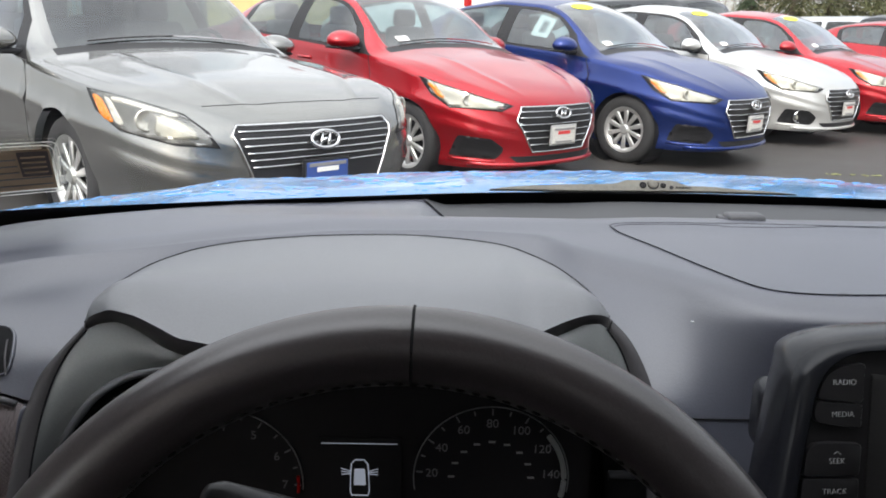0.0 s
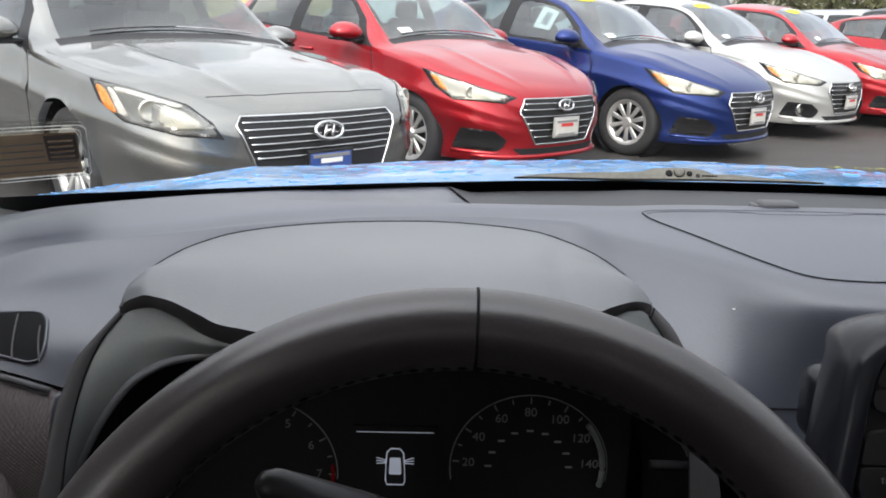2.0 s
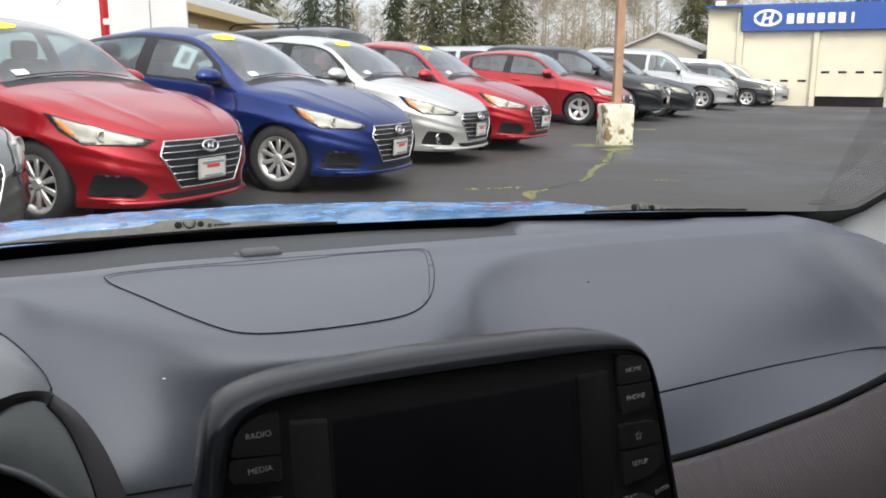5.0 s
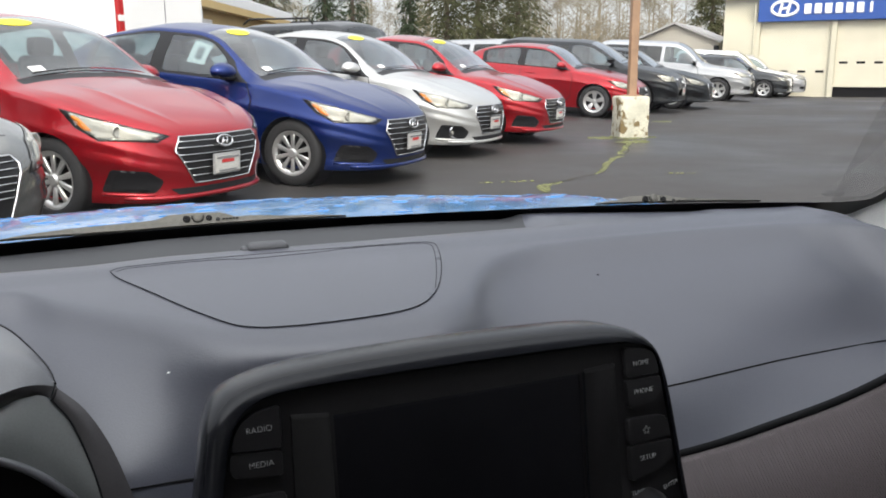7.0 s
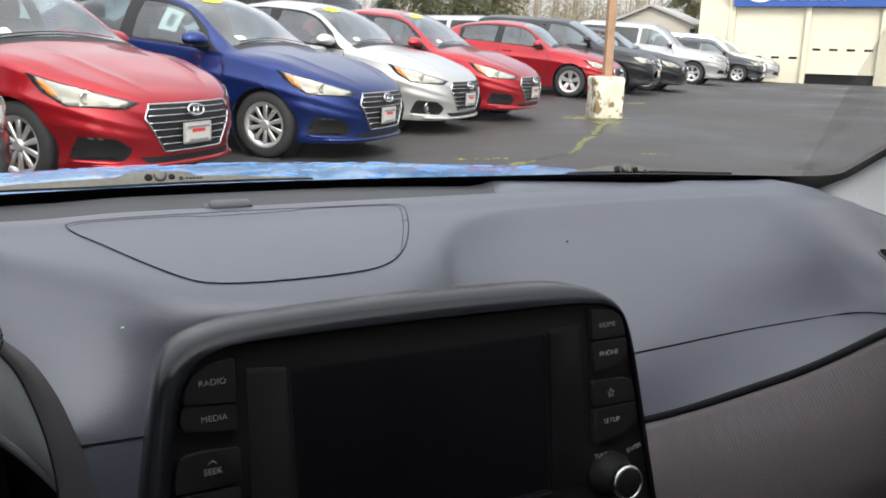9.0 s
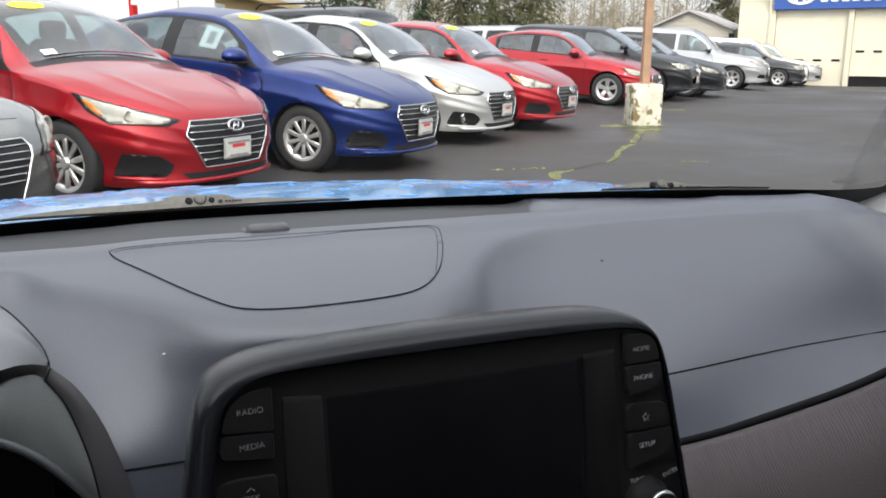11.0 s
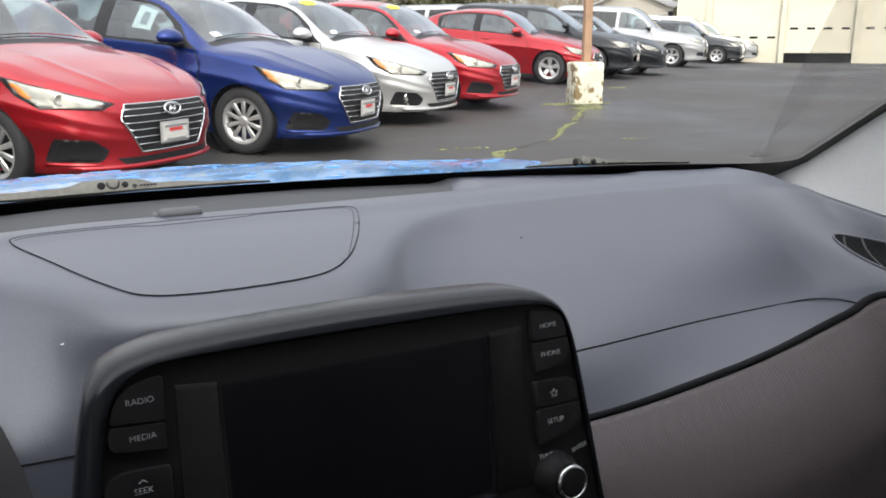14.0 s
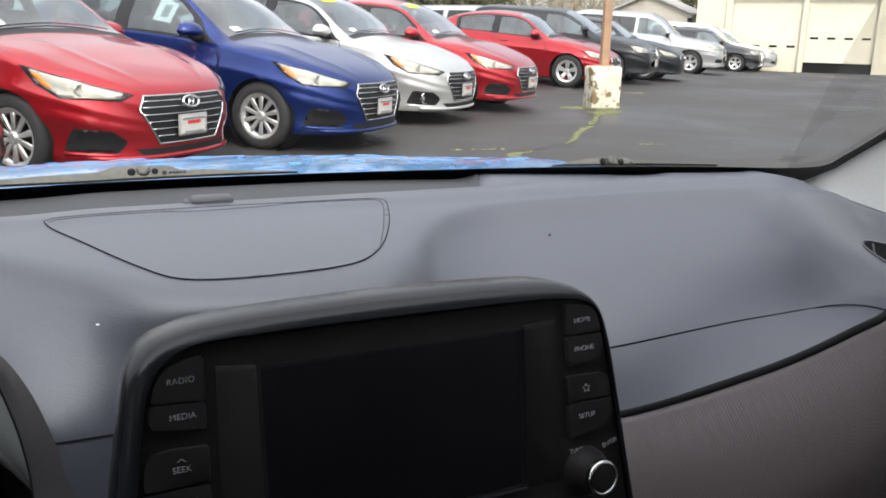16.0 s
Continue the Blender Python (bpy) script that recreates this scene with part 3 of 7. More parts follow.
    if glass:
        gt = BVHTree.FromPolygons([v.co for v in glass.data.vertices], [p.vertices for p in glass.data.polygons])
        for y0, y1 in ((-0.55, 0.02), (-0.02, 0.55)):
            pts = []
            for k in range(9):
                y = y0 + (y1 - y0) * k / 8
                hit = gt.ray_cast(Vector((fl - 0.085 - 0.10 * (1 - abs(y)) * 0.3, y, 3)), Vector((0, 0, -1)), 4)
                if hit[0]:
                    pts.append(hit[0] + Vector((0.005, 0, 0.012)))
            if len(pts) > 2:
                part("wiper", sweep(pts, 0.005, 6), M_BLACKTRIM, car)
        if sp.get("sticker", True):
            sx = sp.get("sticker_x", fl - 0.78)
            oval = [(sx + 0.075 * math.sin(a), 0.16 * math.cos(a) - 0.22, 1.3) for a in [2 * math.pi * k / 24 for k in range(24)]]
            patch_on(gt, oval, (0.35, 0, 1), M_YELLOW, "sticker", car, 0.004, 0.05, "yellow oval price sticker")
            patch_on(gt, [(fl - 0.14, -0.52, 1), (fl - 0.21, -0.52, 1), (fl - 0.21, -0.40, 1), (fl - 0.14, -0.40, 1)], (0.35, 0, 1), M_PAPER, "label", car, 0.004, 0.05)
    # door handles
    for hx in sp["handles"]:
        for s in (1, -1):
            x, y, z = sh.at(hx, 0.86)
            part("door_handle", sweep([(x - 0.09, s * y, z), (x - 0.06, s * (y + 0.025), z), (x + 0.06, s * (y + 0.025), z), (x + 0.09, s * y, z)], 0.012, 8), mat if not sp.get("chrome_handles") else M_CHROME, car, smooth=True)
            car.children[-1].material_slots[0].link = "OBJECT"
            car.children[-1].material_slots[0].material = mat if not sp.get("chrome_handles") else M_CHROME
    for s in (1, -1):
        x, y, z = sh.at(sh.x0 + 0.12, 0.85)
        pts = [(sh.x0 + 0.02, s * 0.45, z - 0.02), (sh.x0 + 0.02, s * 0.45, z + 0.1), (sh.x0 + 0.30, s * 0.8, z + 0.1), (sh.x0 + 0.30, s * 0.8, z)]
        patch_on(tree, pts, (-0.8, s * 0.6, 0), M_TAILRED, "tail_lamp", car, 0.005, 0.04)
    return car


def sedan(front, rear, h, w, wb, nose=0.0, blunt=0.0):
    """Curves of a three-box car with its nose at front and its tail at rear."""
    f, q, k = front, rear, h / 1.45
    top = [(q, 0.62), (q + 0.03, 0.92), (q + 0.12, 1.0 * k), (q + 0.42, 1.05 * k), (q + 1.05, 1.34 * k), (q + 1.45, 1.42 * k), (-0.45, 1.465 * k), (0.0, 1.445 * k), (0.24, 1.395 * k), (0.92, 1.003), (1.04, 0.980), (1.40, 0.925), (f - 0.50, 0.862), (f - 0.30, 0.80), (f - 0.15, 0.735), (f - 0.06, 0.67), (f - 0.015, 0.60), (f, 0.50)]
    belt = [(q, 0.50), (q + 0.03, 0.80), (q + 0.12, 0.93), (q + 0.6, 1.01), (-1.0, 0.99), (0.0, 0.95), (0.9, 0.912), (1.2, 0.872), (f - 0.5, 0.785), (f - 0.3, 0.72), (f - 0.15, 0.65), (f - 0.06, 0.60), (f - 0.015, 0.54), (f, 0.46)]
    width = [(q, 0.55 * w), (q + 0.03, 0.72 * w), (q + 0.12, 0.84 * w), (q + 0.45, 0.95 * w), (q + 0.9, w), (0.0, w), (f - 0.85, 1.0 * w), (f - 0.55, 0.965 * w), (f - 0.40, 0.91 * w), (f - 0.30, 0.845 * w), (f - 0.20, 0.76 * w), (f - 0.12, 0.66 * w), (f - 0.06, 0.53 * w), (f - 0.02, 0.36 * w), (f - 0.005, 0.19 * w), (f, 0.0)]
    width = [(x, y + blunt * w * min(max((x - f + 0.55) / 0.35, 0), 1) * min(1, (f - x) / 0.03)) for x, y in width]
    rail = [(q, 0.42 * w), (q + 0.03, 0.58 * w), (q + 0.4, 0.74 * w), (q + 1.1, 0.65 * w), (-0.3, 0.68 * w), (0.1, 0.69 * w), (0.92, 0.845 * w), (1.2, 0.855 * w), (f - 0.45, 0.785 * w), (f - 0.28, 0.69 * w), (f - 0.18, 0.595 * w), (f - 0.10, 0.48 * w), (f - 0.04, 0.34 * w), (f - 0.01, 0.18 * w), (f, 0.0)]
    drop = [(q, 0.06), (q + 0.4, 0.05), (q + 1.0, 0.06), (-0.3, 0.075), (0.3, 0.06), (0.92, 0.055), (1.3, 0.035), (f - 0.3, 0.03), (f, 0.03)]
    low = [(q, 0.40), (q + 0.1, 0.27), (q + 0.5, 0.19), (0, 0.18), (f - 0.6, 0.18), (f - 0.12, 0.19), (f, 0.21)]
    rise = lambda c: [(x, z + nose * min(max((x - 1.0) / (f - 1.3), 0), 1) * (1 if x < f - 0.01 else 0.5)) for x, z in c]
    return Shape(rise(top), rise(belt), width, rail, drop, low)


def sedan_panes(q):
    b = q + 1.05
    return [("door_glass", rounded([(0.64, 1.12), (-0.20, 1.08), (-0.20, 1.87), (0.34, 1.87), (0.50, 1.74)], 0.05)),
            ("rear_door_glass", rounded([(-0.36, 1.07), (-1.08, 1.10), (-1.12, 1.86), (-0.36, 1.88)], 0.05)),
            ("window_trim", [(0.84, 1.03), (-1.16, 1.03), (-1.22, 1.80), (-1.14, 1.93), (0.38, 1.94), (0.58, 1.88)]),
            ("windscreen", [(0.845, 2.07), (0.870, 3.2), (0.10, 3.2), (0.16, 2.07)]),
            ("cowl_trim", [(0.845, 2.03), (0.870, 3.2), (0.960, 3.2), (0.935, 2.03)]),
            ("rear_window", [(q + 0.5, 2.12), (q + 0.46, 3.2), (q + 1.18, 3.2), (q + 1.12, 2.12)])]


SEDAN_GAPS = [([(0.80, 1.02), (0.86, 0.80), (0.84, 0.3), (0.70, 0.10)], 0.010), ([(-0.28, 1.03), (-0.28, 0.35), (-0.30, 0.10)], 0.010), ([(-1.12, 1.04), (-1.10, 0.75), (-0.95, 0.5), (-0.86, 0.10)], 0.010), ([(1.0, 1.55), (1.4, 1.55), (1.72, 1.6)], 0.006)]

f, q, w = 2.13, -2.255, 0.865
ACCENT = dict(
    shape=sedan(f, q, 1.45, w, 2.58), axles=(1.29, -1.29), r=0.31, rim=0.212, arch=0.338, track=0.865, spokes=10,
    panes=sedan_panes(q), middle=("windscreen", "rear_window", "cowl_trim"), gaps=SEDAN_GAPS, cabin=(0.93, -1.2), belt_z=0.95, sticker_x=0.23, mirror=(0.60, 0.94, 1.015), handles=(-0.05, -0.98),
    lamps=[([(1.42, -0.82, 0.81), (1.62, -0.77, 0.765), (1.85, -0.62, 0.70), (2.00, -0.45, 0.65), (1.95, -0.52, 0.60), (1.69, -0.76, 0.61), (1.55, -0.81, 0.69)], (0.75, -0.66, 0.25), M_REFLECTOR, 0.005, "head_lamp"),
           ([(1.48, -0.815, 0.775), (1.54, -0.80, 0.765), (1.655, -0.775, 0.665), (1.59, -0.80, 0.68)], (0.75, -0.66, 0.25), M_AMBER, 0.009, "turn_lamp")],
    bulbs=[(1.77, 0.70, 0.675, 0.040)],
    pockets=[([(2.05, -0.53, 0.345), (1.96, -0.60, 0.415), (1.75, -0.74, 0.425), (1.70, -0.765, 0.268), (2.0, -0.572, 0.262), (2.035, -0.545, 0.30)], (0.85, -0.5, 0))],
    grille=dict(outline=[(2.1, -0.40, 0.645), (2.1, 0.40, 0.645), (2.1, 0.45, 0.555), (2.1, 0.30, 0.315), (2.1, -0.30, 0.315), (2.1, -0.45, 0.555)], width=[(0.315, 0.28), (0.555, 0.43), (0.645, 0.39)], bars=(0.37, 0.42, 0.47, 0.52, 0.57, 0.612), bar_r=0.0048, rim_r=0.0078),
    lower=[[(2.1, -0.48, 0.285), (2.1, 0.48, 0.285), (2.1, 0.42, 0.240), (2.1, -0.42, 0.240)]],
    badge=(0.595, 0.165, 0.080), plate=0.43, chin=0.222)

f, q, w = 2.37, -2.485, 0.93
SONATA = dict(ACCENT, shape=sedan(f, q, 1.475, w, 2.805, 0.05, 0.07), axles=(1.27, -1.43), r=0.33, rim=0.23, arch=0.375, track=0.92, spokes=10, gaps=SEDAN_GAPS + [([(f - 0.23, 2.05), (f - 0.19, 2.5), (f - 0.185, 3.02)], 0.008)], panes=sedan_panes(q), cabin=(0.93, -1.3), mirror=(0.63, 1.02, 1.01),
    lamps=[([(1.59, -0.86, 0.825), (1.80, -0.77, 0.795), (2.05, -0.60, 0.735), (2.15, -0.53, 0.66), (2.19, -0.50, 0.59), (2.06, -0.64, 0.59), (1.84, -0.80, 0.64), (1.68, -0.86, 0.73)], (0.75, -0.66, 0.25), M_LAMPDARK, 0.005, "head_lamp"),
           ([(1.61, -0.86, 0.81), (1.68, -0.84, 0.795), (1.80, -0.82, 0.67), (1.72, -0.86, 0.70)], (0.75, -0.66, 0.25), M_AMBER, 0.009, "turn_lamp"),
           ([(1.70, -0.835, 0.80), (1.745, -0.82, 0.79), (1.86, -0.79, 0.665), (1.815, -0.82, 0.67)], (0.75, -0.66, 0.25), M_PLATE, 0.011, "running_lamp"),
           ([(1.74, -0.81, 0.797), (1.80, -0.775, 0.787), (2.05, -0.605, 0.728), (2.04, -0.615, 0.712), (1.80, -0.785, 0.768), (1.76, -0.81, 0.775)], (0.75, -0.66, 0.25), M_PLATE, 0.012, "running_lamp"),
           ([(1.98, -0.67, 0.725), (2.05, -0.61, 0.705), (2.12, -0.555, 0.655), (2.14, -0.545, 0.615), (2.05, -0.645, 0.612), (1.98, -0.70, 0.630)], (0.75, -0.66, 0.25), M_REFLECTOR, 0.009, "reflector")],
    bulbs=[(1.90, 0.755, 0.715, 0.055)], pockets=[],
    grille=dict(outline=[(2.3, -0.47, 0.715), (2.3, 0.47, 0.715), (2.3, 0.505, 0.675), (2.3, 0.49, 0.63), (2.3, 0.35, 0.30), (2.3, -0.35, 0.30), (2.3, -0.49, 0.63), (2.3, -0.505, 0.675)], width=[(0.30, 0.33), (0.63, 0.465), (0.675, 0.48), (0.715, 0.45)], bars=(0.515, 0.55, 0.585, 0.62, 0.655, 0.688), bar_r=0.0048, rim_r=0.0075),
    lower=[[(2.3, -0.62, 0.30), (2.3, 0.62, 0.30), (2.3, 0.58, 0.235), (2.3, -0.58, 0.235)]],
    badge=(0.632, 0.175, 0.09), plate=0.46, plate_mat=M_BLUEPRINT, print_mat=M_PAPER, sticker=False, chrome_handles=True)


def parked(x, y, turn, axle=1.29):
    """A car standing nose down on the slope of the stalls."""
    c, s = math.cos(radians(turn)), math.sin(radians(turn))
    zf, zr = ground_z(x + c * axle, y + s * axle), ground_z(x - c * axle, y - s * axle)
    tilt = math.degrees(math.atan2(zr - zf, 2 * axle))
    return pose(x, y, (zf + zr) / 2, rz=turn) @ pose(0, 0, 0, ry=tilt)


grey_car = make_car("sedan", "grey metallic hybrid sedan with a chrome grille", SONATA, M_GUN)
grey_car.matrix_basis = parked(-2.64, 6.02, -44.3, 1.40)
red_car = make_car("sedan", "glossy red compact sedan with a yellow windscreen sticker", ACCENT, M_RED)
red_car.matrix_basis = parked(-0.88, 7.95, -46.6)


def repaint(ob, mat, label):
    ob["label"] = label
    for o in ob.children:
        if o.name.startswith(("body", "door_mirror", "fin", "door_handle")):
            o.material_slots[0].link = "OBJECT"
            o.material_slots[0].material = mat
    return ob


blue_car = repaint(copy_thing(red_car, parked(1.02, 9.22, -44.8)), M_BLUE, "dark blue compact sedan with a yellow windscreen sticker")
white_car = repaint(copy_thing(red_car, parked(2.79, 11.09, -47.0)), M_WHITE, "silver white compact sedan with a yellow windscreen sticker")
repaint(copy_thing(red_car, parked(4.48, 12.47, -47.6)), M_RED, "glossy red compact sedan beside the white one")
# price sheets in the blue one's side window
for (x0, x1), (v0, v1), m in (((0.06, 0.27), (1.32, 1.80), M_PAPER), ((0.14, 0.22), (1.42, 1.70), M_GREYPRINT)):
    rows = [[Vector(ACCENT["shape"].at(x0 + (x1 - x0) * u + 0.05 * (v - v0), v)) for v in np.linspace(v0, v1, 5)] for u in (0, 0.5, 1)]
    part_mesh("window_sheet", grid_mesh("window_sheet", [[(p.x, -p.y + (0.012 if m is M_PAPER else 0.008), p.z) for p in r] for r in rows], m), blue_car, "white price sheet")
# the white one has round fog lamps
for s in (1, -1):
    for r, m in ((0.075, M_CHROME), (0.05, M_REFLECTOR)):
        at = Matrix.Translation((1.90, s * 0.645, 0.345)) @ Vector((0.88, s * 0.47, 0)).to_track_quat("Y", "Z").to_matrix().to_4x4()
        prof = [(r, -0.02), (r, 0.012), (r * 0.86, 0.016), (r * 0.8, 0.0)] if m == M_CHROME else [(r, 0.0), (r * 0.7, 0.008), (0.001, 0.010)]
        part("fog_lamp", lathe(prof, 20, m=at), m, white_car, smooth=True)


# ---- the car's inside: materials ----
M_DASH = material("dash_plastic", (0.064, 0.067, 0.086), 0.38, grain=0.06, scale=900, bump=0.22, bump_dist=0.0006, stain=0.05, stain_scale=9, spec=1.0)
M_DASHDARK = material("dark_dash_plastic", (0.065, 0.065, 0.070), 0.5, grain=0.06, scale=900, bump=0.2, bump_dist=0.0006, stain=0.05, stain_scale=9)
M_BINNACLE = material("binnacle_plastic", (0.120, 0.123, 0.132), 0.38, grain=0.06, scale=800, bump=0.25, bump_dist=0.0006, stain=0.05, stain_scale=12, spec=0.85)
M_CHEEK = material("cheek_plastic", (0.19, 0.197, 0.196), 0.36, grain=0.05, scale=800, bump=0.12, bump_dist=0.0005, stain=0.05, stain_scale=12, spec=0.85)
# hood plastic again, darkened: the lip's shade is put into this colour
M_LIP = material("shaded_lip_plastic", (0.060, 0.056, 0.058), 0.5, grain=0.06, scale=800, bump=0.25, bump_dist=0.0006, stain=0.05, stain_scale=12)
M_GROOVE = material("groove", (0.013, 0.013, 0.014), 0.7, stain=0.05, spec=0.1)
M_LEATHER = material("rim_leather", (0.035, 0.0285, 0.029), 0.31, grain=0.12, scale=700, bump=0.15, bump_dist=0.0005, stain=0.12, stain_scale=14, spec=0.75)
M_GLOSSBLACK = material("satin_black", (0.020, 0.019, 0.020), 0.35, grain=0.05, scale=500, stain=0.1, stain_scale=30, spec=0.22)
M_SCREEN = material("black_screen", (0.012, 0.012, 0.014), 0.3, stain=0.2, stain_scale=15, spec=0.06)
M_UNIT = material("unit_shell", (0.012, 0.0125, 0.0155), 0.22, grain=0.05, scale=900, bump=0.10, bump_dist=0.0004, stain=0.06, stain_scale=20, spec=0.27)
M_FACE = material("gauge_face", (0.022, 0.021, 0.022), 0.6, stain=0.1, spec=0.08)
M_STRIP = material("matt_black_strip", (0.022, 0.021, 0.021), 0.5, grain=0.05, scale=500, stain=0.1, stain_scale=30, spec=0.3)
M_BUTTON = material("button_black", (0.020, 0.019, 0.020), 0.38, grain=0.05, scale=500, stain=0.1, stain_scale=30, spec=0.30)
M_PRINT = material("grey_lettering", (0.42, 0.42, 0.42), 0.5)
M_STITCH = material("thread", (0.016, 0.014, 0.013), 0.8, stain=0.1, stain_scale=40, spec=0.2)
# pillar trim in a darker grey: the foot's shade is put into the colour
M_PILLARSHADE = material("shaded_pillar_trim", (0.44, 0.435, 0.42), 0.7, grain=0.05, scale=600, bump=0.15, bump_dist=0.0006, stain=0.04)
M_PILLAR = material("grey_pillar_trim", (0.80, 0.79, 0.765), 0.75, grain=0.05, scale=600, bump=0.15, bump_dist=0.0006, stain=0.04)
M_ROOF = material("headliner_cloth", (0.50, 0.485, 0.46), 0.9, grain=0.08, scale=500, stain=0.04)
M_FRIT = material("black_glass_border", (0.006, 0.006, 0.007), 0.35, stain=0.05)
M_WIPER = material("wiper_plastic", (0.125, 0.12, 0.103), 0.6, grain=0.15, scale=200, stain=0.15, stain_scale=20)
M_LIT = glow("lit_display", (0.60, 0.66, 0.78), 0.25)
M_DIMLIT = glow("dim_lit_marks", (0.12, 0.12, 0.125), 0.05)


def weave(name, color):
    mat = material(name, color, 0.5, grain=0.05, scale=700, stain=0.06, stain_scale=8)
    n, l = mat.node_tree.nodes, mat.node_tree.links
    tc = n.new("ShaderNodeTexCoord")
    sep, low, comb = n.new("ShaderNodeSeparateXYZ"), n.new("ShaderNodeMath"), n.new("ShaderNodeCombineXYZ")
    low.operation = "SUBTRACT"
    turn = n.new("ShaderNodeMapping")
    turn.inputs["Rotation"].default_value = (0, 0, radians(45))
    v = n.new("ShaderNodeTexVoronoi")
    v.voronoi_dimensions = "2D"
    v.inputs["Scale"].default_value, v.inputs["Randomness"].default_value = 520.0, 0.0
    l.new(tc.outputs["Object"], sep.inputs[0]), l.new(sep.outputs["Z"], low.inputs[0]), l.new(sep.outputs["Y"], low.inputs[1])
    l.new(sep.outputs["X"], comb.inputs["X"]), l.new(low.outputs[0], comb.inputs["Y"])
    b = n.new("ShaderNodeBump")
    b.inputs["Strength"].default_value, b.inputs["Distance"].default_value = 0.85, 0.001
    b.invert = True
    l.new(comb.outputs[0], turn.inputs["Vector"]), l.new(turn.outputs[0], v.inputs["Vector"])
    l.new(v.outputs["Distance"], b.inputs["Height"]), l.new(b.outputs[0], n["Principled BSDF"].inputs["Normal"])
    return mat


M_WEAVE = weave("dimpled_plastic", (0.108, 0.088, 0.090))


def text_part(body, size, mat, parent, m, name="lettering", align="CENTER", depth=0.0002, thin=0.0):
    cu = bpy.data.curves.new("t", "FONT")
    cu.body, cu.size, cu.align_x, cu.align_y, cu.extrude, cu.offset = body, size, align, "CENTER", depth, -thin
    ob = new("t", cu)
    dg = bpy.context.evaluated_depsgraph_get()
    me = bpy.data.meshes.new_from_object(ob.evaluated_get(dg))
    bpy.data.objects.remove(ob)
    me.transform(m)
    me.materials.clear()
    me.materials.append(mat)
    return part_mesh(name, me, parent)


# ---- windscreen surface ----
def glass_base(x):
    return 0.86 - 0.45 * (x + 0.06) ** 2


RISE = 0.62


def on_glass(x, y, lift=0.0):
    """The windscreen above plan point (x, y), lift metres outside it."""
    return Vector((x, y + lift * 0.53, 0.938 + (glass_base(x) - y) * RISE + lift * 0.85))


# ---- dashboard ----
CREST_Y = [(-0.74, 0.42), (-0.63, 0.52), (-0.588, 0.554), (-0.515, 0.59), (-0.45, 0.638), (-0.394, 0.662), (-0.235, 0.668), (-0.14, 0.662), (0.0, 0.655), (0.2, 0.66), (0.45, 0.655), (0.49, 0.65), (0.507, 0.641), (0.514, 0.626), (0.520, 0.592), (0.535, 0.516), (0.56, 0.43), (0.60, 0.32)]
CREST_Z = [(-0.74, 0.935), (-0.63, 0.949), (-0.5, 0.951), (-0.42, 0.9485), (-0.2, 0.9485), (-0.12, 0.951), (0.45, 0.9500), (0.49, 0.951), (0.507, 0.9525), (0.514, 0.952), (0.520, 0.9455), (0.535, 0.9325), (0.56, 0.918), (0.60, 0.90)]
MID_Y = [(-0.74, 0.40), (-0.6, 0.482), (-0.5, 0.525), (-0.36, 0.57), (-0.22, 0.555), (-0.14, 0.545), (-0.09, 0.53), (0.0, 0.525), (0.06, 0.530), (0.12, 0.548), (0.2, 0.575), (0.45, 0.585), (0.50, 0.55), (0.55, 0.44), (0.60, 0.30)]
MID_Z = [(-0.74, 0.918), (-0.6, 0.939), (-0.5, 0.938), (-0.36, 0.935), (-0.22, 0.925), (-0.14, 0.928), (-0.09, 0.934), (0.0, 0.935), (0.06, 0.933), (0.12, 0.925), (0.2, 0.912), (0.45, 0.915), (0.60, 0.89)]
RIDGE_Y = [(-0.74, 0.40), (-0.63, 0.50), (-0.588, 0.534), (-0.515, 0.570), (-0.45, 0.614), (-0.394, 0.640), (-0.30, 0.647), (-0.235, 0.640), (-0.20, 0.605), (-0.17, 0.575), (-0.145, 0.550), (-0.124, 0.527), (-0.103, 0.510), (-0.064, 0.501), (-0.025, 0.498), (0.025, 0.500), (0.061, 0.525), (0.09, 0.570), (0.13, 0.612), (0.182, 0.632), (0.283, 0.636), (0.45, 0.628), (0.48, 0.617), (0.50, 0.600), (0.512, 0.578), (0.520, 0.554), (0.535, 0.492), (0.56, 0.41), (0.60, 0.30)]
SEAM_Y = [(-0.74, 0.39), (-0.6, 0.459), (-0.5, 0.468), (-0.3, 0.48), (0.0, 0.48), (0.2, 0.487), (0.35, 0.50), (0.42, 0.5010), (0.46, 0.4965), (0.48, 0.490), (0.50, 0.476), (0.52, 0.449), (0.54, 0.414), (0.60, 0.284)]
SEAM_Z = [(-0.74, 0.90), (-0.6, 0.907), (-0.5, 0.905), (-0.3, 0.862), (0.0, 0.862), (0.2, 0.866), (0.35, 0.867), (0.42, 0.868), (0.46, 0.871), (0.48, 0.874), (0.50, 0.877), (0.54, 0.881), (0.60, 0.885)]
EDGE_Y = [(-0.74, 0.375), (-0.62, 0.445), (-0.54, 0.447), (-0.3, 0.47), (0.0, 0.465), (0.2, 0.455), (0.35, 0.455), (0.447, 0.460), (0.475, 0.468), (0.487, 0.4695), (0.50, 0.464), (0.52, 0.440), (0.54, 0.404), (0.60, 0.27)]
EDGE_Z = [(-0.74, 0.885), (-0.62, 0.897), (-0.54, 0.878), (-0.3, 0.83), (0.0, 0.825), (0.2, 0.83), (0.32, 0.843), (0.447, 0.868), (0.475, 0.872), (0.487, 0.8740), (0.50, 0.8762), (0.54, 0.8805), (0.60, 0.884)]


def smooth01(x, a, b):
    t = min(max((x - a) / (b - a), 0), 1)
    return t * t * (3 - 2 * t)


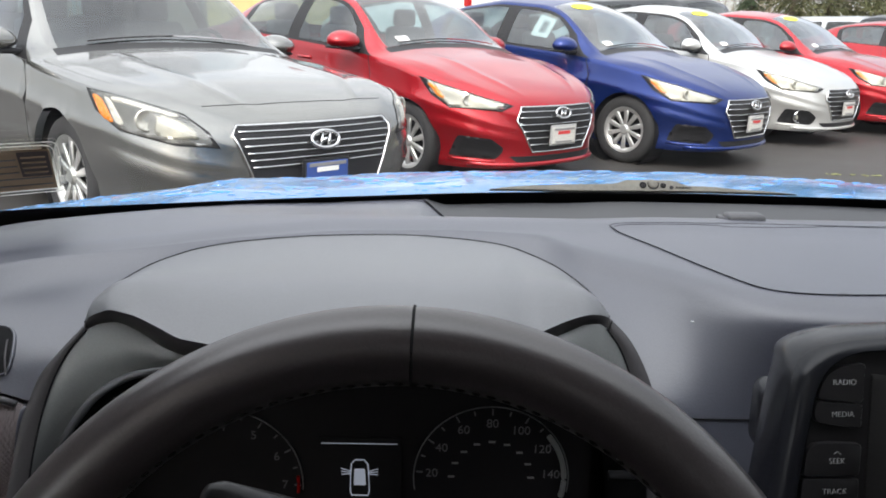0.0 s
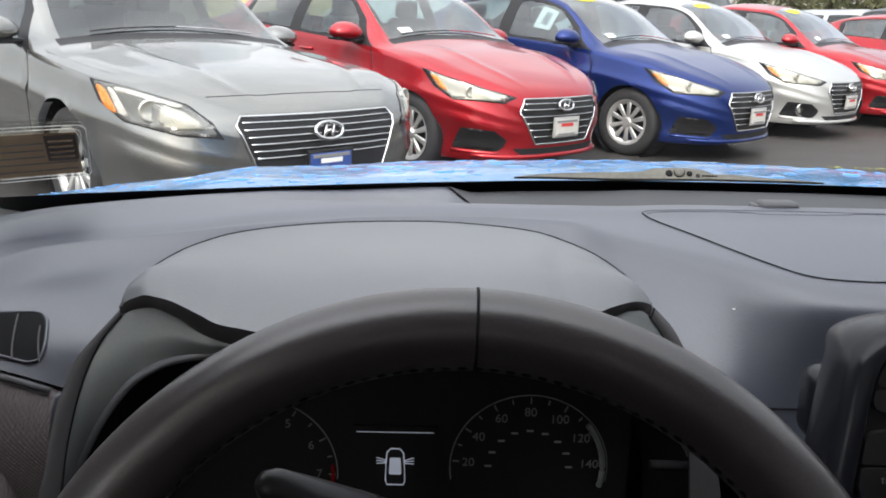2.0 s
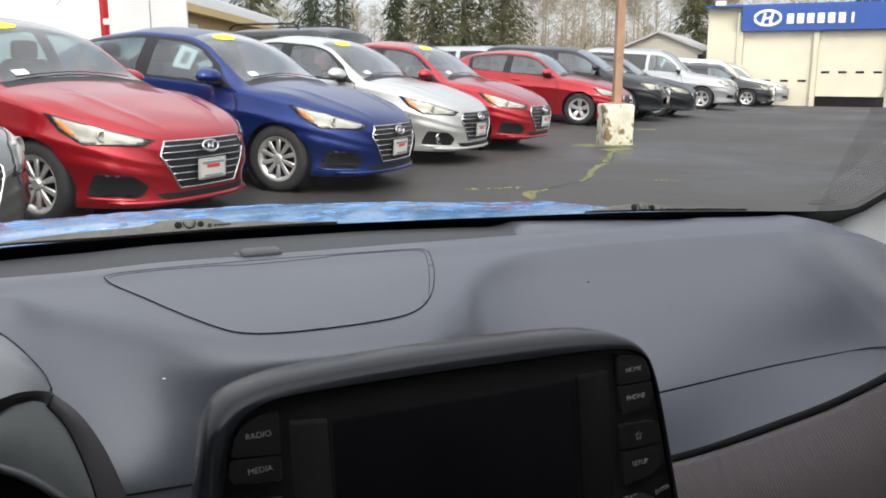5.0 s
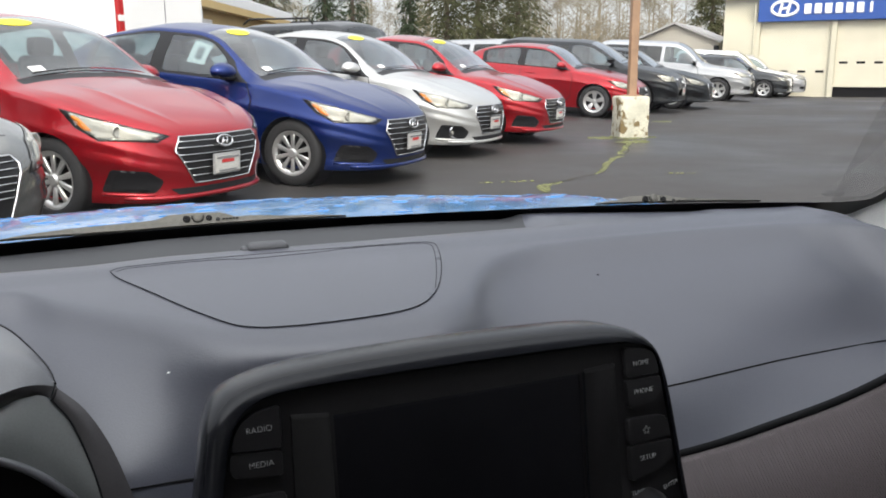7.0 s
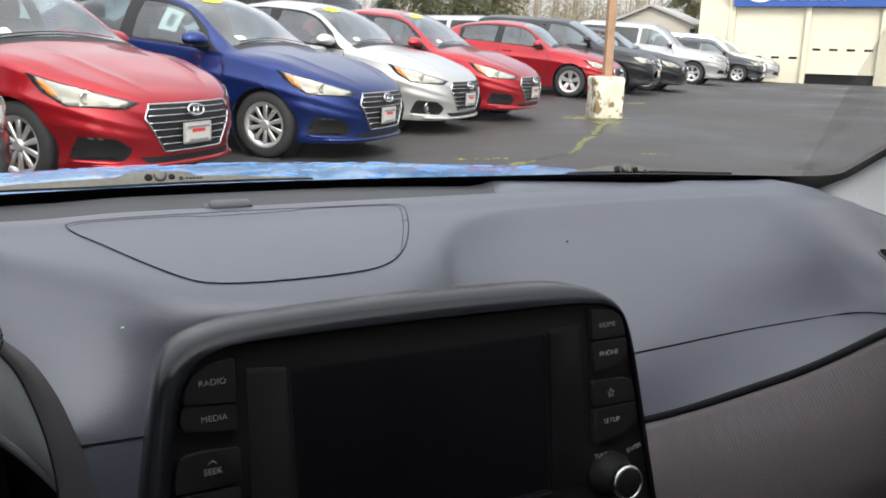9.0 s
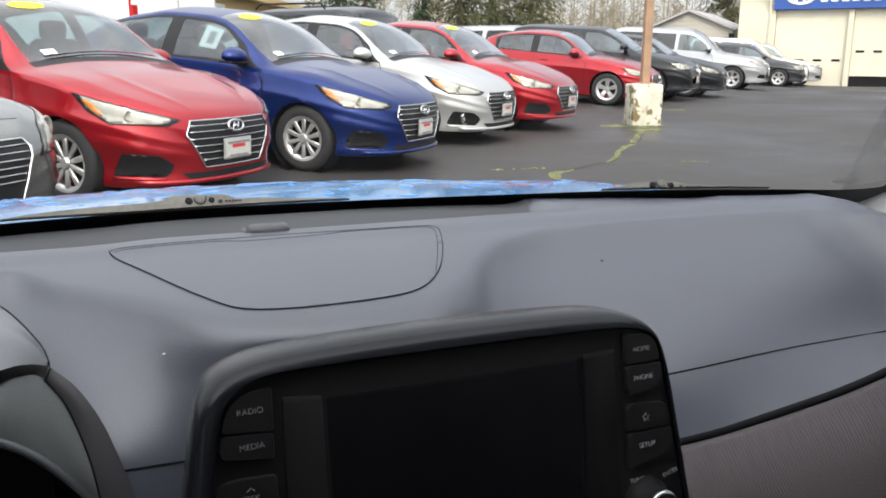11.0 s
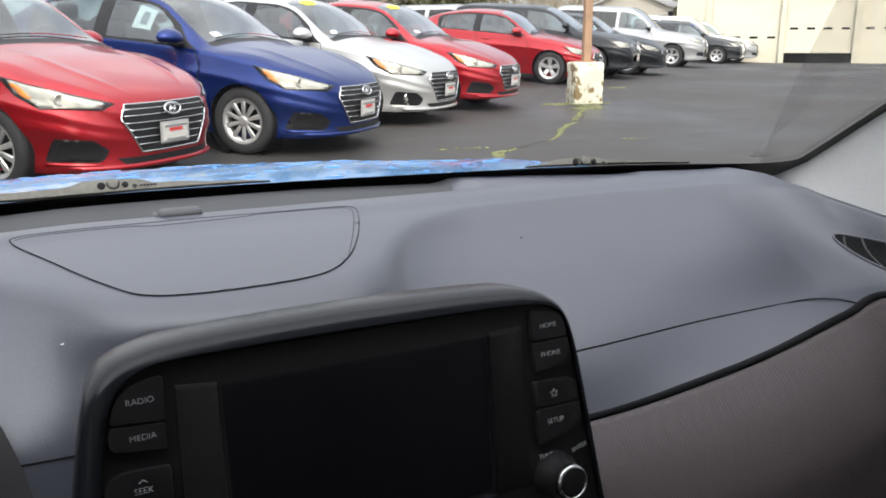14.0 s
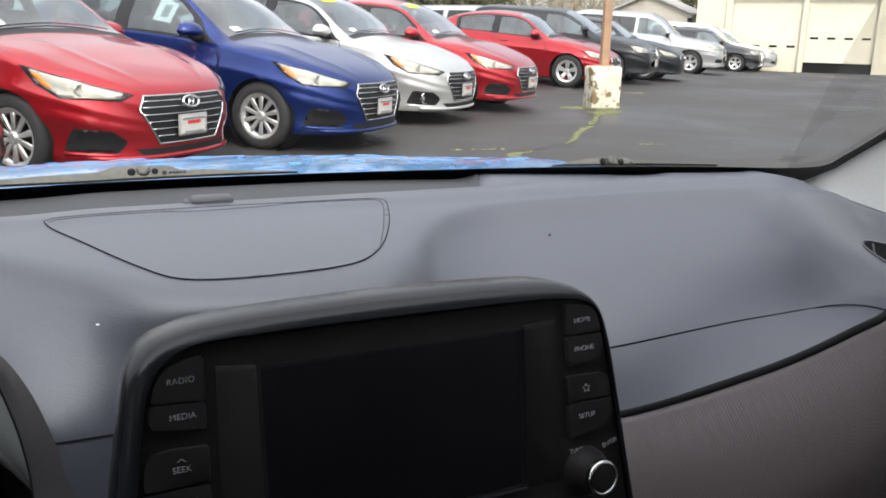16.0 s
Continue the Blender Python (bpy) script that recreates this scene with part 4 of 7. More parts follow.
def dash_profile(x):
    rec = smooth01(x, -0.335, -0.305) * (1 - smooth01(x, 0.222, 0.252))
    cy, cz = curve(CREST_Y, x), curve(CREST_Z, x)
    gb = glass_base(x) - 0.012
    back = min(0.692, max(cy + 0.03, gb - 0.05)) if gb > cy + 0.09 else cy + 0.6 * (gb - cy)
    gb = max(gb, back + 0.01)
    # the ledge ends in a rounded edge that runs round the lid, and the pad drops below it
    d = smooth01(x, -0.66, -0.60) 
    my, mz = curve(MID_Y, x), curve(MID_Z, x)
    c2 = my + (curve(RIDGE_Y, x) - my) * d
    z2 = mz + (cz - 0.003 - 0.075 * (cy - 0.012 - c2) - mz) * d
    sy, sz = curve(SEAM_Y, x), curve(SEAM_Z, x)
    low_y, low_z = c2 - 0.016, z2 - 0.004 - 0.010 * d
    end = smooth01(x, 0.42, 0.54)
    mid = (low_y + (sy - low_y) * (0.5 - 0.12 * end), low_z + (sz - low_z) * (0.5 + 0.12 * end) + 0.004 * (1 - end))
    keys = [(gb, cz - 0.008 - 0.008 * rec), (back + 0.004, cz - 0.001 - 0.010 * rec), (back, cz), (cy + 0.012, cz + 0.0005), (cy - 0.012, cz - 0.003),
            (c2 + 0.005, z2), (low_y, low_z), mid, (curve(SEAM_Y, x), curve(SEAM_Z, x)), (curve(EDGE_Y, x), curve(EDGE_Z, x))]
    return keys


def dash_row(x):
    keys = dash_profile(x)
    n = [2, 2, 3, 4, 8, 5, 8, 8, 6]
    ys = [(i, k[0]) for i, k in enumerate(keys)]
    zs = [(i, k[1]) for i, k in enumerate(keys)]
    out = []
    for i, c in enumerate(n):
        for j in range(c):
            t = i + j / c
            if i < 2:
                a, b = keys[i], keys[i + 1]
                out.append((x, a[0] + (b[0] - a[0]) * j / c, a[1] + (b[1] - a[1]) * j / c))
            else:
                out.append((x, curve(ys[2:], t), curve(zs[2:], t)))
    return out + [(x, *keys[-1])]


dash = thing("dashboard", "dark grey grained plastic dashboard with a flush lid on top", "dashboard")
dash_xs = sorted(set([round(v, 4) for v in np.linspace(-0.74, 0.60, 112)] + [-0.325, -0.318, -0.31, -0.303, -0.298, *[round(v, 4) for v in np.arange(-0.57, -0.49, 0.003)], *[round(v, 4) for v in np.arange(-0.26, -0.14, 0.003)], *[round(v, 4) for v in np.arange(0.442, 0.60, 0.0022)], 0.245, 0.25, 0.255, 0.26, 0.266]))
dash_rows = [dash_row(x) for x in dash_xs]
top_me = grid_mesh("top_pad", dash_rows, M_DASH)
dash_tree = BVHTree.FromPolygons([v.co.copy() for v in top_me.vertices], [tuple(p.vertices) for p in top_me.polygons])
# the instrument cluster sits in a cut-out of the pad
REAR = [(-0.5251, 0.4595, 0.9285), (-0.5259, 0.4656, 0.930), (-0.5264, 0.4849, 0.934), (-0.5242, 0.5033, 0.9375), (-0.5196, 0.5214, 0.940), (-0.5123, 0.5452, 0.942), (-0.5021, 0.5637, 0.9435), (-0.491, 0.582, 0.944), (-0.4745, 0.599, 0.944), (-0.444, 0.6175, 0.944), (-0.400, 0.632, 0.944), (-0.344, 0.638, 0.944), (-0.2866, 0.6237, 0.944), (-0.2667, 0.612, 0.944), (-0.2549, 0.6011, 0.9435), (-0.2433, 0.5833, 0.943), (-0.2287, 0.5602, 0.941), (-0.2186, 0.5393, 0.938), (-0.2107, 0.5227, 0.934), (-0.2048, 0.5111, 0.929), (-0.2012, 0.4960, 0.9255)]
CUT = [(-0.552, 0.30), (-0.548, 0.435)] + [(-0.365 + (x + 0.365) * 0.965, 0.50 + (y - 0.50) * (0.93 if y > 0.5 else 1)) for x, y, z in REAR] + [(-0.197, 0.478), (-0.180, 0.30)]


def in_cut(p):
    if inside(p.xy, CUT):
        return True
    return p.z < 0.915 and p.y < 0.51 and curve([(0.74, -0.558), (0.829, -0.556), (0.8435, -0.555), (0.8785, -0.552), (0.8992, -0.545), (0.9108, -0.537), (0.925, -0.522)], p.z) < p.x < curve([(0.74, -0.155), (0.8248, -0.1605), (0.8413, -0.165), (0.8659, -0.177), (0.8905, -0.188), (0.9123, -0.199)], p.z)


top_bm = bmesh.new()
top_bm.from_mesh(top_me)
bmesh.ops.delete(top_bm, geom=[fc for fc in top_bm.faces if in_cut(fc.calc_center_median())], context="FACES")
top_bm.to_mesh(top_me), top_bm.free()
part_mesh("top_pad", top_me, dash)


def on_dash(x, y, lift=0.0):
    hit = dash_tree.ray_cast(Vector((x, y, 1.5)), Vector((0, 0, -1)), 2)
    return (hit[0] if hit[0] else Vector((x, y, 0.95))) + Vector((0, 0, lift))


# dark defroster strip behind the ledge
part_mesh("defroster_strip", grid_mesh("defroster_strip", [[on_dash(x, y, 0.0022) for v in np.linspace(0, 1, 12) for x in [-0.2925 - 0.038 * v + (0.4935 + 0.080 * v) * u] for y in [0.694 + (min(0.832, glass_base(x) - 0.018) - 0.694) * v]] for u in np.linspace(0, 1, 50)], material("recess_plastic", (0.026, 0.027, 0.030), 0.55, grain=0.06, scale=900, stain=0.05)), dash)
# seam across the front face
seam_pts = [Vector((x, curve(SEAM_Y, x) - 0.0005, curve(SEAM_Z, x))) for x in np.linspace(-0.174, 0.40, 50)]
seam_pts += [Vector(p) for p in soften(soften([(0.4143, 0.5007, 0.8675), (0.4374, 0.4972, 0.8695), (0.4545, 0.4860, 0.8710), (0.4615, 0.4735, 0.8712), (0.4630, 0.4635, 0.8708)]))]
part("seam", sweep(seam_pts, 0.0006, 6), M_GROOVE, dash)
# a black tube paints the shadow in the gap; then the dimpled lower panels
gap = [Vector((x, curve(EDGE_Y, x) + 0.002, curve(EDGE_Z, x) - 0.002)) for x in np.linspace(-0.2, 0.60, 90)]
part("shadow_gap", sweep(gap, 0.0036, 8), M_GROOVE, dash, smooth=True)


def lower_panel(x0, x1, n, out):
    rows = []
    for x in np.linspace(x0, x1, n):
        y, z = curve(EDGE_Y, x), curve(EDGE_Z, x)
        prof = [(0.006, -0.003), (-0.004, -0.004), (-0.010, -0.009), (-0.5 * out - 0.01, -0.04), (-out, -0.09), (-out, -0.18), (-out + 0.03, -0.30)]
        ys, zs = [(i, a) for i, (a, b) in enumerate(prof)], [(i, b) for i, (a, b) in enumerate(prof)]
        rows.append([(x, y + curve(ys, t), z + curve(zs, t)) for t in np.linspace(0, 6, 31)])
    return rows


part_mesh("lower_panel", grid_mesh("lower_panel", lower_panel(-0.12, 0.60, 70, 0.055), M_WEAVE), dash, "dimpled brown-black lower panel")
left_rows = lower_panel(-0.76, -0.560, 24, 0.02)
part_mesh("lower_panel", grid_mesh("lower_panel", left_rows, M_WEAVE), dash, "dimpled brown-black lower panel")
part("trim_bead", sweep([Vector((x, curve(EDGE_Y, x) - 0.006, curve(EDGE_Z, x) - 0.001)) for x in np.linspace(-0.74, -0.562, 20)], 0.0022, 8), M_DASHDARK, dash, smooth=True)
part_mesh("panel_end", grid_mesh("panel_end", [[Vector(p) + Vector((dx, dy, 0)) for p in left_rows[-1]] for dx, dy in ((0, 0), (0.003, 0.004), (0.006, 0.020))], M_DASH), dash)

# lid with its groove, and the light sensor
LID = soften([(-0.1700, 0.6650), (-0.1655, 0.6500), (-0.1463, 0.6104), (-0.1309, 0.5772), (-0.1163, 0.5495), (-0.1018, 0.5270), (-0.0942, 0.5192), (-0.0787, 0.5126), (-0.0487, 0.5091), (-0.0081, 0.5103), (0.0144, 0.5144), (0.0287, 0.5224), (0.0412, 0.5364), (0.0538, 0.5575), (0.0676, 0.5884), (0.0791, 0.6191), (0.0886, 0.6507), (0.0885, 0.6590), (0.0806, 0.6644), (0.0059, 0.6655), (-0.0434, 0.6671), (-0.0915, 0.6672), (-0.1381, 0.6675), (-0.1629, 0.6694), (-0.1700, 0.6650)])[:-1]
LID = [tuple(p)[:2] for p in LID]
lp, lt, ll = flat_patch(LID, 0.007)
lid = part_mesh("lid", mesh_of("lid", [on_dash(p.x, p.y, 0.0006) for p in lp], lt, M_DASH), dash, "flush speaker lid")
part("groove", sweep([on_dash(x, y, 0.0006) for x, y in dense(LID, 0.004)], 0.00034, 6, True), M_GROOVE, lid)
TAB = [(0.0475, 0.5494), (0.0668, 0.5967), (0.0849, 0.6500), (0.0835, 0.6580), (0.0770, 0.6614), (0.0075, 0.6631), (-0.0040, 0.6590), (-0.0746, 0.6581), (-0.0830, 0.6628), (-0.1381, 0.6640), (-0.1600, 0.6655), (-0.1665, 0.6620)]
TAB = [tuple(p)[:2] for p in soften(TAB)]
part("inner_groove", sweep([on_dash(x, y, 0.0006) for x, y in dense(TAB, 0.004, False)], 0.00026, 6), M_GROOVE, lid)
sens = box(0, 0, 0, 0.034, 0.020, 0.010, 0.0045, 3)
sens.transform(Matrix.Translation(Vector((-0.047, 0.695, 0.9505))))
part("light_sensor", sens, M_DASHDARK, dash, smooth=True)
part("sensor_wing", box(-0.066, 0.697, 0.9495, 0.006, 0.016, 0.006, 0.0025, 2), M_DASHDARK, dash, smooth=True)


# ---- side vents ----
def air_vent(x0, x1, side, slats):
    v = thing("air_vent", "black dashboard air vent with upright slats", "air vent", group="dashboard vents")
    mid = (x0 + x1) / 2
    zc = 0.9075 if side < 0 else 0.8965
    out = rounded([(-0.6375, 0.0060), (-0.6289, 0.0122), (-0.6148, 0.0123), (-0.5817, 0.0109), (-0.5750, 0.0076), (-0.5711, -0.0009), (-0.5716, -0.0098), (-0.5779, -0.0111), (-0.6010, -0.0056), (-0.6188, -0.0019), (-0.6345, 0.0038)] if side < 0 else [(0.5060, 0.0150), (0.545, 0.0125), (0.545, -0.014), (0.5150, -0.0090)], 0.010)

    def at(x, z, back=0.0):
        hit = dash_tree.ray_cast(Vector((x, -0.3, zc + z)), Vector((0, 1, 0)), 3)
        return (hit[0] if hit[0] else Vector((x, curve(SEAM_Y, x), zc + z))) + Vector((0, back, 0))

    pts, tris, loop = flat_patch(out, 0.008)
    # a flat black sheet before the pad paints the duct's shaded depth
    part_mesh("duct", mesh_of("duct", [at(p.x, p.y, -0.003) for p in pts], tris, M_GROOVE), v)
    part("frame", sweep([at(x, z, -0.002) for x, z in dense(out, 0.006)], 0.0010, 8, True), M_DASH, v, smooth=True)
    for k in range(slats):
        x = (-0.622, -0.606, -0.590, -0.5745)[k] if side < 0 else x0 + (x1 - x0) * (k + 0.7) / (slats + 0.3)
        inside_z = [z for z in np.linspace(-0.022, 0.022, 45) if inside((x, z), out)]
        if not inside_z:
            continue
        lo, hi = inside_z[0], inside_z[-1]
        rows = [[at(x + dx - (0.006 if side < 0 else -0.004) * (t - 0.5), lo + (hi - lo) * t, dy) for t in np.linspace(0, 1, 6)] for dx, dy in ((-0.0003, -0.0045), (0.0002, -0.005), (0.0008, -0.0040), (0.0006, -0.0036), (-0.0003, -0.0045))]
        part_mesh("slat", grid_mesh("slat", rows, M_LIP), v)
    return v


air_vent(-0.638, -0.571, -1, 4)
air_vent(0.506, 0.542, 1, 5)

round_vent = thing("air_vent", "round air vent with a chrome ring in the lower dashboard", "air vent")
RV = Matrix.Translation((-0.635, 0.402, 0.8045))
part("bezel", lathe([(0.058, 0.030), (0.0555, 0.008), (0.053, 0.001), (0.049, -0.002), (0.045, 0.001), (0.042, 0.010), (0.041, 0.03)], 48, m=RV), M_WEAVE, round_vent, "dimpled bezel", smooth=True)
part("ring", lathe([(0.0405, 0.006), (0.0400, 0.0015), (0.0380, 0.0), (0.0362, 0.002), (0.0358, 0.010)], 48, m=RV), M_CHROME, round_vent, "chrome ring", smooth=True)
part("duct", lathe([(0.036, 0.010), (0.030, 0.030), (0.001, 0.034)], 32, m=RV), M_GROOVE, round_vent, smooth=True)
part("vane", box(-0.635, 0.424, 0.8045, 0.066, 0.014, 0.0025, 0.0008, 1), M_LIP, round_vent)

# ---- instrument binnacle and cluster ----
cluster = thing("instrument_cluster", "hooded instrument cluster with dark round dials and a lit display", "instrument panel")
def along(pts, t):
    return Vector([curve([(i, p[k]) for i, p in enumerate(pts)], t * (len(pts) - 1)) for k in range(3)])


UPPER = [(-0.5246, 0.4590, 0.9278), (-0.5225, 0.4585, 0.9310), (-0.5208, 0.4580, 0.9327), (-0.5140, 0.4565, 0.9360), (-0.5074, 0.4550, 0.9379), (-0.4939, 0.4500, 0.9370), (-0.4760, 0.4450, 0.9309), (-0.4615, 0.4400, 0.9260), (-0.4473, 0.4360, 0.9250), (-0.4269, 0.4320, 0.9227), (-0.385, 0.428, 0.919), (-0.335, 0.431, 0.918), (-0.300, 0.439, 0.921), (-0.2747, 0.4470, 0.9235), (-0.2610, 0.4550, 0.9227), (-0.2461, 0.4640, 0.9267), (-0.2306, 0.4740, 0.9298), (-0.2177, 0.4810, 0.9311), (-0.2095, 0.4860, 0.9296), (-0.2050, 0.4895, 0.9275), (-0.2018, 0.4925, 0.9252)]
UNDER = [(-0.5246, 0.4598, 0.9245), (-0.5222, 0.4592, 0.9252), (-0.5200, 0.4588, 0.9262), (-0.5161, 0.4580, 0.9281), (-0.5067, 0.4560, 0.9301), (-0.4917, 0.4510, 0.9261), (-0.4739, 0.4460, 0.9172), (-0.4644, 0.4420, 0.9154), (-0.4485, 0.4380, 0.9130), (-0.4280, 0.4340, 0.9098), (-0.385, 0.430, 0.906), (-0.335, 0.433, 0.905), (-0.300, 0.441, 0.908), (-0.2758, 0.4490, 0.9139), (-0.2618, 0.4570, 0.9144), (-0.2469, 0.4660, 0.9177), (-0.2312, 0.4750, 0.9216), (-0.2181, 0.4810, 0.9249), (-0.2109, 0.4850, 0.9241), (-0.2070, 0.4875, 0.9222), (-0.2035, 0.4895, 0.9195)]
# the lip turns under the hood
UNDER = [(x, y + 0.006 * min(1, 40 * abs(x - e)), z - 0.0023 * min(1, 40 * abs(x - e))) for x, y, z in UNDER for e in [-0.525 if x < -0.36 else -0.203]]
BAND_L = [(-0.5251, 0.4590, 0.9270), (-0.5400, 0.4520, 0.9108), (-0.5487, 0.4460, 0.8992), (-0.5532, 0.4400, 0.8869), (-0.5553, 0.4340, 0.8785), (-0.5569, 0.4260, 0.8639), (-0.5583, 0.4160, 0.8435), (-0.5600, 0.4080, 0.8290), (-0.562, 0.39, 0.78)]
CHEEK_L = [(-0.5237, 0.4580, 0.9240), (-0.5329, 0.4520, 0.9123), (-0.5401, 0.4460, 0.8979), (-0.5452, 0.4390, 0.8804), (-0.5481, 0.4330, 0.8647), (-0.5500, 0.4270, 0.8491), (-0.5508, 0.4210, 0.8338), (-0.5514, 0.4170, 0.8242), (-0.552, 0.40, 0.78)]
BAND_R = [(-0.2014, 0.4925, 0.9252), (-0.1886, 0.4900, 0.9123), (-0.1765, 0.4860, 0.8905), (-0.1680, 0.4800, 0.8659), (-0.1612, 0.4740, 0.8413), (-0.1576, 0.4680, 0.8248), (-0.152, 0.455, 0.78)]
CHEEK_R = [(-0.2037, 0.4890, 0.9194), (-0.1954, 0.4850, 0.9077), (-0.1877, 0.4780, 0.8879), (-0.1827, 0.4710, 0.8692), (-0.1797, 0.4650, 0.8478), (-0.1790, 0.4600, 0.8328), (-0.178, 0.447, 0.78)]
OPENING = [(-0.561, 0.440, 0.78), (-0.5600, 0.4435, 0.805), (-0.5581, 0.444, 0.8165), (-0.5542, 0.445, 0.8279), (-0.5466, 0.446, 0.8433), (-0.5371, 0.447, 0.8605), (-0.5262, 0.448, 0.8757), (-0.5190, 0.449, 0.884), (-0.5122, 0.450, 0.8893), (-0.5055, 0.451, 0.8932), (-0.4986, 0.452, 0.8965), (-0.488, 0.453, 0.8995), (-0.474, 0.454, 0.9015), (-0.4485, 0.456, 0.9025), (-0.428, 0.458, 0.9025), (-0.385, 0.461, 0.901), (-0.335, 0.464, 0.900), (-0.300, 0.466, 0.9020), (-0.2601, 0.468, 0.9049), (-0.2466, 0.470, 0.9015), (-0.2331, 0.472, 0.8963), (-0.2250, 0.473, 0.8918), (-0.2177, 0.474, 0.8867), (-0.2100, 0.4745, 0.880), (-0.2022, 0.475, 0.8715), (-0.195, 0.475, 0.863), (-0.1881, 0.475, 0.8539), (-0.1786, 0.474, 0.8402), (-0.1709, 0.472, 0.8248), (-0.166, 0.470, 0.78)]
CHEEK = CHEEK_L[::-1] + [UNDER[k] for k in (3, 4, 5, 6, 8, 9, 10, 11, 12, 14, 15, 16, 17, 18)] + CHEEK_R


def strip(a, b, cols, rows, bulge, power=0.7, skew=1.0):
    """A skin between two lines of points, swelling by bulge in the middle."""
    out = []
    for t in np.linspace(0, 1, rows):
        p, r = along(a, t), along(b, t)
        out.append([p.lerp(r, w) + Vector(bulge) * (math.sin(math.pi * w ** skew) * math.sin(math.pi * min(max(t, 0.02), 0.98)) ** power) for w in np.linspace(0, 1, cols)])
    return out


part_mesh("binnacle_hood", grid_mesh("binnacle_hood", strip(REAR, UPPER, 30, 110, (0, 0, 0.013), 0.7, 1.7), M_BINNACLE), cluster, "grained grey binnacle hood")
part_mesh("binnacle_side", grid_mesh("binnacle_side", [[along(REAR, t) + Vector((math.copysign(1, t - 0.5) * abs(2 * t - 1) ** 3 * 0.25 * d, 0.12 * d * math.sin(math.pi * t), -d)) for d in np.linspace(0, 0.07, 6)] for t in np.linspace(0, 1, 110)], M_BINNACLE), cluster)
part("hood_seam", sweep([along(REAR, t) for t in np.linspace(0, 1, 110)], 0.0006, 6), M_GROOVE, cluster)
part_mesh("lip", grid_mesh("lip", strip(UPPER, UNDER, 8, 110, (0, -0.0012, 0.0)), M_LIP), cluster, "turned-under lip, its shade put into a darker colour")
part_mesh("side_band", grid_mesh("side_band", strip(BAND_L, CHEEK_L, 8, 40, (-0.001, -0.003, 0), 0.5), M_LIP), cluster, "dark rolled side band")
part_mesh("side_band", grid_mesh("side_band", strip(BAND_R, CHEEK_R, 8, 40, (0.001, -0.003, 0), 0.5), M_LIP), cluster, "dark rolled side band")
part("band_joint", sweep([along(BAND_R, 0.012) + Vector((0, -0.002, 0)), along(CHEEK_R, 0.012) + Vector((0, -0.002, 0))], 0.0005, 5), M_GROOVE, cluster)
for edge in (CHEEK_L, CHEEK_R):
    part("cheek_joint", sweep([along(edge, t) + Vector((0, -0.0006, 0)) for t in np.linspace(0, 1, 40)], 0.0006, 5), M_GROOVE, cluster)
part_mesh("cheek_panel", grid_mesh("cheek_panel", strip(CHEEK, OPENING, 14, 120, (0, -0.004, 0.001)), M_CHEEK), cluster, "smooth grey cheek panel")
inner = [along(OPENING, t) for t in np.linspace(0, 1, 90)]
part("opening_rim", sweep(inner, 0.0026, 8), M_BINNACLE, cluster, smooth=True)
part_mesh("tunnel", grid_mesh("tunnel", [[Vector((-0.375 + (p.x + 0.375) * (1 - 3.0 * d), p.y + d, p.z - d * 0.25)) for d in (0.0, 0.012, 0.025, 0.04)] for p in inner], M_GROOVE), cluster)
FACE_Y = 0.495
face = part("dial_face", box(-0.366, FACE_Y + 0.006, 0.776, 0.318, 0.008, 0.212), M_FACE, cluster)
face_m = Matrix.Translation((0, FACE_Y, 0)) @ Matrix.Rotation(radians(90), 4, "X")


def dial(cx, cz, r, a0, a1, marks, step_deg, first, label):
    ring = [Vector((cx + r * math.sin(a), FACE_Y - 0.001, cz + r * math.cos(a))) for a in [radians(a0 + (a1 - a0) * k / 60) for k in range(61)]]
    d = part("dial_ring", sweep(ring, 0.0005, 6), M_GREYPRINT, cluster, label, smooth=True)
    for k, txt in enumerate(marks):
        a = radians(first + step_deg * k)
        text_part(txt, 0.0085, M_DIMLIT, d, face_m @ Matrix.Translation((cx + r * 0.77 * math.sin(a), cz + r * 0.77 * math.cos(a), 0.0015)))
        for half in (0, 0.5):
            b = a + radians(step_deg * half)
            t = box(0, 0, 0, 0.0009, 0.0008, 0.0045 if not half else 0.003)
            t.transform(Matrix.Translation((cx + r * 0.93 * math.sin(b), FACE_Y - 0.0012, cz + r * 0.93 * math.cos(b))) @ Matrix.Rotation(b, 4, "Y"))
            part("tick", t, M_DIMLIT, d)
    return d


tach = dial(-0.455, 0.803, 0.053, -5, 95, ["4", "5", "6", "7"], 30.5, 0, "thin bright dial ring")
arc = [Vector((-0.455 + 0.050 * math.sin(a), FACE_Y - 0.001, 0.803 + 0.050 * math.cos(a))) for a in [radians(84 + 14 * k / 8) for k in range(9)]]
part("red_zone", sweep(arc, 0.0012, 6), M_TAILRED, tach)
speed = dial(-0.2745, 0.809, 0.0525, -100, 100, ["20", "40", "60", "80", "100", "120", "140"], 28.3, -85, "thin bright dial ring")
for k in range(9):
    a = radians(-88 + 22 * k)
    t = box(0, 0, 0, 0.0045, 0.0006, 0.0013)
    t.transform(Matrix.Translation((-0.2745 + 0.027 * math.sin(a), FACE_Y - 0.001, 0.809 + 0.027 * math.cos(a))))
    part("small_scale_mark", t, M_GREYPRINT, speed)
# painted highlight: a bright alloy arc drawn as the rim's glint
rim_band = [Vector((-0.2745 + 0.0495 * math.sin(a), FACE_Y - 0.001, 0.809 + 0.0495 * math.cos(a))) for a in [radians(50 + 55 * k / 20) for k in range(21)]]
part("rim_glint", sweep(rim_band, 0.0020, 6), M_ALLOY, speed)
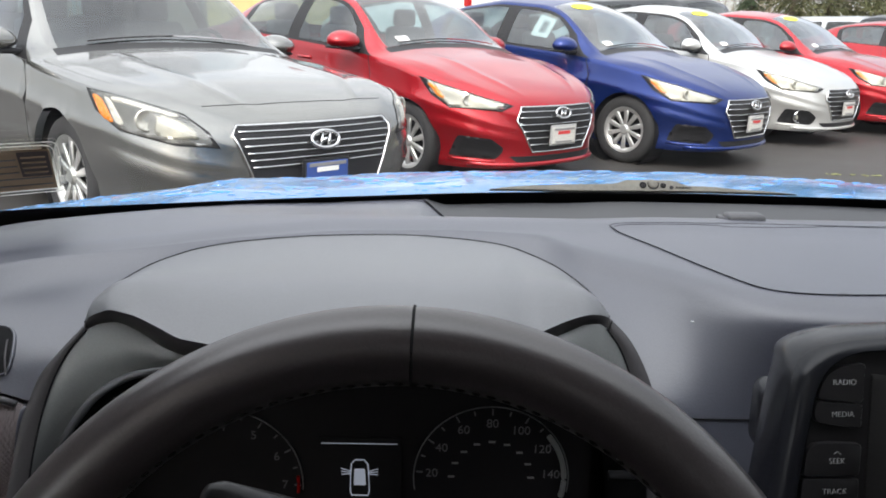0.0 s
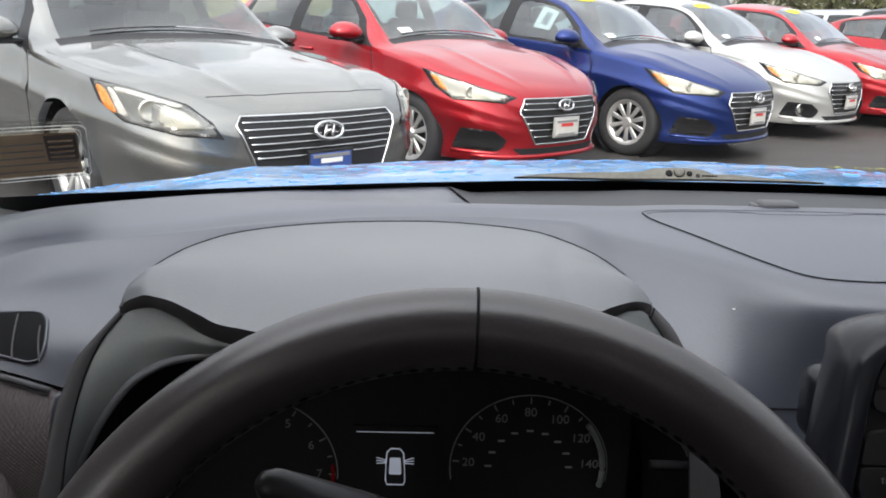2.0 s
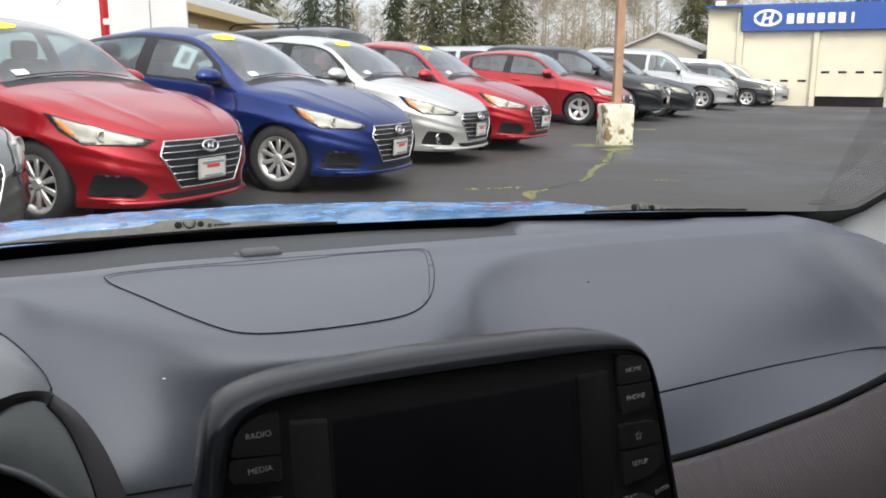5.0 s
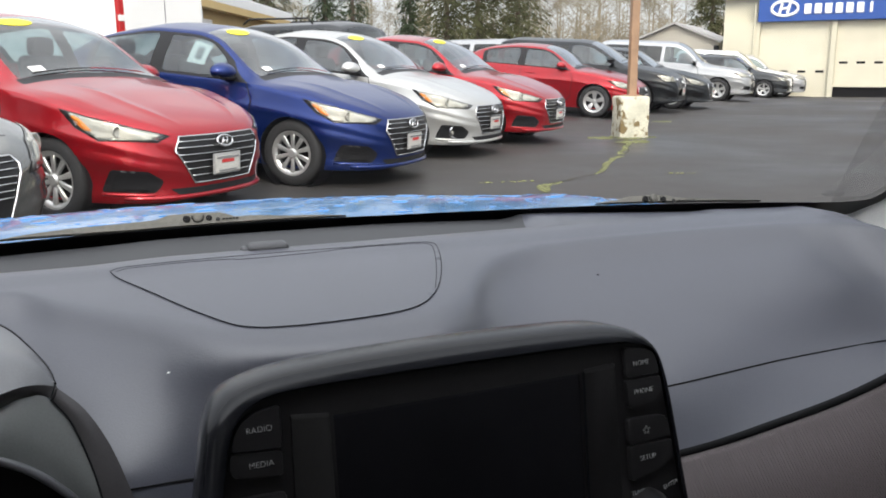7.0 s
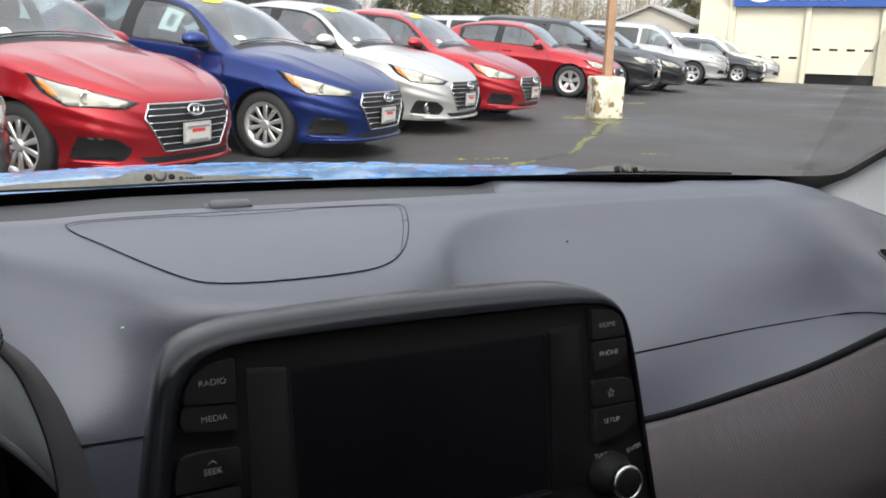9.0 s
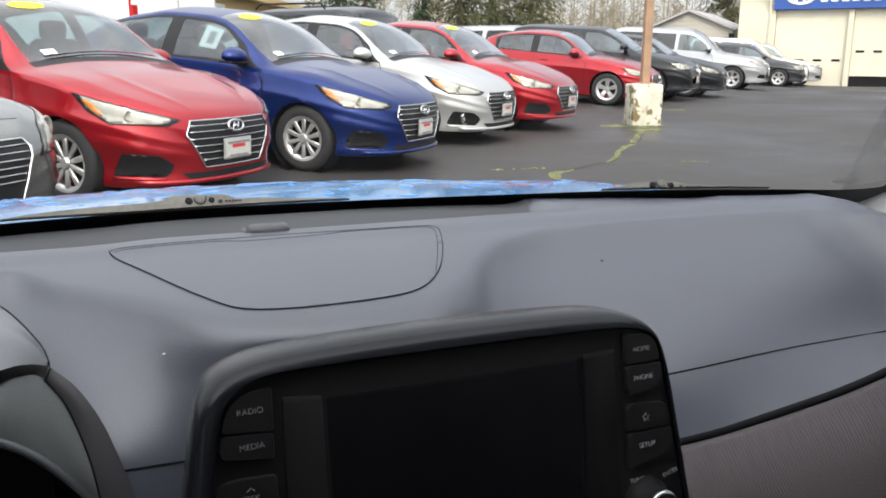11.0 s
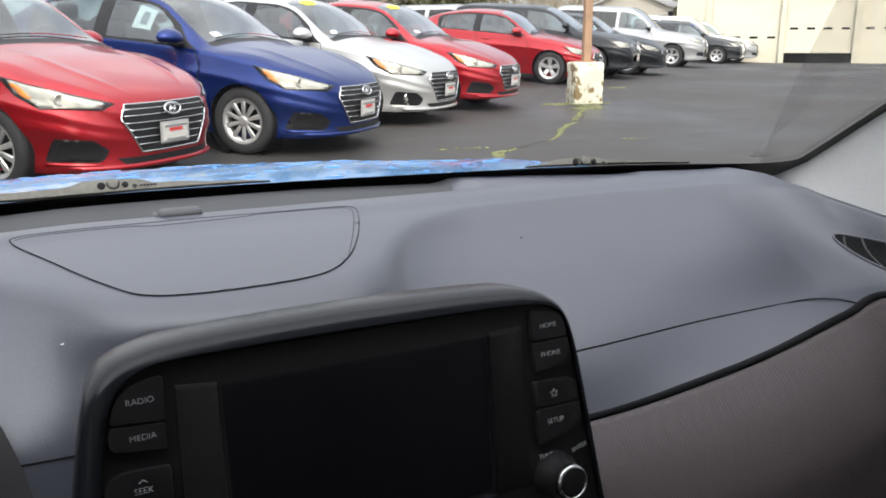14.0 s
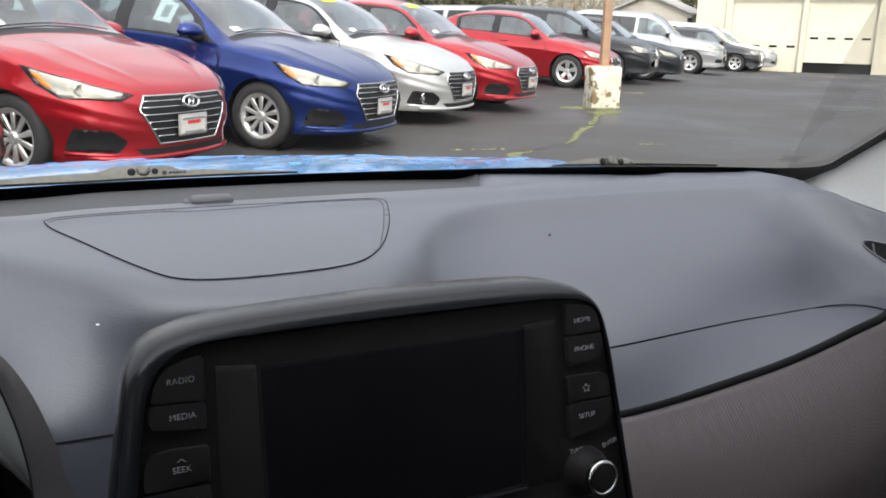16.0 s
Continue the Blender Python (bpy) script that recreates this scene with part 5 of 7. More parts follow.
screen = part("trip_display", box(-0.3635, FACE_Y, 0.80, 0.056, 0.002, 0.075), M_FACE, cluster)
part("display_line", box(-0.3635, FACE_Y - 0.0015, 0.8335, 0.051, 0.0005, 0.0004), M_LIT, screen)


def icon_car():
    cx, cz, y = -0.3635, 0.8085, FACE_Y - 0.0015
    fr = [(-0.0055, -0.0135), (0.0055, -0.0135), (0.0065, -0.010), (0.0060, 0.004), (0.0055, 0.010), (0.0030, 0.0130), (-0.0030, 0.0130), (-0.0055, 0.010), (-0.0060, 0.004), (-0.0065, -0.010)]
    ic = part("car_symbol", sweep([Vector((cx + a, y, cz + b)) for a, b in fr], 0.0005, 5, True), M_LIT, screen, "lit outline of a car from above")
    bm = bmesh.new()
    bm.faces.new([bm.verts.new((cx + a, y, cz + b)) for a, b in rounded([(-0.0042, -0.006), (0.0042, -0.006), (0.0036, 0.0065), (-0.0036, 0.0065)], 0.0012)])
    part("symbol_roof", bm, M_LIT, ic)
    for s in (1, -1):
        for k in range(3):
            part("symbol_door", sweep([Vector((cx + s * 0.0062, y, cz + 0.0045 - 0.001 * k)), Vector((cx + s * 0.0125, y, cz + 0.0065 - 0.0022 * k))], 0.00035, 5), M_LIT, ic)


icon_car()

# ---- steering wheel ----
swheel = thing("steering_wheel", "black leather steering wheel with a seam at the top", "steering wheel")
WC, WU, WR, WN = Vector((-0.3275, 0.2314, 0.8287)), Vector((0, 0.4134, 0.9106)), Vector((1, 0, 0)), Vector((0, -0.9106, 0.4134))
RIM_R = 0.1636
rim_rows = []
for k in range(145):
    a = 2 * math.pi * k / 144
    rad = WR * math.sin(a) + WU * math.cos(a)
    c = WC + rad * RIM_R
    pinch = 1.0 - 0.035 * math.exp(-(abs(a - 0.033) / 0.012) ** 2)
    rim_rows.append([c + (rad * 0.0162 * math.cos(b) + WN * 0.0155 * math.sin(b)) * pinch for b in [2 * math.pi * j / 24 for j in range(25)]])
part_mesh("rim", grid_mesh("rim", rim_rows, M_LEATHER), swheel, "stitched black leather rim")
a = 0.033
rad = WR * math.sin(a) + WU * math.cos(a)
part("rim_seam", sweep([WC + rad * RIM_R + (rad * 0.0161 * math.cos(b) + WN * 0.0154 * math.sin(b)) for b in [2 * math.pi * j / 28 for j in range(28)]], 0.0007, 5, True), M_GROOVE, swheel)
st = bmesh.new()
for k in range(150):
    a = 2 * math.pi * k / 150
    rad = WR * math.sin(a) + WU * math.cos(a)
    tan = WR * math.cos(a) - WU * math.sin(a)
    p = WC + rad * (RIM_R - 0.0156) + WN * 0.0050
    m = Matrix([[*(tan[i] * 0.0022, rad[i] * 0.0007, WN[i] * 0.0007), p[i]] for i in range(3)] + [[0, 0, 0, 1]])
    bmesh.ops.create_icosphere(st, subdivisions=1, radius=1.0, matrix=m)
tagged(part("stitching", st, M_STITCH, swheel, "row of dark stitches"), kind="stuff")
hubm = bmesh.new()
bmesh.ops.create_uvsphere(hubm, u_segments=28, v_segments=14, radius=1)
for v in hubm.verts:
    p = v.co.copy()
    v.co = WC + WR * p.x * 0.075 + WU * (p.y * 0.062 - 0.015) + WN * (p.z * 0.026 + 0.004)
part("hub", hubm, M_LEATHER, swheel, "smooth black airbag cover", smooth=True)
for ang in (100, 180, 260):
    a = radians(ang)
    rad = WR * math.sin(a) + WU * math.cos(a)
    tan = WR * math.cos(a) - WU * math.sin(a)
    rows = []
    for s in np.linspace(0, 1, 8):
        c = WC + rad * (0.05 + 0.108 * s) - WN * 0.006
        wdt = 0.020 + 0.012 * (2 * s - 1) ** 2
        rows.append([c + tan * wdt * math.cos(b) + WN * 0.009 * math.sin(b) for b in [2 * math.pi * j / 14 for j in range(15)]])
    part_mesh("spoke", grid_mesh("spoke", rows, M_GLOSSBLACK), swheel)

stalk = thing("indicator_stalk", "satin black indicator stalk behind the steering wheel", "control stalk")
sp_pts = [Vector(p) + Vector((0.016, 0.004, -0.018)) for p in ((-0.424, 0.292, 0.930), (-0.420, 0.294, 0.926), (-0.408, 0.302, 0.914), (-0.388, 0.318, 0.898), (-0.36, 0.345, 0.872), (-0.335, 0.37, 0.845))]
part("lever", sweep(sp_pts, [0.004, 0.008, 0.0110, 0.0110, 0.010, 0.0100], 14), M_GLOSSBLACK, stalk, smooth=True)
part("collar", sweep([Vector((-0.3675, 0.326, 0.876)), Vector((-0.3660, 0.3275, 0.8745))], 0.0113, 14), M_GROOVE, stalk)
column = thing("steering_column", "black steering column shroud", "steering column")
part("shroud", sweep([WC - WN * 0.02, WC - WN * 0.09 + Vector((0, 0, -0.02)), WC - WN * 0.24 + Vector((0, 0, -0.05))], [0.042, 0.05, 0.055], 20), M_GLOSSBLACK, column, smooth=True)

# ---- display unit on the centre stack ----
unit = thing("display_unit", "black touchscreen unit with side buttons, switched off", "car display")
UM = Matrix.Translation((-0.001, 0.368, 0.875)) @ Matrix.Rotation(radians(3.5), 4, "Z") @ Matrix.Rotation(radians(78.5), 4, "X")


def upt(x, y, z=0.0):
    return UM @ Vector((x, y, z))


RIM = [(-0.166, -0.155), (-0.148, -0.04), (-0.1408, 0.006), (-0.1333, 0.046), (-0.1305, 0.061), (-0.1262, 0.0718), (-0.119, 0.0787), (-0.108, 0.0827), (-0.0925, 0.0857), (-0.06, 0.0873), (-0.018, 0.0877), (0.0117, 0.0873), (0.044, 0.0865), (0.078, 0.0848), (0.097, 0.0827), (0.112, 0.0776), (0.1215, 0.070), (0.1268, 0.060), (0.131, 0.042), (0.135, 0.008), (0.142, -0.05), (0.155, -0.155)]
FRONT = [(-0.155, -0.155), (-0.137, -0.04), (-0.130, 0.006), (-0.1233, 0.046), (-0.1205, 0.0575), (-0.1165, 0.0655), (-0.1105, 0.0702), (-0.102, 0.0735), (-0.0925, 0.0748), (-0.06, 0.0749), (-0.018, 0.0744), (0.0117, 0.0738), (0.044, 0.0730), (0.078, 0.0721), (0.096, 0.0712), (0.110, 0.0700), (0.1190, 0.0660), (0.1235, 0.0590), (0.1272, 0.0415), (0.131, 0.008), (0.137, -0.05), (0.150, -0.155)]
RIM, FRONT = soften(soften(RIM)), soften(soften(FRONT))


def unit_outline(w):
    return [tuple(Vector(a[:2]).lerp(Vector(b[:2]), w)) for a, b in zip(RIM, FRONT)]


loops = []
for w, z, back in ((0.30, -0.036, -0.046), (0.08, -0.027, -0.032), (0.0, -0.017, -0.023), (0.0, -0.008, -0.018), (0.05, -0.0035, -0.0125), (0.20, -0.0002, -0.0058), (0.42, 0.0020, -0.0008), (0.68, 0.0032, 0.0017), (0.90, 0.0036, 0.0027), (0.98, 0.0033, 0.0032), (1.01, 0.0020, 0.0020), (1.03, -0.0015, -0.0015)):
    loop = []
    for x, y in unit_outline(w):
        high = smooth01(y, 0.062, 0.076) * (1 - smooth01(x, 0.085, 0.125))
        loop.append(upt(x, y + 0.0012 * high + 0.145 * (back - z) * high, z + (back - z) * high))
    loops.append(loop)
loops = [list(l) + [l[0]] for l in loops]
part_mesh("shell", grid_mesh("shell", loops, M_UNIT), unit, "satin black rounded shell")
pts, tris, loop = flat_patch(unit_outline(1.02), 0.02)
part_mesh("bezel", mesh_of("bezel", [upt(p.x, p.y, -0.0008) for p in pts], tris, M_GLOSSBLACK, False), unit)
pts, tris, loop = flat_patch(unit_outline(0.30), 0.03)
part_mesh("back_plate", mesh_of("back_plate", [upt(p.x, p.y, -0.0355) for p in pts], tris, M_GLOSSBLACK, False), unit)
shell_ob = unit.children[0]
shell_tree = BVHTree.FromPolygons([v.co.copy() for v in shell_ob.data.vertices], [tuple(p.vertices) for p in shell_ob.data.polygons])
for sx, lean, mt in ((-0.0935, -0.0020, M_PRINT), (0.0985, -0.006, M_PRINT)):
    seam_line = []
    for k in range(17):
        ang = radians(2 + 100 * k / 16)
        o = Vector((sx, 0.068, -0.012))
        way = Vector((lean / 0.03 * math.sin(ang), math.sin(ang), math.cos(ang))).normalized()
        hit = shell_tree.ray_cast(UM @ (o + way * 0.06), UM.to_3x3() @ -way, 0.07)
        if hit[0]:
            seam_line.append(hit[0])
    if len(seam_line) > 3:
        part("shell_seam", sweep(seam_line, 0.00045, 5), mt, unit)


def unit_panel(name, poly, z0, z1, mat, parent, bevel=0.0008, r=0.002, label=""):
    p = rounded(poly, r, 4)
    cx, cy = sum(a for a, b in p) / len(p), sum(b for a, b in p) / len(p)
    k = 1 - bevel / 0.02
    bm = bmesh.new()
    r0 = [bm.verts.new(upt(a, b, z0)) for a, b in p]
    r1 = [bm.verts.new(upt(a, b, z1 - bevel)) for a, b in p]
    r2 = [bm.verts.new(upt(cx + (a - cx) * k, cy + (b - cy) * k, z1)) for a, b in p]
    n = len(p)
    for lo, hi in ((r0, r1), (r1, r2)):
        for i in range(n):
            bm.faces.new((lo[i], lo[(i + 1) % n], hi[(i + 1) % n], hi[i]))
    bm.faces.new(r2)
    bmesh.ops.recalc_face_normals(bm, faces=bm.faces)
    return part(name, bm, mat, parent, label, angle=50)


inner_poly = [(-0.0735, -0.0270), (-0.0715, 0.0610), (0.0728, 0.0590), (0.0690, -0.0275)]
unit_panel("screen", inner_poly, -0.004, -0.0004, M_SCREEN, unit, r=0.001, label="black switched-off screen")
part("screen_edge", sweep([upt(0.0733, 0.0585, 0.0005), upt(0.0694, -0.0270, 0.0005)], 0.0007, 6), M_UNIT, unit)
part("screen_edge", sweep([upt(-0.0735, -0.0285, 0.0), upt(0.0690, -0.0290, 0.0)], 0.0013, 6), M_UNIT, unit)
unit_panel("side_strip", [(-0.0945, -0.030), (-0.0912, 0.0640), (-0.0722, 0.0618), (-0.0742, -0.030)], -0.004, 0.0002, M_STRIP, unit, r=0.001)
unit_panel("side_strip", [(0.0700, -0.029), (0.0738, 0.0600), (0.0950, 0.0605), (0.0925, -0.030)], -0.004, 0.0002, M_GLOSSBLACK, unit, r=0.001)
for names, polys in (
    (("RADIO", "MEDIA"), [[(-0.0960, 0.0700), (-0.1040, 0.0692), (-0.1105, 0.0676), (-0.1158, 0.0642), (-0.1190, 0.0587), (-0.1206, 0.0520), (-0.0968, 0.0497)], [(-0.1210, 0.0510), (-0.1222, 0.0442), (-0.1205, 0.0400), (-0.0975, 0.0370), (-0.0968, 0.0490)]]),
    (("SEEK", "TRACK"), [[(-0.0968, 0.0290), (-0.1125, 0.0300), (-0.1212, 0.0294), (-0.1248, 0.0266), (-0.1262, 0.0198), (-0.1268, 0.0128), (-0.0977, 0.0125)], [(-0.1272, 0.0118), (-0.1282, 0.0020), (-0.1262, -0.0035), (-0.0985, -0.0055), (-0.0977, 0.0115)]]),
    (("HOME", "PHONE"), [[(0.1005, 0.0684), (0.1150, 0.0664), (0.1195, 0.0640), (0.1218, 0.0600), (0.1236, 0.0511), (0.0999, 0.0513)], [(0.0998, 0.0501), (0.1238, 0.0497), (0.1246, 0.0410), (0.1180, 0.0352), (0.1003, 0.0337)]]),
    (("STAR", "SETUP"), [[(0.0987, 0.0282), (0.1235, 0.0266), (0.1268, 0.0232), (0.1280, 0.0136), (0.0986, 0.0135)], [(0.0987, 0.0122), (0.1282, 0.0120), (0.1284, 0.0015), (0.1185, -0.0043), (0.0981, -0.0075)]])):
    for txt, poly in zip(names, polys):
        b = unit_panel("button", poly, -0.0035, 0.0026, M_BUTTON, unit, bevel=0.0006, r=0.0022)
        x = {"RADIO": -0.1068, "MEDIA": -0.1073, "SEEK": -0.1097, "TRACK": -0.1105, "HOME": 0.1110, "PHONE": 0.1111, "STAR": 0.1108, "SETUP": 0.1104}[txt]
        y = {"RADIO": 0.0604, "MEDIA": 0.0442, "SEEK": 0.0205, "TRACK": 0.0050, "HOME": 0.0586, "PHONE": 0.0426, "STAR": 0.0200, "SETUP": 0.0044}[txt]
        if txt == "STAR":
            star = [Vector((0.0026 * (1 if k % 2 == 0 else 0.45) * math.sin(math.pi * k / 5), 0.0026 * (1 if k % 2 == 0 else 0.45) * math.cos(math.pi * k / 5), 0)) for k in range(10)]
            part("star_mark", sweep([upt(x + p.x, y + p.y, 0.0028) for p in star], 0.00018, 4, True), M_PRINT, b)
            continue
        text_part(txt, 0.0040, M_PRINT, b, UM @ Matrix.Translation((x, y, 0.0027)), thin=0.00008)
        if txt in ("SEEK", "TRACK"):
            s = 1 if txt == "SEEK" else -1
            part("arrow_mark", sweep([upt(x - 0.0018, y + s * 0.0036, 0.0028), upt(x, y + s * 0.0050, 0.0028), upt(x + 0.0018, y + s * 0.0036, 0.0028)], 0.00018, 4), M_PRINT, b)
text_part("TUNE", 0.0036, M_PRINT, unit, UM @ Matrix.Translation((0.1030, -0.0150, 0.0010)), thin=0.00002)
text_part("ENTER", 0.0036, M_PRINT, unit, UM @ Matrix.Translation((0.1262, -0.0150, 0.0010)) @ Matrix.Rotation(radians(12), 4, "Z"), thin=0.00006)
KM = UM @ Matrix.Translation((0.1087, -0.0278, 0.001)) @ Matrix.Rotation(radians(-90), 4, "X")
knob = part("knob", lathe([(0.0140, 0.004), (0.0136, -0.002), (0.0116, -0.006), (0.0100, -0.011), (0.0096, -0.0155), (0.0082, -0.0163), (0.001, -0.0160)], 36, m=KM), M_GLOSSBLACK, unit, smooth=True)
part("knob_ring", lathe([(0.0096, -0.0118), (0.0101, -0.0135), (0.0099, -0.0160), (0.0088, -0.0170), (0.0078, -0.0165), (0.0080, -0.0150)], 40, m=KM, close=True), M_CHROME, knob, "chrome knob ring", smooth=True)
part("bracket", box(-0.119, 0.425, 0.891, 0.020, 0.03, 0.044, 0.0095, 4), M_UNIT, unit, smooth=True)

# ---- windscreen, borders, pillars ----
XS = list(np.linspace(-0.735, 0.605, 48))


def side_x(x, t):
    return x * (1 - 0.10 * t) - 0.006 * t


def glass_pt(x, t, lift=0.0):
    y = glass_base(x)
    return on_glass(side_x(x, t), y - t * 0.74 + (glass_base(side_x(x, t)) - y), lift)


pane = part_mesh("windscreen", grid_mesh("windscreen", [[glass_pt(x, t) for t in np.linspace(0, 1, 24)] for x in XS], M_CLEAR), None)
pane.name = "window_1"
pane.visible_shadow = False
tagged(pane, "clear raked windscreen with water marks", "windscreen", kind="structure")
FRIT_IN = [(-0.680, 1.0), (-0.680, 0.55), (-0.6885, 0.20), (-0.7024, 0.135), (-0.7068, 0.082), (-0.7021, 0.053), (-0.692, 0.041), (-0.650, 0.039), (-0.56, 0.031), (-0.41, 0.025), (-0.2, 0.022), (0.0, 0.022), (0.2, 0.027), (0.35, 0.038), (0.44, 0.043), (0.528, 0.046), (0.556, 0.051), (0.569, 0.063), (0.570, 0.12), (0.568, 0.55), (0.568, 1.0)]
frit_rows = []
for k in np.linspace(0, len(FRIT_IN) - 1, 161):
    x, t = curve([(i, p[0]) for i, p in enumerate(FRIT_IN)], k), curve([(i, p[1]) for i, p in enumerate(FRIT_IN)], k)
    low_side = min(max((0.13 - t) / 0.09, 0), 1)
    out_x = x + math.copysign(0.03, x) * min(max((abs(x + 0.065) - 0.50) / 0.12, 0), 1)
    frit_rows.append([glass_pt(x + (out_x - x) * w, t - 0.08 * low_side * w, -0.003) for w in (0.0, 0.25, 1.0)])
part_mesh("border", grid_mesh("border", frit_rows, M_FRIT), pane)
for k, (dx, dt, wd) in enumerate(((0.0, 0.052, 0.020), (0.022, 0.054, 0.014), (0.004, 0.044, 0.034), (0.0, 0.037, 0.040), (0.006, 0.031, 0.03))):
    part("etched_mark", sweep([glass_pt(0.520 + dx * 0.6, 0.048 + dt * 0.6, -0.003), glass_pt(0.520 + dx * 0.6 + wd * 0.5, 0.048 + dt * 0.6, -0.003)], 0.0009, 5, flat=0.3), M_BLACKTRIM, pane)


def pillar(s, x0, name, section):
    rows = []
    for t in np.linspace(-0.10, 1.02, 30):
        e = glass_pt(x0 - s * 0.018 * max(0, (0.05 - t) / 0.05) ** 2, t, -0.006)
        rows.append([e + Vector((s * dx, dy, dz)) for dx, dy, dz in section])
    ob = part_mesh(name, grid_mesh(name, rows, M_PILLAR), None)
    return tagged(ob, "light grey moulded windscreen pillar trim", "pillar trim", kind="structure")


trim_left = pillar(-1, -0.712, "trim_left", ((-0.004, 0.012, 0.004), (-0.006, -0.004, -0.004), (0.0, -0.016, -0.012), (0.030, -0.055, -0.026), (0.060, -0.11, -0.045), (0.075, -0.16, -0.06), (0.085, -0.26, -0.12)))
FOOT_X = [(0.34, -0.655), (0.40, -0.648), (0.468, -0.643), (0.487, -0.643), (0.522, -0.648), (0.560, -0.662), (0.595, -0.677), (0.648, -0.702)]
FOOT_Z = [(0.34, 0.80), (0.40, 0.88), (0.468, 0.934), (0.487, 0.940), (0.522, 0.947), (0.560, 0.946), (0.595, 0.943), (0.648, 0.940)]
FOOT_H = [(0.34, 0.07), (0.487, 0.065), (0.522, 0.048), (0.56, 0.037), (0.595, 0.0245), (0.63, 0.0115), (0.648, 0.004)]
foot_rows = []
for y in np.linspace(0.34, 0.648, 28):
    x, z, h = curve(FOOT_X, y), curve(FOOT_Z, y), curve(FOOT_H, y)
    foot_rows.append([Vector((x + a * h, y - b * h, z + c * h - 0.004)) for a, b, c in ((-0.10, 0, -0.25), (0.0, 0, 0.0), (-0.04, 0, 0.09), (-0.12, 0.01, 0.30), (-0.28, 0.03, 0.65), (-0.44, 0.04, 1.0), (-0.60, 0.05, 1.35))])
part_mesh("trim_foot", grid_mesh("trim_foot", foot_rows, M_PILLARSHADE), trim_left, "foot of the pillar trim, its shade put into a darker grey")
pillar(1, 0.585, "trim_right", ((-0.004, 0.012, 0.004), (-0.006, -0.004, -0.004), (-0.006, -0.02, -0.012), (-0.006, -0.07, -0.030), (-0.006, -0.14, -0.055), (-0.006, -0.22, -0.085), (-0.004, -0.32, -0.13)))

# cabin round the camera
roof_rows = [[Vector((x, y, 1.44 + 0.05 * (1 - ((x + 0.06) / 0.7) ** 2) - 0.03 * ((y + 0.6) / 1.0) ** 2)) for y in np.linspace(0.14, -1.6, 12)] for x in np.linspace(-0.74, 0.62, 16)]
tagged(part_mesh("ceiling", grid_mesh("ceiling", roof_rows, M_ROOF), None), "pale cloth headliner", "headliner", kind="structure")
for nm, x, y, ln in (("wall_left", -0.80, -0.55, 2.1), ("wall_right", 0.70, -0.55, 2.1)):
    tagged(part(nm, box(x, y, 0.60, 0.06, ln, 0.62, 0.02), M_DASHDARK, None), "dark plastic door panel", "door panel", kind="structure")
def wall_with_window(name, at, size, hole, axis, label, glass):
    """A cabin wall with a rounded window hole through it and dark glass in the hole; axis names the wall's normal."""
    (cu, cv), (su, sv) = at[1], size
    put = (lambda u, v, d: (at[0] + d, u, v)) if axis == "X" else (lambda u, v, d: (u, at[0] + d, v))
    outer = dense([(cu - su / 2, cv - sv / 2), (cu + su / 2, cv - sv / 2), (cu + su / 2, cv + sv / 2), (cu - su / 2, cv + sv / 2)], 0.08)
    hole = rounded(hole, 0.08)
    pts, tris = triangulate([], [outer, hole], 1e-6)
    solid = [t for t in tris if not inside(sum((pts[i] for i in t), Vector((0, 0))) / 3, hole)]
    n = len(pts)
    verts = [put(p.x, p.y, -0.02) for p in pts] + [put(p.x, p.y, 0.02) for p in pts]
    faces = [tuple(t) for t in solid] + [tuple(i + n for i in reversed(t)) for t in solid]
    k, m = len(outer), len(hole)
    for start, size_ in ((0, k), (k, m)):
        faces += [(start + i, start + (i + 1) % size_, start + (i + 1) % size_ + n, start + i + n) for i in range(size_)]
    w = tagged(part_mesh(name, mesh_of(name, verts, faces, M_DASHDARK, False), None), label, "cabin wall", kind="structure")
    bm = bmesh.new()
    bm.faces.new([bm.verts.new(put(u, v, 0.0)) for u, v in hole])
    part("pane", bm, glass, w, "unseen dark glass, added to dim the cabin" if glass is M_PRIVACY else "clear side glass")
    return w


# unseen rear walls and dark glass, added to dim the light from behind
wall_with_window("wall_back", (-1.62, (-0.05, 0.87)), (1.46, 1.10), [(-0.60, 1.0), (0.50, 1.0), (0.44, 1.33), (-0.54, 1.33)], "Y", "dark rear wall of the cabin with a window", M_PRIVACY)
for nm, x, g in (("wall_front_left", -0.79, M_CLEAR), ("wall_front_right", 0.69, M_CLEAR)):
    wall_with_window(nm, (x, (0.09, 1.17)), (0.80, 0.50), [(-0.28, 0.95), (0.44, 0.95), (0.20, 1.36), (-0.28, 1.37)], "X", "front side wall of the cabin with a window", g)
for nm, x in (("wall_rear_left", -0.78), ("wall_rear_right", 0.68)):
    wall_with_window(nm, (x, (-0.97, 1.17)), (1.28, 0.50), [(-1.42, 0.98), (-0.50, 0.96), (-0.52, 1.33), (-1.25, 1.33)], "X", "dark rear side wall of the cabin with a window", M_PRIVACY)
tagged(part("floor", box(-0.05, -0.45, 0.32, 1.5, 2.4, 0.04), M_SEAT, None), "dark carpeted car floor", "floor", kind="structure")
tagged(part("wall_front", box(-0.05, 0.80, 0.60, 1.36, 0.04, 0.58), M_GROOVE, None), "dark bulkhead behind the dashboard", "bulkhead", kind="structure")


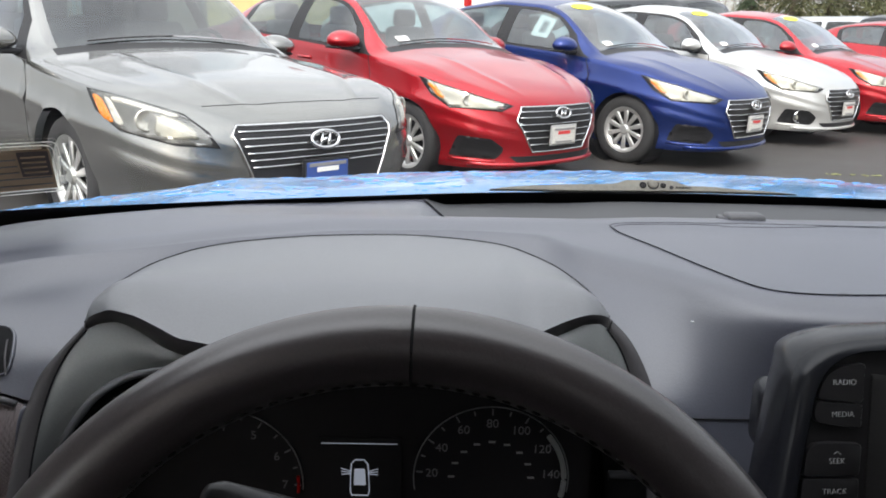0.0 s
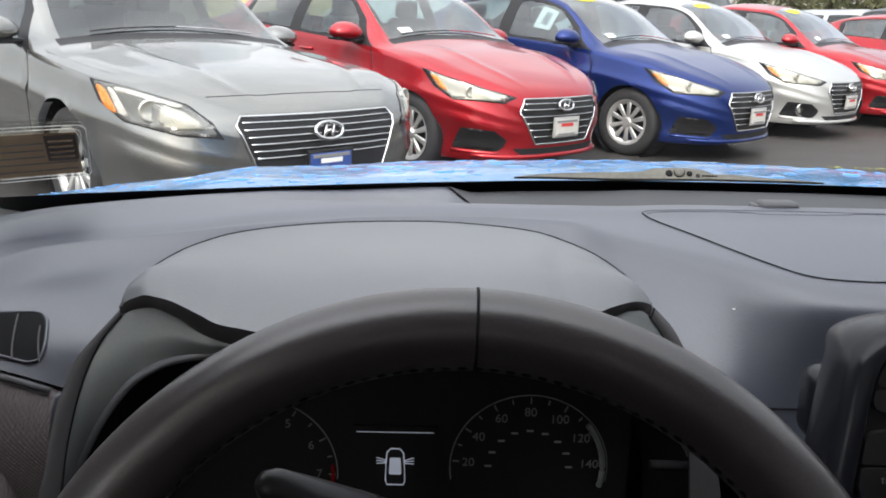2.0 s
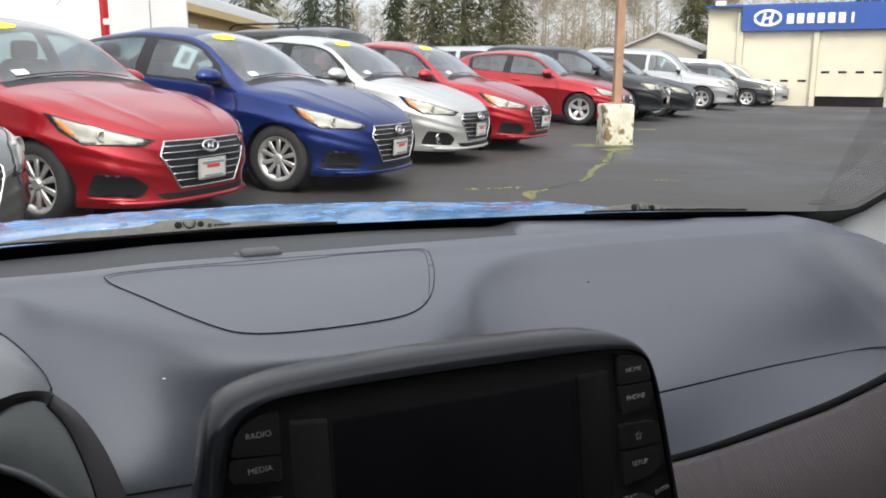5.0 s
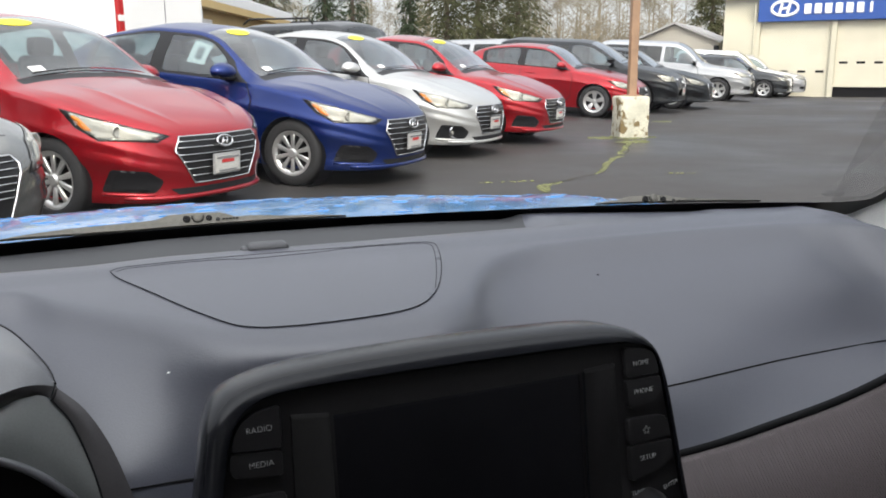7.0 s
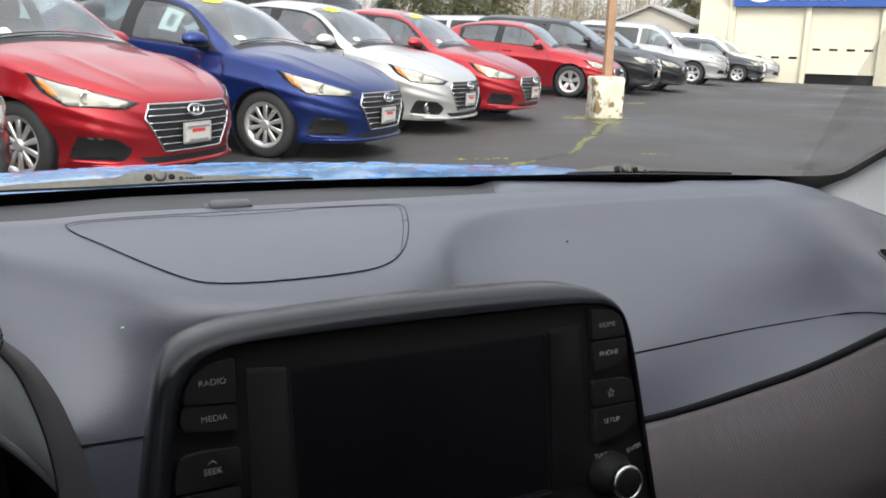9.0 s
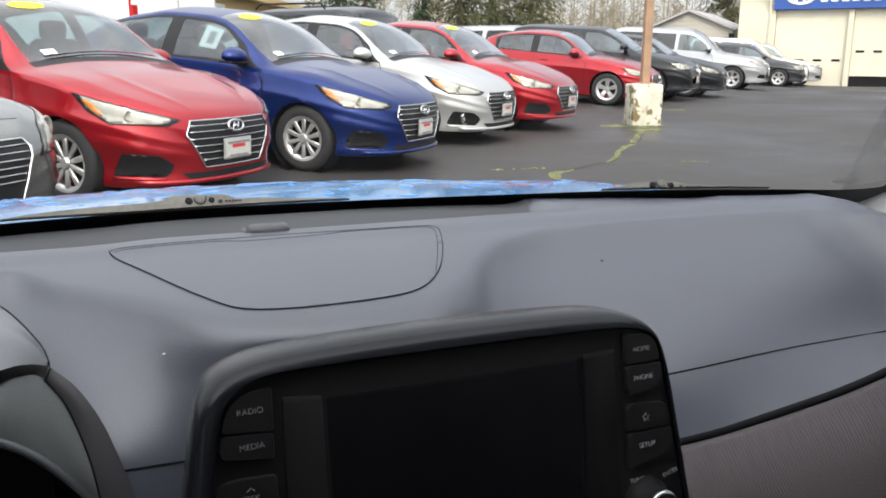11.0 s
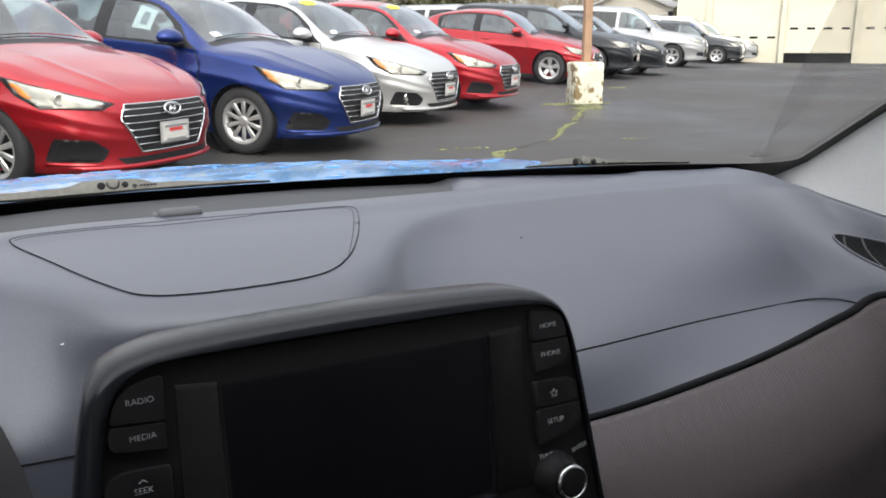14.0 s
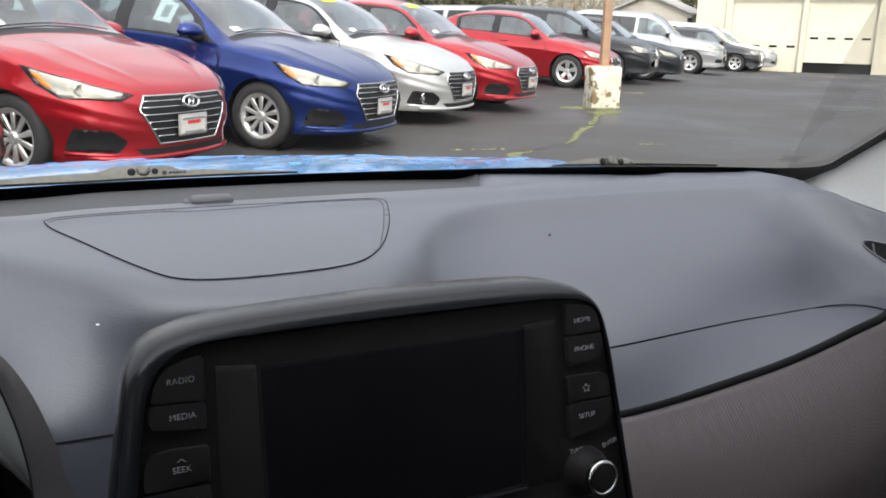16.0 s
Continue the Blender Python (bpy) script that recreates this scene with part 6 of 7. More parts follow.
# ---- bonnet with rain drops ----
def hood_pt(x, y):
    u = (x + 0.06) / 0.86
    z = curve([(0.80, 0.920), (0.95, 0.931), (1.10, 0.925), (1.30, 0.896), (1.55, 0.840), (1.80, 0.765), (1.95, 0.66)], y) - 0.055 * abs(u) ** 2.2
    z += 0.006 * math.exp(-((abs(u) - 0.62) / 0.06) ** 2)
    return Vector((x, y - 0.10 * u * u, z))


bonnet = thing("car", "bright blue compact car with a wet bonnet covered in rain drops", "car")
part_mesh("bonnet", grid_mesh("bonnet", [[hood_pt(x, y) for y in np.linspace(0.93, 1.95, 36)] for x in np.linspace(-0.90, 0.78, 64)], M_EGO), bonnet)
part_mesh("cowl", grid_mesh("cowl", [[Vector((x, glass_base(x) + d - 0.0 * u, 0.915 - 0.02 * d)) for d, u in ((-0.03, 0), (0.03, 0), (0.10, 0), (0.2, 0))] for x in np.linspace(-0.76, 0.66, 40)], M_BLACKTRIM), bonnet)
M_WATER = material("water_bead", (0.008, 0.15, 0.42), 0.05, stain=0.3, stain_scale=8, coat=1.0)
rng = random.Random(5)
verts, faces = [], []
for n_drops, r0, r1, flat in ((1500, 0.0012, 0.0034, 0.42), (420, 0.004, 0.0115, 0.20)):
    for _ in range(n_drops):
        x, y = rng.uniform(-0.86, 0.74), 0.95 + 0.78 * rng.random() ** 1.2
        r = r0 + (r1 - r0) * rng.random() ** 2.2
        c = hood_pt(x, y)
        ex, k0, n = 1 + rng.random() * 1.2, len(verts), 9
        wob = [0.75 + 0.5 * rng.random() for _ in range(n)]
        for h, q in ((0.0, 1.0), (0.6, 0.88), (0.95, 0.6), (1.0, 0.25)):
            for j in range(n):
                a = 2 * math.pi * j / n
                px, py = c.x + r * q * ex * wob[j] * math.cos(a), c.y + r * q * wob[j] * math.sin(a)
                ground_hood = hood_pt(px, py + 0.10 * ((px + 0.06) / 0.86) ** 2)
                verts.append((px, py, ground_hood.z + h * r * flat - 0.0003))
        faces += [(k0 + b * n + j, k0 + b * n + (j + 1) % n, k0 + b * n + n + (j + 1) % n, k0 + b * n + n + j) for b in (0, 1, 2) for j in range(n)]
        faces.append(tuple(k0 + 3 * n + j for j in range(n)))
tagged(part_mesh("rain_drops", mesh_of("rain_drops", verts, faces, M_WATER), bonnet, "beads of rain water"), kind="stuff")


# ---- the rest of the car's skin ----
for s in (1, -1):
    rows = [[Vector((-0.06 + s * (0.845 + dx), y - 0.10, hood_pt(-0.06 + s * 0.84, y).z - dz)) for dx, dz in ((-0.01, 0.004), (0.015, 0.03), (0.025, 0.12), (0.03, 0.28), (0.01, 0.52))] for y in np.linspace(0.90, 1.93, 16)]
    part_mesh("fender", grid_mesh("fender", rows, M_EGO), bonnet)
    part_mesh("door_skin", grid_mesh("door_skin", [[Vector((-0.06 + s * dx, y, z)) for dx, z in ((0.80, 0.915), (0.855, 0.86), (0.875, 0.70), (0.865, 0.45), (0.84, 0.32))] for y in np.linspace(0.80, -1.68, 20)], M_EGO), bonnet)
part_mesh("bumper", grid_mesh("bumper", [[Vector((-0.06 + 0.86 * u, 1.86 - 0.12 * u * u + dy, z)) for dy, z in ((-0.02, 0.70), (0.05, 0.60), (0.07, 0.45), (0.03, 0.25))] for u in np.linspace(-1, 1, 24)], M_EGO), bonnet)
part_mesh("tailgate", grid_mesh("tailgate", [[Vector((-0.06 + 0.84 * u, -1.68 - dy, z)) for dy, z in ((0.0, 1.30), (0.06, 0.95), (0.10, 0.70), (0.08, 0.45), (0.02, 0.30))] for u in np.linspace(-1, 1, 20)], M_EGO), bonnet)
part_mesh("roof_panel", grid_mesh("roof_panel", [[Vector((x, y, 1.482 + 0.05 * (1 - ((x + 0.06) / 0.7) ** 2) - 0.03 * ((y + 0.6) / 1.0) ** 2)) for y in np.linspace(0.13, -1.65, 12)] for x in np.linspace(-0.76, 0.64, 16)], M_EGO), bonnet)
for wy in (1.22, -1.38):
    for s in (1, -1):
        wheel_holder = wheel(bonnet, 0, 0, 0.33, s, 0.22, 5, M_ALLOY)
        wheel_holder.matrix_basis = pose(-0.06 + s * 0.76, wy, 0.33, rz=-90)

# ---- windscreen wipers ----


def wiper(top, foot, pins, label):
    w = thing("windscreen_wiper", label, "wiper", group="windscreen wipers")

    def low(x, up, out=0.010):
        return on_glass(x, glass_base(x) - 0.024 - up, out)

    def side(x, up, proud=0.0):
        base = curve(foot, x)
        return low(x, base + proud, 0.0012 + 0.473 * (up - base))

    def bar(upper, lower, depth, n=60):
        rows = []
        for k in range(n + 1):
            x = upper[0][0] + (upper[-1][0] - upper[0][0]) * k / n
            hi, lo = curve(upper, x), curve(lower, x)
            hi = max(hi, lo + 0.0006)
            r = min(0.0012, (hi - lo) * 0.3)
            rows.append([side(x, u, o) for u, o in ((lo, -r), (lo + r, 0.0), (hi - r, 0.0), (hi, -r), (hi, -depth), (lo, -depth), (lo, -r))])
        return rows

    blade_top = [(x, min(u, curve(foot, x) + 0.018 if x < pins[0] - 0.03 else max(curve(foot, x) + 0.0005, u))) for x, u in top]
    part_mesh("blade", grid_mesh("blade", bar(blade_top, foot, 0.0040), M_WIPER, False), w)
    q = Vector((0, -0.85, 0.53)).to_track_quat("Y", "Z").to_matrix().to_4x4()
    cl = part("clip", lathe([(0.001, 0.0012), (0.0042, 0.0012), (0.0048, 0.0006), (0.0048, -0.004)], 20, m=Matrix.Translation(side(pins[1], pins[3])) @ q), M_WIPER, w, "grey clip with round pins", smooth=True)
    part("clip_gap", sweep([side(pins[1] + 0.0056 * math.cos(a), pins[3] + 0.0056 * math.sin(a) / 0.473, 0.0004) for a in [radians(-200 + 220 * k / 16) for k in range(17)]], 0.0005, 5), M_GROOVE, cl)
    for x, up, r in ((pins[0], pins[3] - 0.003, 0.0038), (pins[2], pins[3] - 0.0035, 0.0031)):
        part("pin_hole", lathe([(0.001, 0.0008), (r * 0.85, 0.0008), (r, 0.0003), (r, -0.003)], 18, m=Matrix.Translation(side(x, up)) @ q), M_GROOVE, cl, smooth=True)
    part("print_dot", lathe([(0.001, 0.0006), (0.0022, 0.0006), (0.0023, 0.0)], 14, m=Matrix.Translation(side(pins[2] + 0.0085, pins[3] - 0.008)) @ q), M_BLACKTRIM, cl)
    for k in range(5):
        x = pins[2] + 0.0128 + 0.0033 * k
        part("print_bar", sweep([side(x, pins[3] - 0.0078, 0.0005), side(x + 0.0022, pins[3] - 0.0075, 0.0005)], 0.0010, 5), M_BLACKTRIM, cl)
    return w


wiper([(-0.262, -0.0060), (-0.2455, -0.0012), (-0.1979, 0.0040), (-0.1377, 0.0062), (-0.1270, 0.0075), (-0.1150, 0.0160), (-0.0960, 0.0166), (-0.0680, 0.0150), (-0.0610, 0.0110), (-0.0510, 0.0030), (-0.0374, 0.0030), (0.0050, -0.0030), (0.0335, -0.0052), (0.0600, -0.0100)],
      [(-0.262, -0.0070), (-0.2455, -0.0075), (-0.19, -0.0105), (-0.146, -0.0120), (-0.05, -0.0110), (0.06, -0.0106)], (-0.0990, -0.0882, -0.0776, 0.0055), "long grey wiper lying along the windscreen base")
wiper([(0.3190, -0.0008), (0.3420, 0.0085), (0.3520, 0.0155), (0.3650, 0.0182), (0.3880, 0.0200), (0.3990, 0.0130), (0.4300, 0.0098), (0.4780, 0.0062)],
      [(0.3190, -0.0014), (0.376, 0.0020), (0.4305, 0.0044), (0.478, 0.0056)], (0.3690, 0.3775, 0.3864, 0.0115), "grey wiper end lying along the windscreen base")

# ---- paper tag in a clear sleeve on the glass ----
tag = thing("tag_sleeve", "clear plastic sleeve with a lined tan paper stuck to the windscreen", "sticker")


def tag_pt(u, v, lift=-0.004):
    return on_glass(-0.6557 + 0.0579 * u - 0.022 * v, 0.5684 + 0.026 * u + 0.0572 * v, lift)


M_SLEEVE = glass_sheet("clear_sleeve", (0.80, 0.82, 0.80), 1.4, 0.05)
M_TAN = material("tan_paper", (0.42, 0.30, 0.19), 0.7, stain=0.1, stain_scale=30)
sl = part_mesh("sleeve", grid_mesh("sleeve", [[tag_pt(u, v) for v in np.linspace(-0.18, 1.12, 6)] for u in np.linspace(-0.25, 1.2, 6)], M_SLEEVE), tag)
sl.visible_shadow = False
paper = part_mesh("paper", grid_mesh("paper", [[tag_pt(u, v, -0.006) for v in np.linspace(0.05, 0.95, 6)] for u in np.linspace(0.06, 0.98, 6)], M_TAN), tag)
part_mesh("dark_block", grid_mesh("dark_block", [[tag_pt(u, v, -0.0075) for v in np.linspace(0.06, 0.60, 4)] for u in np.linspace(0.64, 0.97, 4)], material("brown_print", (0.10, 0.075, 0.07), 0.7)), paper)
for v in (0.2, 0.34, 0.48, 0.62, 0.78):
    part("print_line", sweep([tag_pt(0.08, v, -0.008), tag_pt(0.62 if v < 0.6 else 0.96, v, -0.008)], 0.0005, 4), M_GREYPRINT, paper)
for v in (0.14, 0.25, 0.36, 0.47):
    part("print_line", sweep([tag_pt(0.68, v, -0.009), tag_pt(0.94, v, -0.009)], 0.0007, 4), M_TAN, paper)
rim = [tag_pt(u, v, -0.005) for u, v in dense(rounded([(0.02, 0), (1.02, 0), (1.02, 1), (0.02, 1)], 0.12), 0.08)]
part("sleeve_edge", sweep(rim, 0.0003, 5, True), M_PILLAR, tag)
rim = [tag_pt(u, v, -0.0055) for u, v in dense(rounded([(-0.05, -0.08), (1.08, -0.08), (1.08, 1.06), (-0.05, 1.06)], 0.12), 0.08)]
part("sleeve_edge", sweep(rim, 0.0003, 5, True), M_PILLAR, tag)

# dried film that the wipers left on the lower corner of the glass
M_FILM = bpy.data.materials.new("dried_film")
M_FILM.use_nodes = True
fn, fl_ = M_FILM.node_tree.nodes, M_FILM.node_tree.links
fn.remove(fn["Principled BSDF"])
f_clear, f_dust, f_mix = fn.new("ShaderNodeBsdfTransparent"), fn.new("ShaderNodeBsdfDiffuse"), fn.new("ShaderNodeMixShader")
f_dust.inputs["Color"].default_value, f_mix.inputs["Fac"].default_value = (0.62, 0.60, 0.56, 1), 0.30
fl_.new(f_clear.outputs[0], f_mix.inputs[1]), fl_.new(f_dust.outputs[0], f_mix.inputs[2]), fl_.new(f_mix.outputs[0], fn["Material Output"].inputs["Surface"])
film_rows = [[glass_pt(0.558 - 0.205 * t + (0.590 - 0.558 + 0.205 * t) * s, t * 0.62, 0.002) for s in np.linspace(0, 1, 5)] for t in np.linspace(0.0, 0.9, 12)]
film_ob = part_mesh("dust_film", grid_mesh("dust_film", film_rows, M_FILM), pane)
film_ob.visible_shadow = False
for sx, sy in ((-0.140, 0.518), (0.215, 0.600)):
    bm = bmesh.new()
    bmesh.ops.create_icosphere(bm, subdivisions=1, radius=0.0009, matrix=Matrix.Translation(on_dash(sx, sy, 0.0004)) @ Matrix.Diagonal((1.4, 1, 0.6, 1)))
    part("speck", bm, M_PAPER if sx < 0 else M_GROOVE, dash)


# ---- more parked cars ----
def estate(front, rear, h, w, hood=1.0):
    """Curves of a two-box car or van."""
    f, q, k = front, rear, h
    top = [(q, 0.70), (q + 0.03, 1.02), (q + 0.10, h - 0.45), (q + 0.32, h - 0.06), (q + 0.7, h), (-0.2, h), (0.05, h - 0.02), (0.32, h - 0.12), (0.98, hood + 0.09), (1.12, hood + 0.05), (1.4, hood + 0.01), (f - 0.42, hood - 0.06), (f - 0.22, hood - 0.12), (f - 0.10, hood - 0.20), (f - 0.04, hood - 0.30), (f, hood - 0.45)]
    belt = [(q, 0.60), (q + 0.03, 0.90), (q + 0.12, hood + 0.06), (-1.0, hood + 0.03), (0.0, hood), (0.9, hood - 0.04), (1.2, hood - 0.06), (f - 0.42, hood - 0.12), (f - 0.22, hood - 0.18), (f - 0.10, hood - 0.26), (f - 0.04, hood - 0.36), (f, hood - 0.48)]
    width = [(q, 0.70 * w), (q + 0.03, 0.84 * w), (q + 0.15, 0.94 * w), (q + 0.6, w), (0.0, w), (f - 0.7, 0.985 * w), (f - 0.35, 0.93 * w), (f - 0.18, 0.85 * w), (f - 0.08, 0.75 * w), (f - 0.02, 0.62 * w), (f, 0.54 * w)]
    rail = [(q, 0.55 * w), (q + 0.05, 0.70 * w), (q + 0.3, 0.72 * w), (-0.3, 0.74 * w), (0.1, 0.74 * w), (0.98, 0.84 * w), (1.2, 0.86 * w), (f - 0.35, 0.80 * w), (f - 0.1, 0.62 * w), (f, 0.42 * w)]
    drop = [(q, 0.05), (q + 0.4, 0.08), (-0.3, 0.09), (0.3, 0.07), (0.98, 0.06), (1.3, 0.04), (f, 0.03)]
    low = [(q, 0.45), (q + 0.1, 0.32), (q + 0.5, 0.24), (0, 0.23), (f - 0.6, 0.23), (f - 0.12, 0.25), (f, 0.30)]
    return Shape(top, belt, width, rail, drop, low)


def estate_panes(q):
    return [("door_glass", rounded([(0.78, 1.10), (-0.24, 1.07), (-0.24, 1.86), (0.40, 1.86), (0.64, 1.78)], 0.05)),
            ("rear_door_glass", rounded([(-0.34, 1.07), (-1.15, 1.08), (-1.15, 1.86), (-0.34, 1.86)], 0.05)),
            ("quarter_glass", rounded([(-1.27, 1.09), (q + 0.32, 1.14), (q + 0.36, 1.84), (-1.27, 1.86)], 0.05)),
            ("windscreen", [(0.94, 2.09), (0.96, 3.2), (0.12, 3.2), (0.16, 2.10)]),
            ("rear_window", [(q + 0.10, 2.2), (q + 0.10, 3.2), (q + 0.26, 3.2), (q + 0.26, 2.2)])]


f, q, w = 2.21, -2.36, 0.90
ELANTRA = dict(ACCENT, shape=sedan(f, q, 1.44, w, 2.70), axles=(1.35, -1.35), r=0.325, rim=0.225, arch=0.365, track=0.90, spokes=5, panes=sedan_panes(q), sticker=False, cuts=80,
    lamps=[([(1.60, -0.84, 0.76), (1.85, -0.74, 0.74), (2.02, -0.56, 0.66), (2.06, -0.46, 0.60), (1.96, -0.62, 0.58), (1.75, -0.80, 0.63)], (0.75, -0.66, 0.25), M_REFLECTOR, 0.005, "head_lamp")], bulbs=[(1.95, 0.66, 0.65, 0.05)],
    pockets=[([(2.05, -0.58, 0.43), (1.88, -0.78, 0.44), (1.84, -0.80, 0.33), (2.02, -0.60, 0.31)], (0.85, -0.5, 0))])


def big_car(front, rear, h, w, wb, hood, r):
    f, q = front, rear
    lampz = hood - 0.22
    return dict(ACCENT, shape=estate(f, q, h, w, hood), axles=(wb / 2, -wb / 2), r=r, rim=r * 0.68, arch=r + 0.05, track=w, spokes=5, panes=estate_panes(q), cabin=(0.98, -1.4), belt_z=hood, mirror=(0.72, w + 0.12, hood + 0.13), cuts=80, sticker=False, tinted=True,
        lamps=[([(f - 0.50, -w * 0.95, lampz + 0.06), (f - 0.28, -w * 0.85, lampz + 0.07), (f - 0.09, -w * 0.60, lampz), (f - 0.10, -w * 0.60, lampz - 0.08), (f - 0.30, -w * 0.88, lampz - 0.08)], (0.75, -0.66, 0.15), M_REFLECTOR, 0.005, "head_lamp")], bulbs=[(f - 0.2, w * 0.76, lampz, 0.05)],
        pockets=[([(f - 0.05, -w * 0.60, 0.50), (f - 0.20, -w * 0.82, 0.50), (f - 0.22, -w * 0.84, 0.40), (f - 0.06, -w * 0.6, 0.38)], (0.85, -0.5, 0))],
        grille=dict(outline=[(f, -0.42, lampz), (f, 0.42, lampz), (f, 0.36, lampz - 0.20), (f, -0.36, lampz - 0.20)], width=[(lampz - 0.20, 0.36), (lampz, 0.42)], bars=(lampz - 0.06, lampz - 0.13), bar_r=0.012, rim_r=0.012),
        lower=[[(f, -0.55, 0.42), (f, 0.55, 0.42), (f, 0.50, 0.33), (f, -0.50, 0.33)]], badge=(lampz - 0.09, 0.16, 0.09), plate=lampz - 0.30, chin=0.31)


def stand(ob, x, y, turn):
    ob.matrix_basis = parked(x, y, turn)
    return ob


stand(make_car("sedan", "red sedan with five-spoke alloy wheels behind the lamp post", ELANTRA, M_RED), 8.78, 16.65, -46.5)
stand(make_car("suv", "charcoal sport utility vehicle with dark glass", big_car(2.25, -2.35, 1.60, 0.93, 2.70, 1.02, 0.36), M_BLACKPAINT), 10.72, 18.02, -46.5)
stand(make_car("sedan", "black sedan with bright alloy wheels", dict(ELANTRA, spokes=10), M_BLACKPAINT), 12.66, 19.31, -46.5)
van = stand(make_car("minivan", "silver minivan with tinted side windows", big_car(2.45, -2.65, 1.78, 0.99, 3.0, 1.06, 0.35), M_SILVER), 17.12, 23.25, -46.5)
stand(make_car("suv", "dark grey sport utility vehicle near the service building", big_car(2.25, -2.35, 1.60, 0.93, 2.70, 1.00, 0.35), M_DARKCAR), 23.68, 28.28, -46.5)
stand(make_car("suv", "white sport utility vehicle near the service building", big_car(2.45, -2.65, 1.88, 1.0, 2.95, 1.12, 0.39), M_PLAINWHITE), 25.48, 30.28, -46.5)
stand(make_car("suv", "silver sport utility vehicle in front of the garage doors", big_car(2.45, -2.65, 1.80, 1.0, 2.95, 1.10, 0.39), M_SILVER), 27.48, 31.58, -46.5)
rack_suv = stand(make_car("suv", "dark sport utility vehicle with roof bars", big_car(2.35, -2.45, 1.66, 0.95, 2.8, 1.02, 0.37), M_DARKCAR), 2.9, 16.9, 129)
for s in (1, -1):
    part("roof_rail", sweep([(-1.5, s * 0.62, 1.60), (-1.4, s * 0.62, 1.70), (0.0, s * 0.62, 1.72), (0.15, s * 0.62, 1.63)], 0.018, 8), M_BLACKTRIM, rack_suv, smooth=True)
stand(make_car("suv", "pale silver sport utility vehicle in the back row", big_car(2.35, -2.45, 1.55, 0.95, 2.8, 0.98, 0.37), M_SILVER), 8.6, 22.0, 129)


# ---- white cargo van in the back row ----
def cargo_van():
    v = thing("cargo_van", "tall white cargo van with a red tail lamp", "van", pose(-0.85, 18.27, ground_z(-0.85, 18.27), rz=129))
    rows = []
    for x, s, zt in ((2.75, 0.80, 1.1), (2.6, 0.90, 1.25), (1.9, 0.97, 1.45), (1.2, 0.98, 2.45), (0.8, 1.0, 2.62), (-2.3, 1.0, 2.64), (-2.66, 0.985, 2.60), (-2.74, 0.96, 2.52), (-2.75, 0.90, 2.40)):
        prof = [(1.0 * s, 0.38), (1.02 * s, 0.9), (1.0 * s, 1.3 if zt > 1.5 else zt * 0.8), (0.93 * s, zt - 0.25), (0.86 * s, zt - 0.09), (0.70 * s, zt - 0.01), (0.0, zt)]
        half = [(curve([(i, a) for i, (a, b) in enumerate(prof)], t), curve([(i, b) for i, (a, b) in enumerate(prof)], t)) for t in np.linspace(0, 6, 25)]
        rows.append([(x, y, z) for y, z in half] + [(x, -y, z) for y, z in half[::-1][1:]])
    part_mesh("body", grid_mesh("body", rows, M_PLAINWHITE), v)
    part("rear_doors", box(-2.745, 0, 1.37, 0.03, 1.78, 1.95, 0.02), M_PLAINWHITE, v)
    part("door_seam", box(-2.763, 0, 1.37, 0.004, 0.018, 1.93), M_GREYPRINT, v)
    part("floor_pan", box(0, 0, 0.42, 5.2, 1.8, 0.1), M_BLACKTRIM, v)
    for s in (1, -1):
        if s > 0:
            lamp = part("tail_lamp", box(-2.70, s * 0.935, 1.72, 0.10, 0.13, 0.62, 0.02), M_TAILRED, v, "red and white tail lamp")
            part("lens", box(-2.715, s * 0.937, 1.66, 0.10, 0.125, 0.10, 0.01), M_PAPER, lamp)
            part("cap", box(-2.70, s * 0.935, 2.22, 0.10, 0.135, 0.40, 0.02), M_BLACKTRIM, lamp)
        for ax in (1.7, -1.7):
            wheel(v, ax, s * 0.88, 0.36, s, 0.22, 8, M_ALLOY)
    part("aerial", sweep([(-1.4, 0.95, 1.9), (-1.7, 0.98, 2.05)], 0.006, 5), M_BLACKTRIM, v)


cargo_van()


# ---- lamp post on its concrete block ----
def concrete_paint():
    mat = material("peeling_white_paint", (0.55, 0.53, 0.42), 0.8, grain=0.15, scale=40, stain=0.2, stain_scale=4, bump=0.5, bump_dist=0.01)
    n, l = mat.node_tree.nodes, mat.node_tree.links
    tc, no, ra, mx = n.new("ShaderNodeTexCoord"), n.new("ShaderNodeTexNoise"), n.new("ShaderNodeValToRGB"), n.new("ShaderNodeMix")
    no.inputs["Scale"].default_value, no.inputs["Detail"].default_value = 7.0, 8.0
    ra.color_ramp.elements[0].position, ra.color_ramp.elements[1].position = 0.54, 0.60
    mx.data_type = "RGBA"
    b = n["Principled BSDF"]
    old = b.inputs["Base Color"].links[0].from_socket
    mx.inputs["B"].default_value = (0.17, 0.12, 0.05, 1)
    l.new(tc.outputs["Object"], no.inputs["Vector"]), l.new(no.outputs["Fac"], ra.inputs["Fac"])
    l.new(ra.outputs["Color"], mx.inputs["Factor"]), l.new(old, mx.inputs["A"]), l.new(mx.outputs["Result"], b.inputs["Base Color"])
    return mat


M_CONCRETE = concrete_paint()
M_POST = material("rusty_tan_paint", (0.30, 0.185, 0.11), 0.6, grain=0.15, scale=60, stain=0.25, stain_scale=5)
M_MOSS = material("moss", (0.13, 0.135, 0.055), 0.9, grain=0.3, scale=80, stain=0.3, stain_scale=4)
post = thing("street_lamp", "tan steel lamp post on a peeling painted concrete block", "lamp post", pose(7.42, 11.25, 0, rz=-15))
blk = box(0, 0, 0.30, 0.46, 0.46, 0.66, 0.03, 3)
